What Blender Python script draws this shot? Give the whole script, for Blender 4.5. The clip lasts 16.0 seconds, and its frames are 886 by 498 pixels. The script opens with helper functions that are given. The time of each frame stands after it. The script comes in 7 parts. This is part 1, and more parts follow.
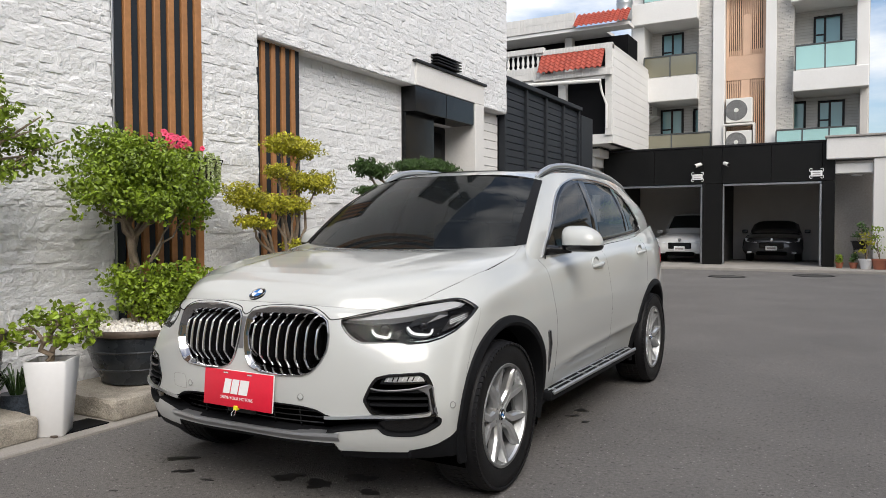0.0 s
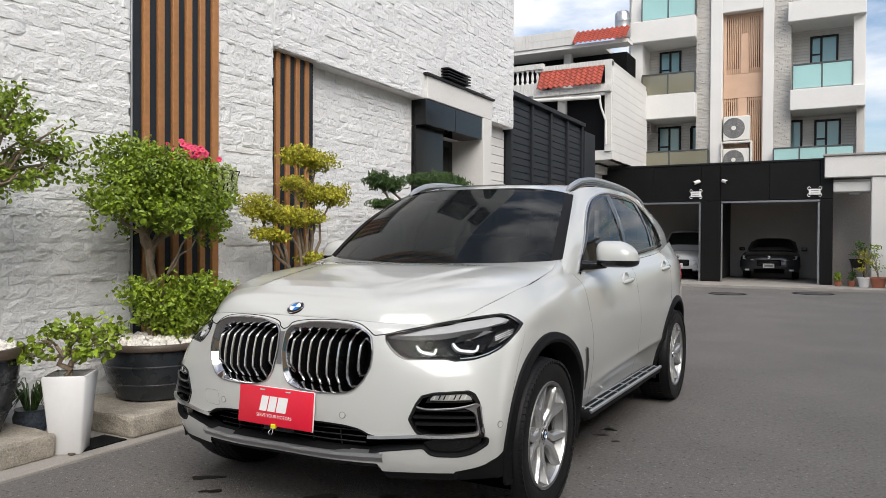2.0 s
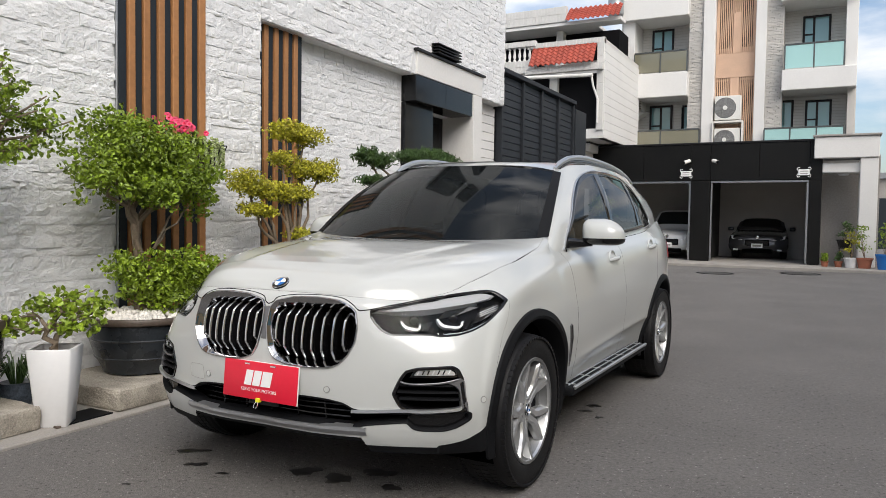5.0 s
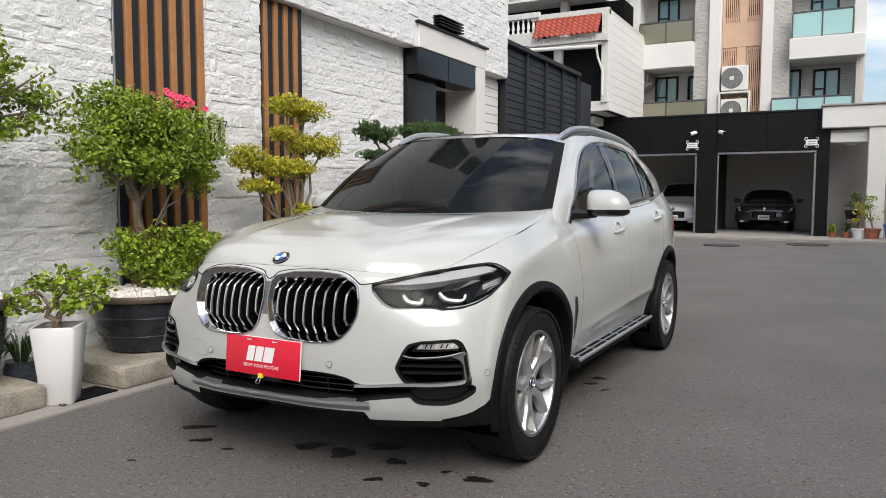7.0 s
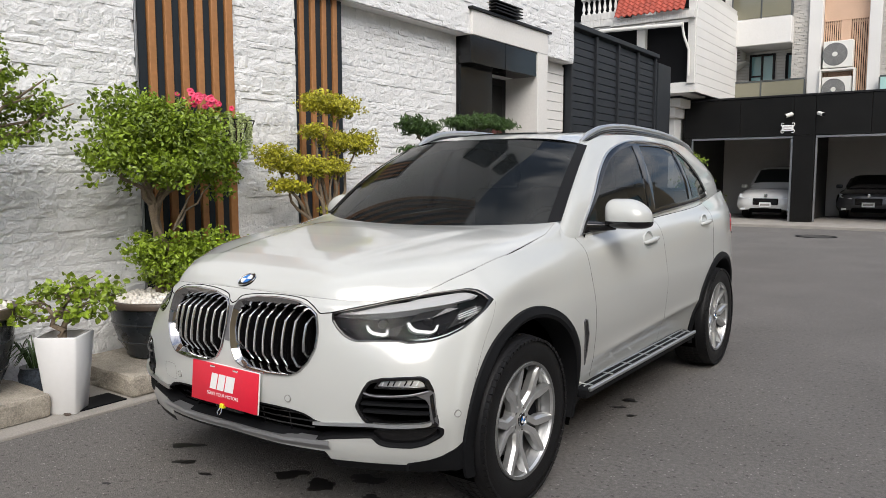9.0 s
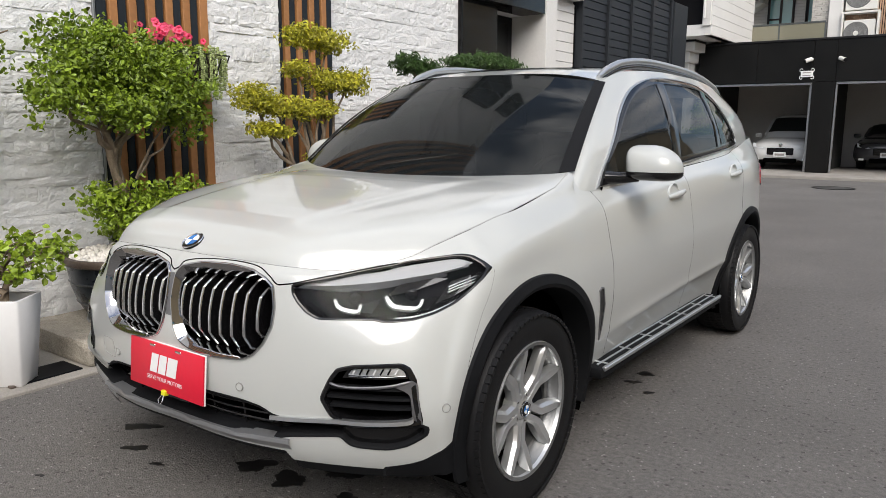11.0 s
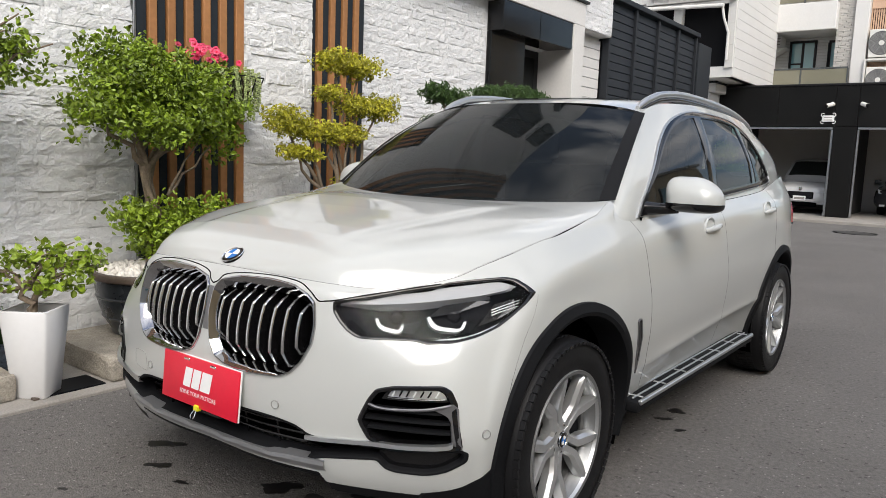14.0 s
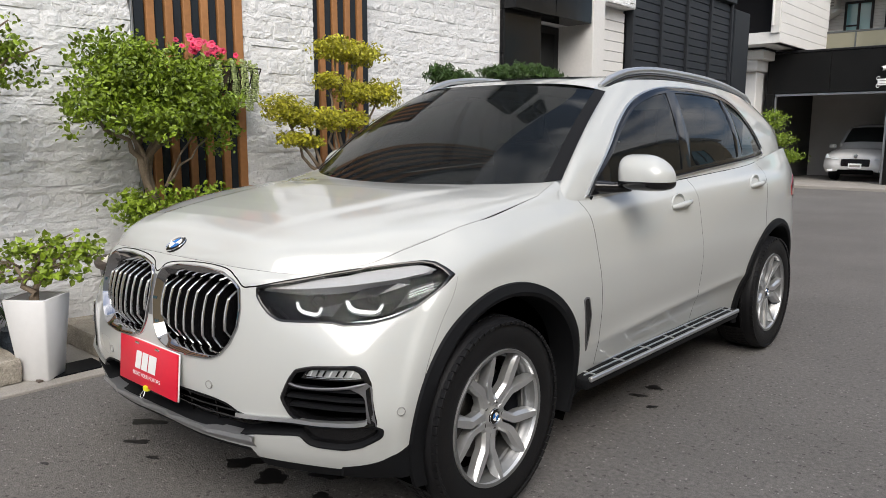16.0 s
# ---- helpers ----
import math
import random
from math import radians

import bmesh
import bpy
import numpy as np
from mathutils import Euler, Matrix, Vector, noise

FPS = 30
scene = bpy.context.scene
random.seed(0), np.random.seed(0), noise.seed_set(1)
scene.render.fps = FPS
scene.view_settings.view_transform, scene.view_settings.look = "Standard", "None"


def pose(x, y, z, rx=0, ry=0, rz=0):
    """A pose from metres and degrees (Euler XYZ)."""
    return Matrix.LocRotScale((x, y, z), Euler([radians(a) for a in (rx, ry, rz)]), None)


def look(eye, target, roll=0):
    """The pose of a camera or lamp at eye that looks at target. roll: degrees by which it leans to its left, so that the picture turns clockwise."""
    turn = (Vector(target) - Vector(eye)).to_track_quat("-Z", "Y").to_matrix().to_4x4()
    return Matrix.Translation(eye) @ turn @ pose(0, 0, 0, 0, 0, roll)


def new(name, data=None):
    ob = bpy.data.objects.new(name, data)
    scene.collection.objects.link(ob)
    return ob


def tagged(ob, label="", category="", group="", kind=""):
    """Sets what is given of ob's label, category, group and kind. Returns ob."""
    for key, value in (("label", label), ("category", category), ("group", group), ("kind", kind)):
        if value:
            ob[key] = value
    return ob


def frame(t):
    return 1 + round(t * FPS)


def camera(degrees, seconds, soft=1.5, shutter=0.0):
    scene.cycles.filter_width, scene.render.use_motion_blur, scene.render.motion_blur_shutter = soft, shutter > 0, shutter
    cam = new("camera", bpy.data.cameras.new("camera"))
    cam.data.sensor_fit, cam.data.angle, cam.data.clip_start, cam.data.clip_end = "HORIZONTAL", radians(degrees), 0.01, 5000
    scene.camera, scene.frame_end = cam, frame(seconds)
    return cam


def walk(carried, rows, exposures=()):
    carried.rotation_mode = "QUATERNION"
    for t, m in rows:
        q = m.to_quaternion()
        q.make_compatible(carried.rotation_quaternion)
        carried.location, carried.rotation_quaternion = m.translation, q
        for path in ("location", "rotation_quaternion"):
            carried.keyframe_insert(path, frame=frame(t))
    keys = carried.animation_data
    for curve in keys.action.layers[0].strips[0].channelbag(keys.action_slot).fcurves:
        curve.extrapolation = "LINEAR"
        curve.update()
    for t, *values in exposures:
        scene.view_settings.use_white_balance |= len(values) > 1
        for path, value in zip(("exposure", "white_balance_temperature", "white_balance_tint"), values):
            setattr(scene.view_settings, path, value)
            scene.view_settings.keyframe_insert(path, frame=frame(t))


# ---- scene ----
cam = camera(62.4, 16.0, soft=0.55)
PATH = [
    (0, (-0.064, 0.316, 1.32), (-1.046, 2.058, 1.254), -0.2),
    (0.5, (-0.084, 0.325, 1.313), (-1.07, 2.064, 1.251), -0.4),
    (1, (-0.113, 0.325, 1.321), (-1.097, 2.066, 1.269), -0.3),
    (1.5, (-0.217, 0.304, 1.316), (-1.19, 2.051, 1.28), -0.1),
    (2, (-0.329, 0.276, 1.312), (-1.288, 2.031, 1.287), 0.3),
    (2.5, (-0.352, 0.271, 1.312), (-1.299, 2.032, 1.287), 0.6),
    (3, (-0.352, 0.263, 1.32), (-1.292, 2.028, 1.286), 0.9),
    (3.5, (-0.346, 0.255, 1.322), (-1.285, 2.021, 1.277), 1.0),
    (4, (-0.329, 0.259, 1.321), (-1.268, 2.024, 1.265), 1.1),
    (6.5, (-0.298, 0.328, 1.285), (-1.23, 2.092, 1.145), 0.2),
    (7, (-0.311, 0.332, 1.289), (-1.258, 2.087, 1.137), 0.1),
    (7.5, (-0.239, 0.366, 1.375), (-1.224, 2.099, 1.221), 0.1),
    (8, (-0.038, 0.5, 1.436), (-1.077, 2.201, 1.276), -0.0),
    (8.5, (0.003, 0.656, 1.434), (-1.096, 2.318, 1.261), -0.1),
    (9, (-0.061, 0.877, 1.438), (-1.217, 2.497, 1.237), -0.1),
    (9.5, (-0.096, 1.084, 1.424), (-1.285, 2.673, 1.179), 0.0),
    (9.7, (-0.12, 1.18, 1.425), (-1.316, 2.762, 1.16), 0.1),
    (11.8, (-0.428, 1.382, 1.38), (-1.556, 2.995, 1.024), 0.7),
    (12, (-0.433, 1.378, 1.375), (-1.559, 2.994, 1.03), 0.9),
    (12.5, (-0.446, 1.356, 1.379), (-1.58, 2.975, 1.078), 1.1),
    (13, (-0.464, 1.316, 1.372), (-1.616, 2.93, 1.107), 1.5),
    (13.5, (-0.461, 1.327, 1.365), (-1.632, 2.929, 1.116), 1.8),
    (14, (-0.444, 1.332, 1.363), (-1.634, 2.92, 1.111), 2.1),
    (14.5, (-0.406, 1.344, 1.366), (-1.619, 2.913, 1.103), 1.9),
    (15, (-0.31, 1.37, 1.371), (-1.553, 2.912, 1.095), 1.4),
    (15.5, (-0.089, 1.433, 1.395), (-1.365, 2.946, 1.106), 0.7),
    (16, (-0.036, 1.561, 1.4), (-1.342, 3.043, 1.089), 0.1),
]
walk(cam, [(t, look(eye, target, roll)) for t, eye, target, roll in PATH], exposures=[(0, 0.15), (4.2, 0.14), (8.5, 0.22), (16, 0.24)])

# ---- light ----
SUN_EL, SUN_AZ = 43.0, 134.0   # degrees above the horizon; compass turn of the sun round z from +y towards +x
world = bpy.data.worlds.new("sky")
scene.world = world
world.use_nodes = True
wn = world.node_tree.nodes
wl = world.node_tree.links
wn.clear()
w_out = wn.new("ShaderNodeOutputWorld")
w_bg = wn.new("ShaderNodeBackground")
w_sky = wn.new("ShaderNodeTexSky")
w_sky.sky_type = "NISHITA"
w_sky.sun_disc = False
w_sky.sun_elevation = radians(SUN_EL)
w_sky.sun_rotation = radians(SUN_AZ)
w_sky.air_density, w_sky.dust_density, w_sky.ozone_density = 1.0, 2.0, 1.2
# broken cloud over the blue
w_geo = wn.new("ShaderNodeTexCoord")
w_map = wn.new("ShaderNodeMapping")
w_map.inputs["Scale"].default_value = (1.0, 1.0, 3.2)
w_noise = wn.new("ShaderNodeTexNoise")
w_noise.inputs["Scale"].default_value = 2.6
w_noise.inputs["Detail"].default_value = 7.0
w_noise.inputs["Roughness"].default_value = 0.55
w_ramp = wn.new("ShaderNodeValToRGB")
w_ramp.color_ramp.elements[0].position = 0.45
w_ramp.color_ramp.elements[1].position = 0.65
w_mix = wn.new("ShaderNodeMix")
w_mix.data_type = "RGBA"
# an overcast sky is brightest overhead
w_sep = wn.new("ShaderNodeSeparateXYZ")
w_up = wn.new("ShaderNodeMapRange")
w_up.inputs["From Min"].default_value, w_up.inputs["From Max"].default_value = 0.12, 0.75
w_up.inputs["To Min"].default_value, w_up.inputs["To Max"].default_value = 6.2, 13.2
w_col = wn.new("ShaderNodeVectorMath")
w_col.operation = "SCALE"
w_col.inputs[0].default_value = (1.0, 0.985, 0.985)
wl.new(w_geo.outputs["Generated"], w_sep.inputs[0])
wl.new(w_sep.outputs["Z"], w_up.inputs["Value"])
wl.new(w_up.outputs["Result"], w_col.inputs["Scale"])
wl.new(w_col.outputs["Vector"], w_mix.inputs["B"])
wl.new(w_geo.outputs["Generated"], w_map.inputs["Vector"])
wl.new(w_map.outputs["Vector"], w_noise.inputs["Vector"])
wl.new(w_noise.outputs["Fac"], w_ramp.inputs["Fac"])
wl.new(w_ramp.outputs["Color"], w_mix.inputs["Factor"])
wl.new(w_sky.outputs["Color"], w_mix.inputs["A"])
wl.new(w_mix.outputs["Result"], w_bg.inputs["Color"])
w_bg.inputs["Strength"].default_value = 0.15
wl.new(w_bg.outputs["Background"], w_out.inputs["Surface"])

sun = new("sun", bpy.data.lights.new("sun", "SUN"))
sun.data.energy = 2.35
sun.data.angle = radians(42)
sun.data.color = (1.0, 0.95, 0.87)
sun_way = Vector((math.sin(radians(SUN_AZ)) * math.cos(radians(SUN_EL)), math.cos(radians(SUN_AZ)) * math.cos(radians(SUN_EL)), math.sin(radians(SUN_EL))))
sun.matrix_basis = look(tuple(sun_way * 40), (0, 0, 0))

# ---- mesh tools ----
class Geo:
    """Vertices and faces that become one mesh."""
    def __init__(self, v=(), f=()):
        self.v, self.f = [tuple(p) for p in v], [tuple(q) for q in f]

    def add(self, other, m=None):
        n = len(self.v)
        self.v += [tuple(m @ Vector(p)) for p in other.v] if m is not None else other.v
        self.f += [tuple(i + n for i in q) for q in other.f]
        return self

    def moved(self, m):
        return Geo([tuple(m @ Vector(p)) for p in self.v], self.f)


def mesh_of(name, geo, material, smooth=None):
    me = bpy.data.meshes.new(name)
    me.from_pydata(geo.v, [], geo.f)
    me.validate()
    if material:
        me.materials.append(material)
    if smooth is not None:
        me.polygons.foreach_set("use_smooth", [True] * len(me.polygons))
        me.set_sharp_from_angle(angle=radians(smooth))
    me.update()
    return me


def settle(g):
    """The car's nose stands a little further forward on the side of the wall."""
    out = []
    for u, v, z in g.v:
        if u < 0 and v < 0.8:
            k = min(1.0, (0.8 - v) / 1.1)
            v -= 0.085 * min(1.0, -u / 0.72) ** 1.3 * k * k * (3 - 2 * k)
        out.append((u, v, z))
    return Geo(out, g.f)


def part(name, geo, material, parent=None, label="", smooth=None):
    top = parent
    while top is not None and top.parent is not None:
        top = top.parent
    if top is not None and top.name == "car" and not name.startswith(("number_plate", "plate_", "binder", "clip")):
        geo = settle(geo)
    ob = new(name, mesh_of(name, geo, material, smooth))
    if parent is not None:
        ob.parent = parent
    if label:
        tagged(ob, label)
    return ob


def thing(name, label, category, m=None, group="", kind=""):
    ob = new(name)
    ob.empty_display_size = 0.1
    if m is not None:
        ob.matrix_basis = m
    return tagged(ob, label, category, group, kind)


def grid(P, flip=False, wrap=False):
    P = np.asarray(P, float)
    n, k = P.shape[:2]
    f = []
    for i in range(n - 1):
        for j in range(k if wrap else k - 1):
            a, b = i * k + j, i * k + (j + 1) % k
            c, d = b + k, a + k
            f.append((a, d, c, b) if flip else (a, b, c, d))
    return Geo(P.reshape(-1, 3), f)


def box(x0, x1, y0, y1, z0, z1):
    v = [(x, y, z) for z in (z0, z1) for y in (y0, y1) for x in (x0, x1)]
    return Geo(v, [(0, 2, 3, 1), (4, 5, 7, 6), (0, 1, 5, 4), (2, 6, 7, 3), (0, 4, 6, 2), (1, 3, 7, 5)])


def of_bm(bm):
    bm.verts.index_update()
    g = Geo([tuple(v.co) for v in bm.verts], [tuple(v.index for v in f.verts) for f in bm.faces])
    bm.free()
    return g


def rbox(x0, x1, y0, y1, z0, z1, b=0.01, seg=2):
    """A box with rounded edges."""
    bm = bmesh.new()
    bmesh.ops.create_cube(bm, size=1.0)
    for v in bm.verts:
        v.co = ((x0 + x1) / 2 + v.co.x * (x1 - x0), (y0 + y1) / 2 + v.co.y * (y1 - y0), (z0 + z1) / 2 + v.co.z * (z1 - z0))
    bmesh.ops.bevel(bm, geom=list(bm.edges), offset=b, segments=seg, profile=0.5, affect="EDGES")
    return of_bm(bm)


def lathe(profile, seg=48, axis="z", closed=False):
    """A profile of (radius, height) turned round an axis."""
    P = []
    for r, h in profile:
        ring = []
        for i in range(seg):
            a = 2 * math.pi * i / seg
            c, s = r * math.cos(a), r * math.sin(a)
            ring.append({"z": (c, s, h), "x": (h, c, s), "y": (s, h, c)}[axis])
        P.append(ring)
    g = grid(P, wrap=True)
    return g


def tube(points, radii, seg=8, caps=True):
    """A round bar along points, with one radius or a radius each."""
    pts = [Vector(p) for p in points]
    if not hasattr(radii, "__len__"):
        radii = [radii] * len(pts)
    P, up = [], Vector((0.13, 0.21, 0.97))
    for i, p in enumerate(pts):
        d = (pts[min(i + 1, len(pts) - 1)] - pts[max(i - 1, 0)]).normalized()
        if abs(d.dot(up)) > 0.97:
            up = Vector((0.9, 0.3, 0.1))
        a = d.cross(up).normalized()
        b = d.cross(a)
        up = -b if b.dot(up) < 0 else b
        P.append([tuple(p + radii[i] * (math.cos(t) * a + math.sin(t) * b)) for t in (2 * math.pi * j / seg for j in range(seg))])
    g = grid(P, wrap=True)
    if caps:
        n = len(P)
        g.f.append(tuple(range(seg)))
        g.f.append(tuple((n - 1) * seg + j for j in reversed(range(seg))))
    return g


def prism(poly, z0, z1):
    """A polygon (x, y) from z0 up to z1."""
    n = len(poly)
    v = [(x, y, z0) for x, y in poly] + [(x, y, z1) for x, y in poly]
    return Geo(v, [tuple(reversed(range(n))), tuple(range(n, 2 * n))] + [(i, (i + 1) % n, (i + 1) % n + n, i + n) for i in range(n)])


def spline(pts, n):
    """n points of a Catmull-Rom curve through pts (any dimension)."""
    c = np.asarray(pts, float)
    return spline_at(c, np.linspace(0, len(c) - 1, n))


def spline_at(c, s):
    c = np.asarray(c, float)
    k = len(c)
    s = np.clip(np.asarray(s, float), 0, k - 1)
    i = np.minimum(s.astype(int), k - 2)
    t = (s - i).reshape((-1,) + (1,) * (c.ndim - 1))
    e = np.concatenate([[2 * c[0] - c[1]], c, [2 * c[-1] - c[-2]]])
    a, b, d, f = e[i], e[i + 1], e[i + 2], e[i + 3]
    return 0.5 * (2 * b + (d - a) * t + (2 * a - 5 * b + 4 * d - f) * t**2 + (3 * b - a - 3 * d + f) * t**3)


# ---- materials ----
def mat(name, color, rough=0.5, metal=0.0, spread=0.15, scale=8.0, fine=60.0, bump=0.0, bump_scale=None, coat=0.0, tint=None, per_piece=0.0, spec=0.5, rough_spread=0.1, sheen=0.0):
    """A procedural surface: colour varied at two scales, roughness varied, fine relief; per_piece varies it from piece to piece."""
    m = bpy.data.materials.new(name)
    m.use_nodes = True
    n, l = m.node_tree.nodes, m.node_tree.links
    p = n["Principled BSDF"]
    p.inputs["Metallic"].default_value = metal
    p.inputs["Specular IOR Level"].default_value = spec
    p.inputs["Coat Weight"].default_value = coat
    p.inputs["Coat Roughness"].default_value = 0.03
    co = n.new("ShaderNodeTexCoord")
    big = n.new("ShaderNodeTexNoise")
    big.inputs["Scale"].default_value, big.inputs["Detail"].default_value = scale, 4.0
    small = n.new("ShaderNodeTexNoise")
    small.inputs["Scale"].default_value, small.inputs["Detail"].default_value = fine, 3.0
    l.new(co.outputs["Object"], big.inputs["Vector"])
    l.new(co.outputs["Object"], small.inputs["Vector"])
    add = n.new("ShaderNodeMath")
    add.operation = "ADD"
    l.new(big.outputs["Fac"], add.inputs[0])
    l.new(small.outputs["Fac"], add.inputs[1])
    ramp = n.new("ShaderNodeMapRange")
    ramp.inputs["From Min"].default_value, ramp.inputs["From Max"].default_value = 0.6, 1.4
    l.new(add.outputs[0], ramp.inputs["Value"])
    mix = n.new("ShaderNodeMix")
    mix.data_type = "RGBA"
    dark = tuple(c * (1 - spread) for c in color)
    light = tuple(min(1.0, c * (1 + spread)) for c in (tint or color))
    mix.inputs["A"].default_value, mix.inputs["B"].default_value = (*dark, 1), (*light, 1)
    l.new(ramp.outputs["Result"], mix.inputs["Factor"])
    last = mix.outputs["Result"]
    if per_piece:
        info = n.new("ShaderNodeObjectInfo")
        isl = n.new("ShaderNodeNewGeometry")
        s2 = n.new("ShaderNodeMath")
        s2.operation = "ADD"
        l.new(info.outputs["Random"], s2.inputs[0])
        l.new(isl.outputs["Random Per Island"], s2.inputs[1])
        s3 = n.new("ShaderNodeMath")
        s3.operation = "FRACT"
        l.new(s2.outputs[0], s3.inputs[0])
        mr = n.new("ShaderNodeMapRange")
        mr.inputs["To Min"].default_value, mr.inputs["To Max"].default_value = 1 - per_piece, 1 + per_piece
        l.new(s3.outputs[0], mr.inputs["Value"])
        hs = n.new("ShaderNodeHueSaturation")
        l.new(last, hs.inputs["Color"])
        l.new(mr.outputs["Result"], hs.inputs["Value"])
        last = hs.outputs["Color"]
    l.new(last, p.inputs["Base Color"])
    rr = n.new("ShaderNodeMapRange")
    rr.inputs["To Min"].default_value, rr.inputs["To Max"].default_value = max(0.0, rough * (1 - rough_spread)), min(1.0, rough * (1 + rough_spread))
    l.new(big.outputs["Fac"], rr.inputs["Value"])
    l.new(rr.outputs["Result"], p.inputs["Roughness"])
    if bump:
        tex = small
        if bump_scale:
            tex = n.new("ShaderNodeTexNoise")
            tex.inputs["Scale"].default_value, tex.inputs["Detail"].default_value = bump_scale, 6.0
            l.new(co.outputs["Object"], tex.inputs["Vector"])
        bp = n.new("ShaderNodeBump")
        bp.inputs["Strength"].default_value, bp.inputs["Distance"].default_value = min(1.0, bump), 0.01 * max(1.0, bump)
        l.new(tex.outputs["Fac"], bp.inputs["Height"])
        l.new(bp.outputs["Normal"], p.inputs["Normal"])
    return m


M = {}
M["asphalt"] = mat("asphalt", (0.146, 0.138, 0.131), 0.88, spread=0.50, scale=45, fine=170, bump=1.0, bump_scale=110)


def grains(m, size, share, light, dark):
    """Scattered light grains and dark pits in a surface, in metres."""
    n, l = m.node_tree.nodes, m.node_tree.links
    p = n["Principled BSDF"]
    src = p.inputs["Base Color"].links[0].from_socket
    pos = n.new("ShaderNodeNewGeometry")
    for scale, lim, col in ((1 / size, share, light), (0.6 / size, share * 1.6, dark)):
        vo = n.new("ShaderNodeTexVoronoi")
        vo.inputs["Scale"].default_value = scale
        l.new(pos.outputs["Position"], vo.inputs["Vector"])
        sep = n.new("ShaderNodeSeparateColor")
        l.new(vo.outputs["Color"], sep.inputs["Color"])
        pick_, near_, both = n.new("ShaderNodeMath"), n.new("ShaderNodeMath"), n.new("ShaderNodeMath")
        pick_.operation, near_.operation, both.operation = "LESS_THAN", "LESS_THAN", "MULTIPLY"
        pick_.inputs[1].default_value, near_.inputs[1].default_value = lim, 0.42
        l.new(sep.outputs["Red"], pick_.inputs[0])
        l.new(vo.outputs["Distance"], near_.inputs[0])
        l.new(pick_.outputs[0], both.inputs[0])
        l.new(near_.outputs[0], both.inputs[1])
        mx = n.new("ShaderNodeMix")
        mx.data_type = "RGBA"
        mx.inputs["B"].default_value = (*col, 1)
        l.new(both.outputs[0], mx.inputs["Factor"])
        l.new(src, mx.inputs["A"])
        src = mx.outputs["Result"]
    broad = n.new("ShaderNodeTexNoise")           # worn and oily patches a metre or two across
    broad.inputs["Scale"].default_value, broad.inputs["Detail"].default_value = 0.9, 5.0
    l.new(pos.outputs["Position"], broad.inputs["Vector"])
    span = n.new("ShaderNodeMapRange")
    span.inputs["From Min"].default_value, span.inputs["From Max"].default_value = 0.3, 0.7
    span.inputs["To Min"].default_value, span.inputs["To Max"].default_value = 0.88, 1.10
    l.new(broad.outputs["Fac"], span.inputs["Value"])
    hs = n.new("ShaderNodeHueSaturation")
    l.new(span.outputs["Result"], hs.inputs["Value"])
    l.new(src, hs.inputs["Color"])
    l.new(hs.outputs["Color"], p.inputs["Base Color"])


grains(M["asphalt"], 0.012, 0.035, (0.30, 0.285, 0.27), (0.075, 0.07, 0.066))
M["stone"] = mat("split_stone", (0.785, 0.79, 0.795), 0.85, spread=0.05, scale=3, fine=40, bump=0.5, bump_scale=60, per_piece=0.03)


def in_world(m, add_chips=False):
    """Lets the pattern run on in metres from piece to piece; chips add crisp conchoidal relief."""
    n, l = m.node_tree.nodes, m.node_tree.links
    pos = n.new("ShaderNodeNewGeometry")
    for k in n:
        if k.bl_idname == "ShaderNodeTexNoise":
            l.new(pos.outputs["Position"], k.inputs["Vector"])
    if add_chips:
        st = n.new("ShaderNodeMapping")
        st.inputs["Scale"].default_value = (1.0, 0.85, 1.1)
        l.new(pos.outputs["Position"], st.inputs["Vector"])
        tx = n.new("ShaderNodeTexNoise")
        tx.inputs["Scale"].default_value, tx.inputs["Detail"].default_value, tx.inputs["Distortion"].default_value = 27.0, 3.0, 0.9
        l.new(st.outputs["Vector"], tx.inputs["Vector"])
        sn = n.new("ShaderNodeMath")
        sn.operation = "SNAP"
        sn.inputs[1].default_value = 0.075
        l.new(tx.outputs["Fac"], sn.inputs[0])
        mx = n.new("ShaderNodeMath")
        mx.operation = "MULTIPLY_ADD"
        mx.inputs[1].default_value = 0.5
        l.new(tx.outputs["Fac"], mx.inputs[0])
        l.new(sn.outputs[0], mx.inputs[2])
        b2 = n.new("ShaderNodeBump")
        b2.inputs["Strength"].default_value, b2.inputs["Distance"].default_value = 0.55, 0.022
        old = [k for k in n if k.bl_idname == "ShaderNodeBump" and k != b2][0]
        l.new(mx.outputs[0], b2.inputs["Height"])
        l.new(b2.outputs["Normal"], old.inputs["Normal"])


in_world(M["stone"], True)
M["mortar"] = mat("wall_render", (0.70, 0.70, 0.70), 0.9, spread=0.08, scale=2, fine=60, bump=0.2)
M["white_wall"] = mat("white_wall", (0.72, 0.71, 0.69), 0.8, spread=0.05, scale=1.2, fine=30, bump=0.15)
M["slat_wood"] = mat("slat_wood", (0.40, 0.185, 0.070), 0.55, spread=0.18, scale=3, fine=25, bump=0.1, per_piece=0.08)
M["slat_dark"] = mat("slat_dark", (0.024, 0.030, 0.037), 0.5, spec=0.2, spread=0.12, scale=3, fine=40)
# near-black; on the neighbour house it stands in for shade in recesses
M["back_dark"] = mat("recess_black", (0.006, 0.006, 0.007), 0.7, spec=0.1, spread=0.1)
M["granite_black"] = mat("granite_black", (0.012, 0.0125, 0.0135), 0.12, spec=0.35, spread=0.4, scale=6, fine=400, rough_spread=0.3)
M["granite"] = mat("granite_grey", (0.35, 0.318, 0.268), 0.88, spread=0.5, scale=9, fine=110, bump=1.0, bump_scale=55)
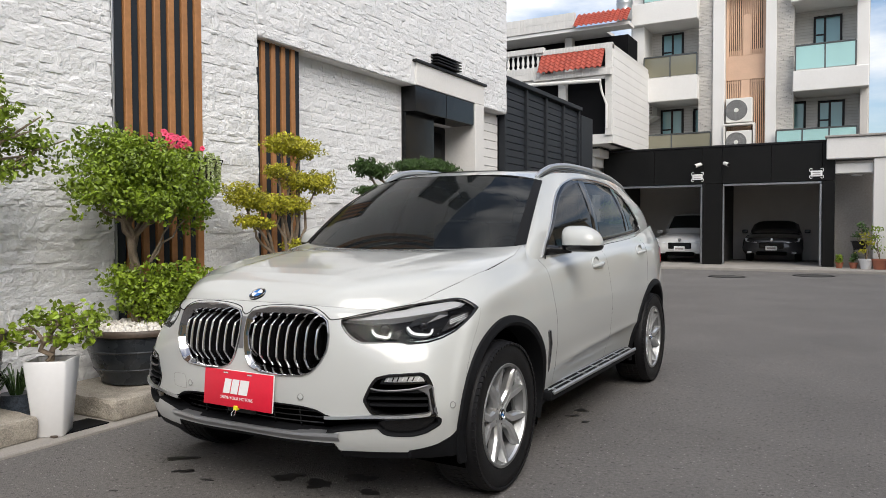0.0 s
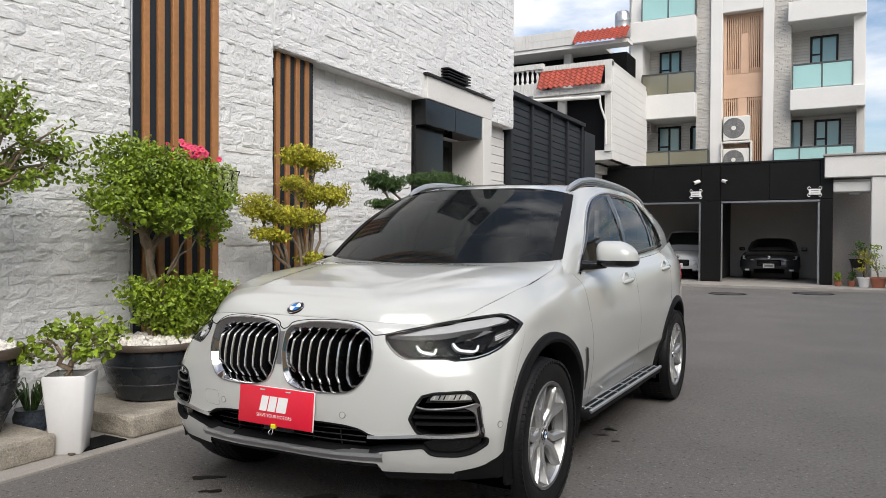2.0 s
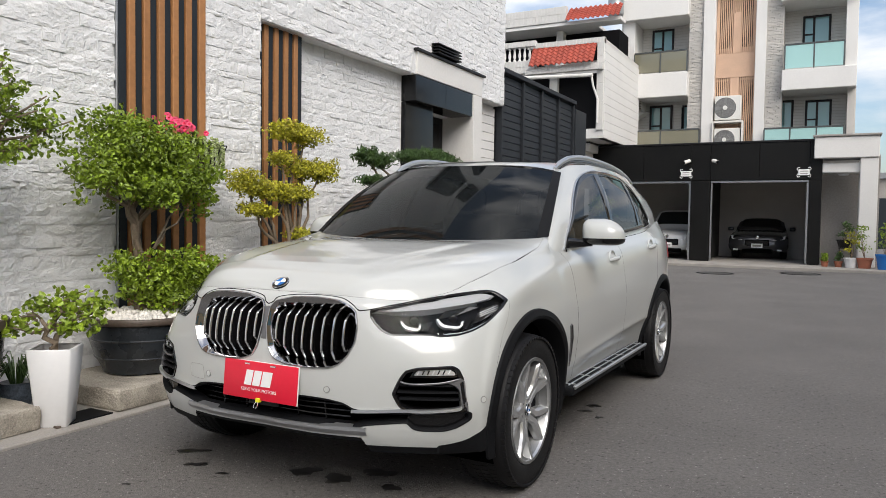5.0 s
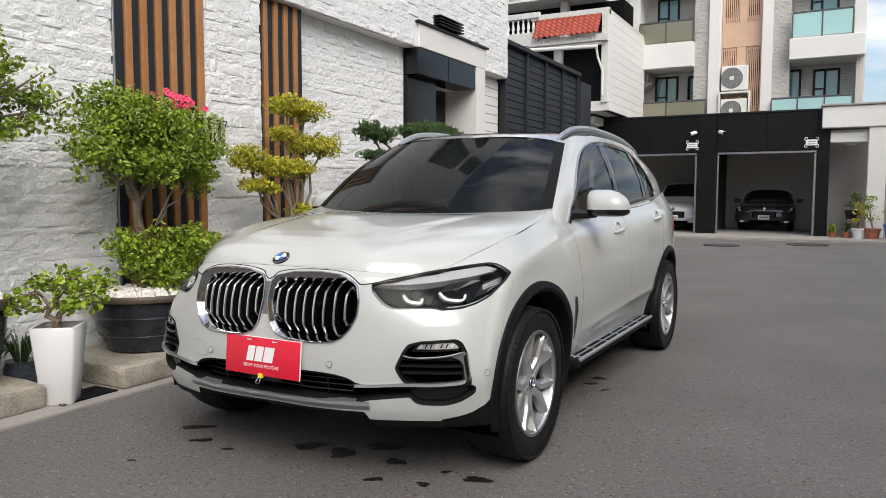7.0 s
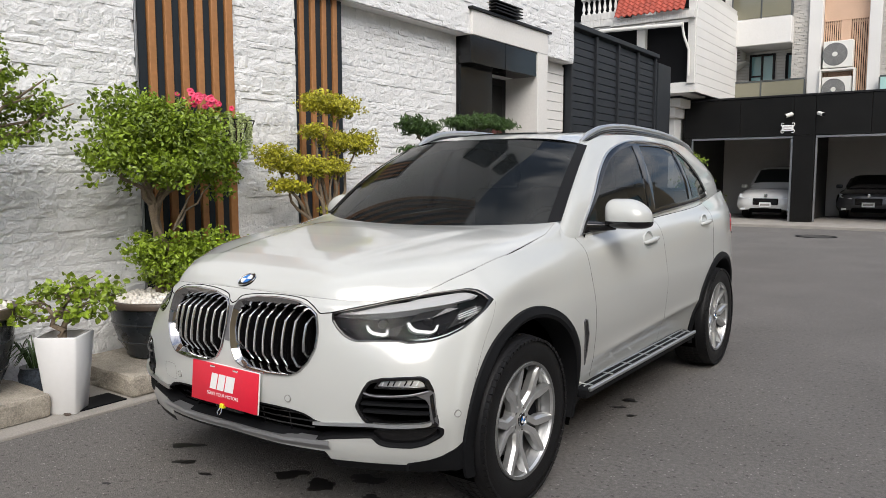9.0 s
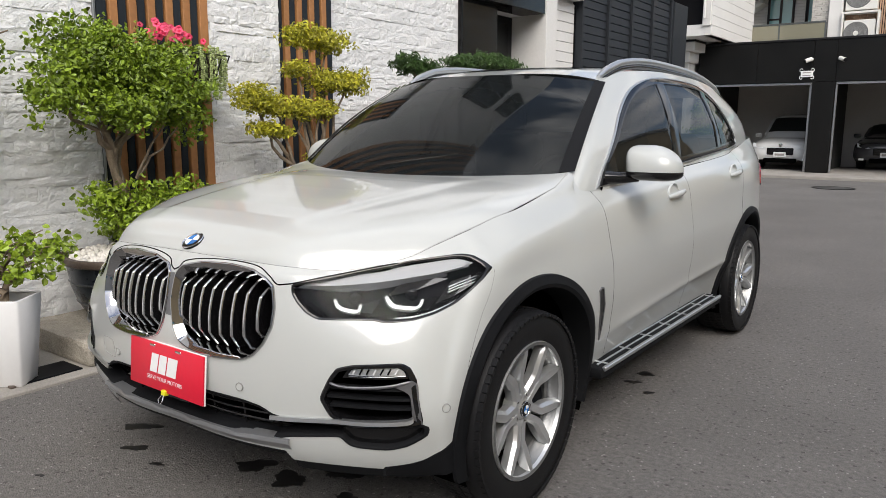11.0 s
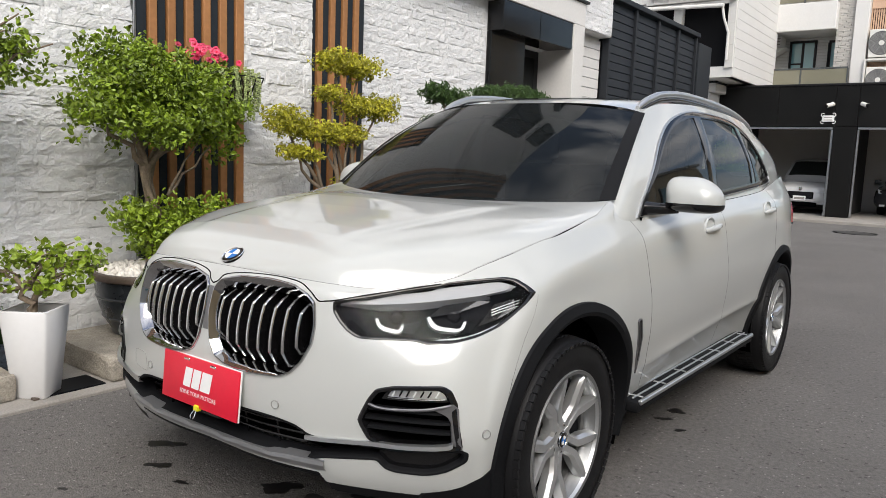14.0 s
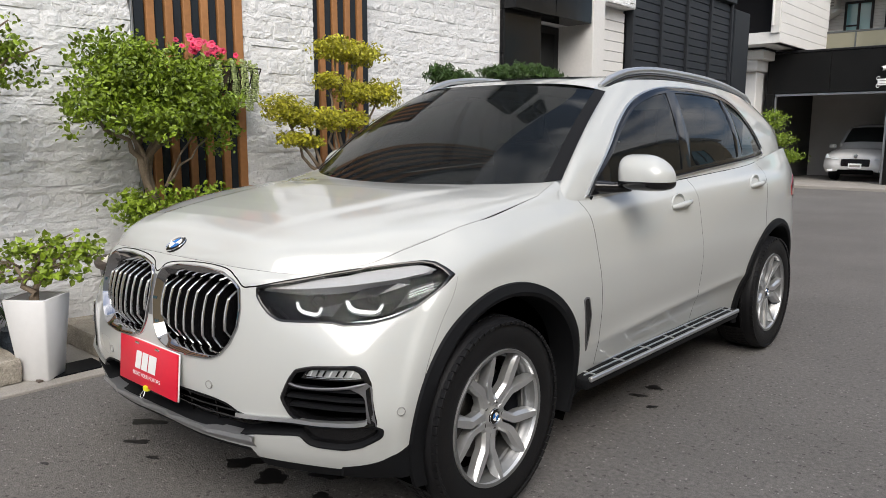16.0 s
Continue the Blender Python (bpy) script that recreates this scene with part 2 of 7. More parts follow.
M["concrete"] = mat("concrete", (0.31, 0.29, 0.265), 0.9, spread=0.2, scale=3, fine=90, bump=0.25)
M["gate_dark"] = mat("gate_dark", (0.023, 0.026, 0.031), 0.5, spec=0.2, spread=0.12, scale=2, fine=50)
M["garage_stone"] = mat("garage_stone", (0.007, 0.0068, 0.0065), 0.40, spec=0.22, spread=0.3, scale=2, fine=120, rough_spread=0.25)
M["tile_white"] = mat("tile_white", (0.64, 0.63, 0.605), 0.45, spread=0.06, scale=1.0, fine=20, per_piece=0.04)
M["joint"] = mat("joint_grey", (0.30, 0.30, 0.29), 0.9, spread=0.1)
M["roof_red"] = mat("roof_red", (0.34, 0.055, 0.03), 0.55, spread=0.2, scale=3, fine=30, per_piece=0.12)
M["wood_panel"] = mat("wood_panel", (0.60, 0.40, 0.28), 0.6, spread=0.12, scale=3, fine=30)
M["tile_grey"] = mat("tile_grey", (0.50, 0.48, 0.45), 0.7, spread=0.10, scale=2, fine=40, per_piece=0.10)
M["frame_black"] = mat("frame_black", (0.011, 0.011, 0.012), 0.4, spec=0.3, spread=0.1)
# reflected sky is put into the base colour of these two glasses
M["glass_far_sky"] = mat("window_glass", (0.22, 0.42, 0.45), 0.04, spread=0.15, scale=0.5, spec=1.0)
M["glass_rail_sky"] = mat("rail_glass_sky", (0.36, 0.60, 0.58), 0.06, spread=0.15, scale=0.6, spec=0.8)
M["glass_rail_clear"] = mat("rail_glass_clear", (0.22, 0.21, 0.15), 0.06, spread=0.15, scale=0.6, spec=0.8)
M["ceramic_dark"] = mat("glaze_dark", (0.022, 0.026, 0.031), 0.28, spread=0.5, scale=7, fine=60, bump=0.15, bump_scale=20, rough_spread=0.4)
M["ceramic_rim"] = mat("glaze_rim", (0.075, 0.055, 0.042), 0.5, spread=0.35, scale=9, fine=60)
M["pot_white"] = mat("pot_white", (0.70, 0.70, 0.705), 0.3, spread=0.03, scale=3, fine=30)
M["pebble"] = mat("pebble", (0.72, 0.69, 0.64), 0.6, spread=0.1, scale=10, per_piece=0.15)
M["soil"] = mat("soil", (0.055, 0.04, 0.028), 0.95, spread=0.3, scale=20, bump=0.5)
M["bark"] = mat("bark", (0.20, 0.155, 0.11), 0.9, spread=0.35, scale=14, fine=90, bump=0.6, bump_scale=60)
M["terracotta"] = mat("terracotta", (0.34, 0.12, 0.07), 0.8, spread=0.15)
M["plaster_grey"] = mat("plaster_grey", (0.33, 0.31, 0.29), 0.8, spread=0.2, scale=0.8, fine=20)
# light walls given a dark colour: the room's dimness is painted in
M["garage_wall_shaded"] = mat("garage_wall_shaded", (0.05, 0.049, 0.048), 0.8, spread=0.2, scale=0.8, fine=20)
M["metal_grey"] = mat("metal_grey", (0.42, 0.43, 0.44), 0.35, metal=0.9, spread=0.08)
M["ac_white"] = mat("ac_white", (0.74, 0.73, 0.69), 0.5, spread=0.04)
M["fan_grey"] = mat("fan_grey", (0.16, 0.16, 0.16), 0.6, spread=0.1)
M["fan_wire"] = mat("fan_wire", (0.40, 0.40, 0.39), 0.5, spread=0.05)
M["rail_dark"] = mat("rail_dark", (0.10, 0.11, 0.11), 0.45, spread=0.1, metal=0.4)
M["yellow_wall"] = mat("yellow_wall", (0.55, 0.43, 0.26), 0.8, spread=0.1)
M["red_paper"] = mat("red_paper", (0.40, 0.03, 0.02), 0.6, spread=0.2)


def leaf_mat(name, color, tint, rough=0.45):
    m = mat(name, color, rough, spread=0.25, scale=6, fine=30, tint=tint, per_piece=0.38)
    return m


M["leaf"] = leaf_mat("leaf_green", (0.090, 0.150, 0.008), (0.22, 0.31, 0.020))
M["leaf_bright"] = leaf_mat("leaf_bright", (0.13, 0.21, 0.012), (0.25, 0.34, 0.025))
M["leaf_yellow"] = leaf_mat("leaf_yellow", (0.25, 0.26, 0.014), (0.46, 0.43, 0.03))
M["leaf_dark"] = leaf_mat("leaf_dark", (0.030, 0.070, 0.015), (0.06, 0.115, 0.025))
M["petal"] = leaf_mat("petal_pink", (0.58, 0.020, 0.075), (0.70, 0.055, 0.14))
M["succulent"] = leaf_mat("succulent", (0.20, 0.26, 0.09), (0.36, 0.42, 0.18))

# car surfaces
M["paint"] = mat("pearl_white", (0.520, 0.535, 0.525), 0.34, spread=0.015, scale=2, fine=900, coat=1.0)
M["cladding"] = mat("cladding_black", (0.009, 0.0095, 0.011), 0.6, spec=0.12, spread=0.12, scale=6, fine=300, bump=0.05)
M["gloss_black"] = mat("gloss_black", (0.008, 0.008, 0.009), 0.08, spread=0.1)
# almost no reflectance: unlit depth of gaps and cavities put into the colour
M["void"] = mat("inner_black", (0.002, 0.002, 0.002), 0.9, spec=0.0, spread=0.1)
M["chrome"] = mat("chrome", (0.80, 0.81, 0.82), 0.06, metal=1.0, spread=0.02)
M["satin"] = mat("satin_silver", (0.58, 0.59, 0.60), 0.30, metal=0.9, spread=0.04)
M["skid"] = mat("skid_silver", (0.40, 0.41, 0.43), 0.34, metal=0.75, spread=0.06)
M["alloy"] = mat("alloy_silver", (0.60, 0.61, 0.62), 0.30, metal=0.75, spread=0.04)
M["barrel"] = mat("barrel_grey", (0.27, 0.275, 0.28), 0.4, metal=0.75, spread=0.08)
M["rubber"] = mat("tyre_rubber", (0.007, 0.007, 0.008), 0.55, spec=0.28, spread=0.2, scale=12, fine=200, bump=0.1)
M["tint"] = mat("tinted_glass", (0.012, 0.014, 0.015), 0.015, spread=0.1, spec=0.32, rough_spread=0.0)
M["lamp_dark"] = mat("lamp_housing", (0.004, 0.0045, 0.006), 0.5, spread=0.3, scale=30, spec=0.08)
M["brow_silver"] = mat("brow_silver", (0.40, 0.415, 0.44), 0.5, metal=0.0, spread=0.05)
M["reflector"] = mat("lamp_reflector", (0.045, 0.047, 0.052), 0.25, metal=0.7, spread=0.2, scale=30)
M["lamp_white"] = mat("lamp_white", (0.82, 0.84, 0.86), 0.2, spread=0.03)
M["plate_red"] = mat("plate_red", (0.70, 0.010, 0.038), 0.35, spread=0.03)
M["white_ink"] = mat("white_ink", (0.85, 0.85, 0.85), 0.5, spread=0.02)
M["blue"] = mat("badge_blue", (0.02, 0.16, 0.50), 0.25, spread=0.05)
M["yellow"] = mat("clip_yellow", (0.75, 0.72, 0.02), 0.4, spread=0.05)
M["bar_silver"] = mat("bar_silver", (0.70, 0.71, 0.72), 0.20, metal=1.0, spread=0.03)
# darker copy of chrome: dark reflections are put into its colour
M["chrome_dark"] = mat("chrome_dark", (0.46, 0.46, 0.47), 0.05, metal=1.0, spread=0.02)
M["gunmetal"] = mat("gunmetal", (0.20, 0.20, 0.21), 0.4, metal=0.7, spread=0.06)
M["brake"] = mat("brake_steel", (0.13, 0.125, 0.12), 0.4, metal=0.9, spread=0.15)


def clear_glass():
    m = bpy.data.materials.new("clear_lens")
    m.use_nodes = True
    n, l = m.node_tree.nodes, m.node_tree.links
    p = n["Principled BSDF"]
    n.remove(p)
    t, g, fr, mx = n.new("ShaderNodeBsdfTransparent"), n.new("ShaderNodeBsdfGlossy"), n.new("ShaderNodeFresnel"), n.new("ShaderNodeMixShader")
    g.inputs["Roughness"].default_value = 0.02
    fr.inputs["IOR"].default_value = 1.22
    l.new(fr.outputs[0], mx.inputs[0])
    l.new(t.outputs[0], mx.inputs[1])
    l.new(g.outputs[0], mx.inputs[2])
    l.new(mx.outputs[0], n["Material Output"].inputs["Surface"])
    return m


M["lens"] = clear_glass()


def see_through(m, share, color):
    """Lets a share of the light through a dark tinted pane."""
    n, l = m.node_tree.nodes, m.node_tree.links
    t, mx = n.new("ShaderNodeBsdfTransparent"), n.new("ShaderNodeMixShader")
    t.inputs["Color"].default_value = color
    mx.inputs[0].default_value = share
    l.new(n["Principled BSDF"].outputs[0], mx.inputs[1])
    l.new(t.outputs[0], mx.inputs[2])
    l.new(mx.outputs[0], n["Material Output"].inputs["Surface"])


see_through(M["tint"], 0.30, (0.40, 0.43, 0.43, 1))
M["tail_red"] = mat("tail_light_red", (0.30, 0.008, 0.008), 0.12, spread=0.15, scale=20, coat=1.0)

# ---- setting: ground and the white house along the lane ----
WALL = -5.155        # front of the split-stone wall
ground = tagged(new("ground", mesh_of("ground", Geo([(-400, -400, 0), (400, -400, 0), (400, 400, 0), (-400, 400, 0)], [(0, 1, 2, 3)]), M["asphalt"])), "worn dark grey asphalt of a narrow lane", "ground", kind="structure")

rnd = random.Random(7)


def stone_variant(seed):
    """One split-face stone, one unit long (y) and high (z), rough face towards +x."""
    r = random.Random(seed)
    nz, ny = 4, 7
    tilt, lean = r.uniform(-0.003, 0.003), r.uniform(-0.0035, 0.0035)
    ridge, depth, chip = r.uniform(0.1, 0.9), r.uniform(0.013, 0.021), r.choice((-0.005, 0.0, 0.004, 0.006))
    P = []
    for i in range(nz):
        row = []
        for j in range(ny):
            y, z = j / (ny - 1), i / (nz - 1)
            edge = i in (0, nz - 1) or j in (0, ny - 1)
            d = depth + tilt * (y - 0.5) * 2 + lean * (z - 0.5) * 2 + r.uniform(-0.0028, 0.0028) + chip * max(0.0, 1 - abs(y - ridge) * 2.5)
            if edge:
                d -= r.uniform(0.0005, 0.004)
            ye = 0.002 + 0.996 * y + (0 if edge else r.uniform(-0.05, 0.05))
            ze = 0.006 + 0.988 * z + (0 if i in (0, nz - 1) else r.uniform(-0.09, 0.09))
            row.append((d, ye, ze))
        P.append(row)
    g = grid(P, flip=True)
    base = len(g.v)
    rim = [j for j in range(ny)] + [i * ny + ny - 1 for i in range(1, nz)] + [(nz - 1) * ny + j for j in range(ny - 2, -1, -1)] + [i * ny for i in range(nz - 2, 0, -1)]
    g.v += [(-0.02, g.v[k][1], g.v[k][2]) for k in rim]
    n = len(rim)
    g.f += [(rim[k], base + k, base + (k + 1) % n, rim[(k + 1) % n]) for k in range(n)]
    # triangles give the face its chipped facets
    tri = []
    for q in g.f:
        if r.random() < 0.5:
            tri += [(q[0], q[1], q[2]), (q[0], q[2], q[3])]
        else:
            tri += [(q[1], q[2], q[3]), (q[1], q[3], q[0])]
    g.f = tri
    return g


STONES = [stone_variant(40 + i) for i in range(24)]
STONE_MESH = [mesh_of("stone", g, M["stone"]) for g in STONES]


def courses(y0, y1, z0, z1, seed):
    """Uneven courses of stones: (y, z, length, height)."""
    r = random.Random(seed)
    z, out = z0, []
    while z < z1 - 0.01:
        h = min(r.choice((0.05, 0.06, 0.075, 0.09, 0.105)), z1 - z)
        y = y0 - r.uniform(0, 0.25)
        while y < y1 - 0.01:
            w = r.choice((0.10, 0.14, 0.19, 0.24, 0.30)) * r.uniform(0.9, 1.1)
            a, b = max(y, y0), min(y + w, y1)
            if b - a > 0.03:
                if h > 0.11 and r.random() < 0.25:
                    out += [(a, z, b - a, h / 2), (a, z + h / 2, b - a, h / 2)]
                else:
                    out.append((a, z, b - a, h))
            y += w
        z += h
    return out


house = thing("wall_house", "white split-stone house wall with timber-look slat strips", "house wall", kind="structure")
core = Geo()
for b in ((-5.9, WALL - 0.03, -9.0, 1.98, 0, 10), (-5.9, -5.36, 1.98, 2.885, 0, 10), (-5.9, WALL - 0.03, 2.885, 4.085, 0, 10), (-5.9, -5.36, 4.085, 4.985, 0, 10), (-5.9, WALL - 0.03, 4.985, 5.70, 0, 10),
          (-5.9, -5.365, 5.70, 9.35, 0, 3.172), (-5.9, -5.50, 9.35, 10.42, 2.83, 3.172), (-5.9, -5.365, 10.42, 11.56, 0, 3.172),
          (-5.9, WALL - 0.03, 5.70, 11.56, 3.172, 10), (-14, -5.9, 11.3, 11.56, 0, 10), (-14, -5.9, -9, -8.7, 0, 10), (-14.2, -14, -9, 11.56, 0, 10)):
    core.add(box(*b))
part("wall_core", core, M["mortar"], house)
part("soffit", box(-5.36, WALL - 0.028, 5.71, 11.55, 3.165, 3.171), M["white_wall"], house)

near, far = [], []
for x, args in ((WALL - 0.028, (2.89, 4.08, 0.02, 2.95, 1)), (WALL - 0.028, (4.99, 5.695, 0.02, 3.1, 2))):
    near += [(x, *c) for c in courses(*args)]
for x, args in ((WALL - 0.028, (-2.0, 1.975, 0.02, 2.95, 3)), (WALL - 0.028, (-2.0, 1.975, 2.95, 9.9, 4)), (WALL - 0.028, (2.89, 4.08, 2.95, 9.9, 14)), (WALL - 0.028, (4.99, 5.695, 3.1, 9.9, 5)),
                (-5.363, (6.435, 8.56, 0.02, 3.165, 6)), (WALL - 0.028, (5.70, 11.555, 3.175, 9.9, 8))):
    far += [(x, *c) for c in courses(*args)]
near.sort(key=lambda s: -s[1] if s[1] < 5 else -s[1] + 3)
far += near[300:]
rest = Geo()
HOLES = [(6.7, 7.9, 5.0, 6.9), (8.6, 9.9, 5.2, 7.4), (6.9, 8.1, 7.8, 9.3), (-0.8, 0.6, 6.0, 7.6)]   # upper windows
for x, y, z, w, h in far:
    if any(y + w > a and y < b and z + h > c and z < d and x > -5.3 for a, b, c, d in HOLES):
        continue
    rest.add(rnd.choice(STONES), Matrix.Translation((x, y, z)) @ Matrix.Diagonal((1, w, h, 1)))
tagged(part("stonework", rest, M["stone"], house, "white split-face stone cladding"), kind="stuff")
for i, (a, b, c, d) in enumerate(HOLES):
    w = tagged(new("window_%d" % (i + 1), mesh_of("window", box(WALL - 0.03, WALL - 0.005, a + 0.06, b - 0.06, c + 0.06, d - 0.06), M["tint"])), "dark upper window in the stone wall", "window", kind="structure")
    fr = Geo()
    for q in ((a, a + 0.07, c, d), (b - 0.07, b, c, d), (a + 0.07, b - 0.07, c, c + 0.07), (a + 0.07, b - 0.07, d - 0.07, d), ((a + b) / 2 - 0.03, (a + b) / 2 + 0.03, c + 0.07, d - 0.07)):
        fr.add(rbox(WALL - 0.03, WALL + 0.16, *q, b=0.006))
    part("window_frame", fr, M["frame_black"], w)


# slat strips: dark fluted bars and timber-look bars in turn
def slats(name, y_bars, x_back, z0, z1, label):
    t = thing(name, label, "wall slats", kind="structure")
    lo, hi = min(a for a, b, k in y_bars), max(b for a, b, k in y_bars)
    part("backing", box(x_back, x_back + 0.02, lo - 0.02, hi + 0.02, z0, z1), M["back_dark"], t)
    for a, b, k in y_bars:
        if k == "w":
            part("timber_slat", rbox(x_back + 0.02, x_back + 0.122, a, b, z0, z1, 0.004, 1), M["slat_wood"], t)
        else:
            part("dark_slat", rbox(x_back + 0.02, x_back + 0.106, a + 0.003, b - 0.003, z0, z1, 0.004, 1), M["slat_dark"], t)
    return t


A_BARS = [(4.108, 4.186, "d")]
for k in range(6):
    y = 4.195 + 0.1432 * k
    A_BARS.append((y, y + (0.060 if k < 5 else 0.070), "w"))
    if k < 5:
        A_BARS.append((y + 0.068, y + 0.135, "d"))
slats("slat_panel_1", A_BARS, -5.272, 0.05, 9.9, "tall strip of brown timber-look and slate-grey slats")
slats("slat_panel_0", [(a - 2.1, b - 2.1, k) for a, b, k in A_BARS], -5.272, 0.05, 9.9, "tall strip of brown timber-look and slate-grey slats")
B_BARS = [(5.715, 5.815, "d")]
for k in range(4):
    y = 5.826 + 0.149 * k
    B_BARS.append((y, y + 0.058, "w"))
    B_BARS.append((y + 0.066, y + 0.141, "d"))
slats("slat_panel_2", B_BARS, -5.36, 0.05, 3.166, "strip of brown timber-look and black slats under the overhang")
corner_post = tagged(part("trim_corner", rbox(-5.30, WALL - 0.0, 4.082, 4.100, 0.02, 9.9, 0.003, 1), M["metal_grey"]), "grey metal edge trim of the slat strip", "trim", kind="structure")

# entrance portal: white surround with black polished granite
portal = thing("door_1", "entrance with black granite lining in a white surround", "doorway", kind="structure")
part("surround", rbox(-5.37, -5.13, 8.62, 10.62, 3.17, 3.47, 0.008).add(rbox(-5.75, -5.13, 10.32, 10.62, 0, 3.169, 0.008)), M["white_wall"], portal, "white rendered surround")
part("cap", rbox(-5.37, -5.10, 8.57, 10.68, 3.471, 3.505, 0.006), M["frame_black"], portal)
part("lintel", rbox(-5.52, -5.145, 8.60, 10.30, 2.83, 3.166, 0.006), M["granite_black"], portal, "black polished granite lintel")
part("jamb", rbox(-5.45, -5.30, 8.60, 9.36, 0, 2.826, 0.006), M["granite_black"], portal)
part("jamb_joint", box(-5.302, -5.297, 8.602, 9.36, 2.1, 2.106), M["void"], portal)
part("lintel_joint", box(-5.148, -5.143, 9.44, 9.446, 2.832, 3.164), M["void"], portal)
door = part("door_leaf", rbox(-5.72, -5.66, 9.36, 10.32, 0, 2.82, 0.005), M["frame_black"], portal, "dark door with glazed upper part and red-brown lower boards")
part("pane", box(-5.659, -5.652, 9.46, 10.2, 2.24, 2.72), M["tint"], door)
for k in range(6):
    part("door_board", rbox(-5.659, -5.645, 9.42 + 0.13 * k, 9.54 + 0.13 * k, 0.1, 2.15, 0.004, 1), mat("door_red", (0.10, 0.025, 0.02), 0.5) if k == 0 else bpy.data.materials["door_red"], door)
lamp = thing("portal_lamp", "black louvred wall lamp above the entrance", "wall lamp")
part("lamp_body", rbox(-5.36, -5.15, 9.1, 9.68, 3.515, 3.66, 0.01), M["frame_black"], lamp)
for k in range(4):
    part("louvre", rbox(-5.17, -5.05, 9.04, 9.74, 3.525 + 0.04 * k, 3.540 + 0.04 * k, 0.004, 1), M["frame_black"], lamp)

# pale siding behind the portal
siding = thing("siding", "pale grey horizontal siding boards beside the entrance", "siding", kind="structure")
for k in range(22):
    z = 0.05 + 0.14 * k
    part("board", rbox(-5.365, -5.335, 10.63, 11.55, z, z + 0.132, 0.004, 1), M["white_wall"], siding)

# louvred dark gate wall beyond the house
gate = thing("louvre_fence", "dark grey louvred metal fence panels", "fence", kind="structure")
part("backing", box(-5.36, -5.34, 11.58, 16.3, 0.0, 3.72), M["back_dark"], gate)
for y in (11.6, 12.55, 13.5, 14.45, 15.4):
    part("post", rbox(-5.34, -5.22, y, y + 0.07, 0, 3.74, 0.006, 1), M["gate_dark"], gate)
for j in range(4):
    for k in range(30):
        z = 0.06 + 0.122 * k
        part("slat", Geo([(-5.335, y, zz) for y in (11.67 + 0.95 * j, 12.55 + 0.95 * j) for zz in (z, z + 0.114)] + [(-5.262 if zz == z else -5.272, y, zz) for y in (11.67 + 0.95 * j, 12.55 + 0.95 * j) for zz in (z, z + 0.114)],
                          [(0, 1, 3, 2), (4, 6, 7, 5), (0, 4, 5, 1), (2, 3, 7, 6), (1, 5, 7, 3), (0, 2, 6, 4)]), M["gate_dark"], gate)
part("top_rail", rbox(-5.40, -5.18, 11.58, 15.5, 3.74, 3.82, 0.01), M["gate_dark"], gate)
part("end_post", rbox(-5.5, -5.2, 15.5, 16.25, 0, 3.66, 0.01), M["gate_dark"], gate)

# ---- the car: body surfaces ----
# Control net of the body side, from the nose round to the tail (across) and from the sill up to the belt (rows).
# A point is (u, v, z): sideways from the middle, back from the front axle, up.
ZR = (0.24, 0.36, 0.50, 0.64, 0.77, 0.875)
LOW = [  # u and v by column at the six lower rows
    ((0, -.715), (0, -.785), (0, -.818), (0, -.822), (0, -.812), (0, -.790)),
    ((.25, -.705), (.25, -.775), (.25, -.80), (.25, -.805), (.25, -.793), (.25, -.770)),
    ((.472, -.665), (.475, -.725), (.48, -.742), (.48, -.742), (.48, -.727), (.478, -.703)),
    ((.675, -.585), (.68, -.64), (.695, -.655), (.70, -.648), (.688, -.615), (.66, -.56)),
    ((.80, -.510), (.825, -.56), (.85, -.57), (.843, -.548), (.822, -.492), (.788, -.415)),
    ((.878, -.445), (.895, -.485), (.918, -.485), (.908, -.445), (.893, -.375), (.885, -.295)),
    ((.922, -.385), (.93, -.385), (.942, -.38), (.942, -.35), (.935, -.275), (.932, -.20)),
    ((.93, .0), (.945, .0), (.958, .0), (.962, .0), (.957, .02), (.942, .03)),
    ((.93, .45), (.945, .45), (.957, .45), (.966, .45), (.966, .44), (.955, .44)),
    ((.90, .79), (.91, .775), (.935, .765), (.958, .75), (.962, .735), (.952, .72)),
    ((.885, 1.84), (.895, 1.835), (.918, 1.83), (.950, 1.82), (.963, 1.81), (.957, 1.795)),
    ((.885, 2.35), (.90, 2.36), (.925, 2.38), (.955, 2.40), (.968, 2.42), (.963, 2.45)),
    ((.93, 2.98), (.945, 2.98), (.958, 2.98), (.970, 2.98), (.973, 2.98), (.965, 2.98)),
    ((.86, 3.45), (.89, 3.45), (.905, 3.45), (.915, 3.45), (.918, 3.45), (.912, 3.45)),
    ((.74, 3.72), (.78, 3.76), (.80, 3.78), (.81, 3.78), (.81, 3.78), (.80, 3.76)),
    ((.55, 3.88), (.58, 3.94), (.60, 3.98), (.60, 3.99), (.60, 3.96), (.60, 3.94)),
    ((0, 3.90), (0, 3.97), (0, 4.01), (0, 4.02), (0, 4.0), (0, 3.98)),
]
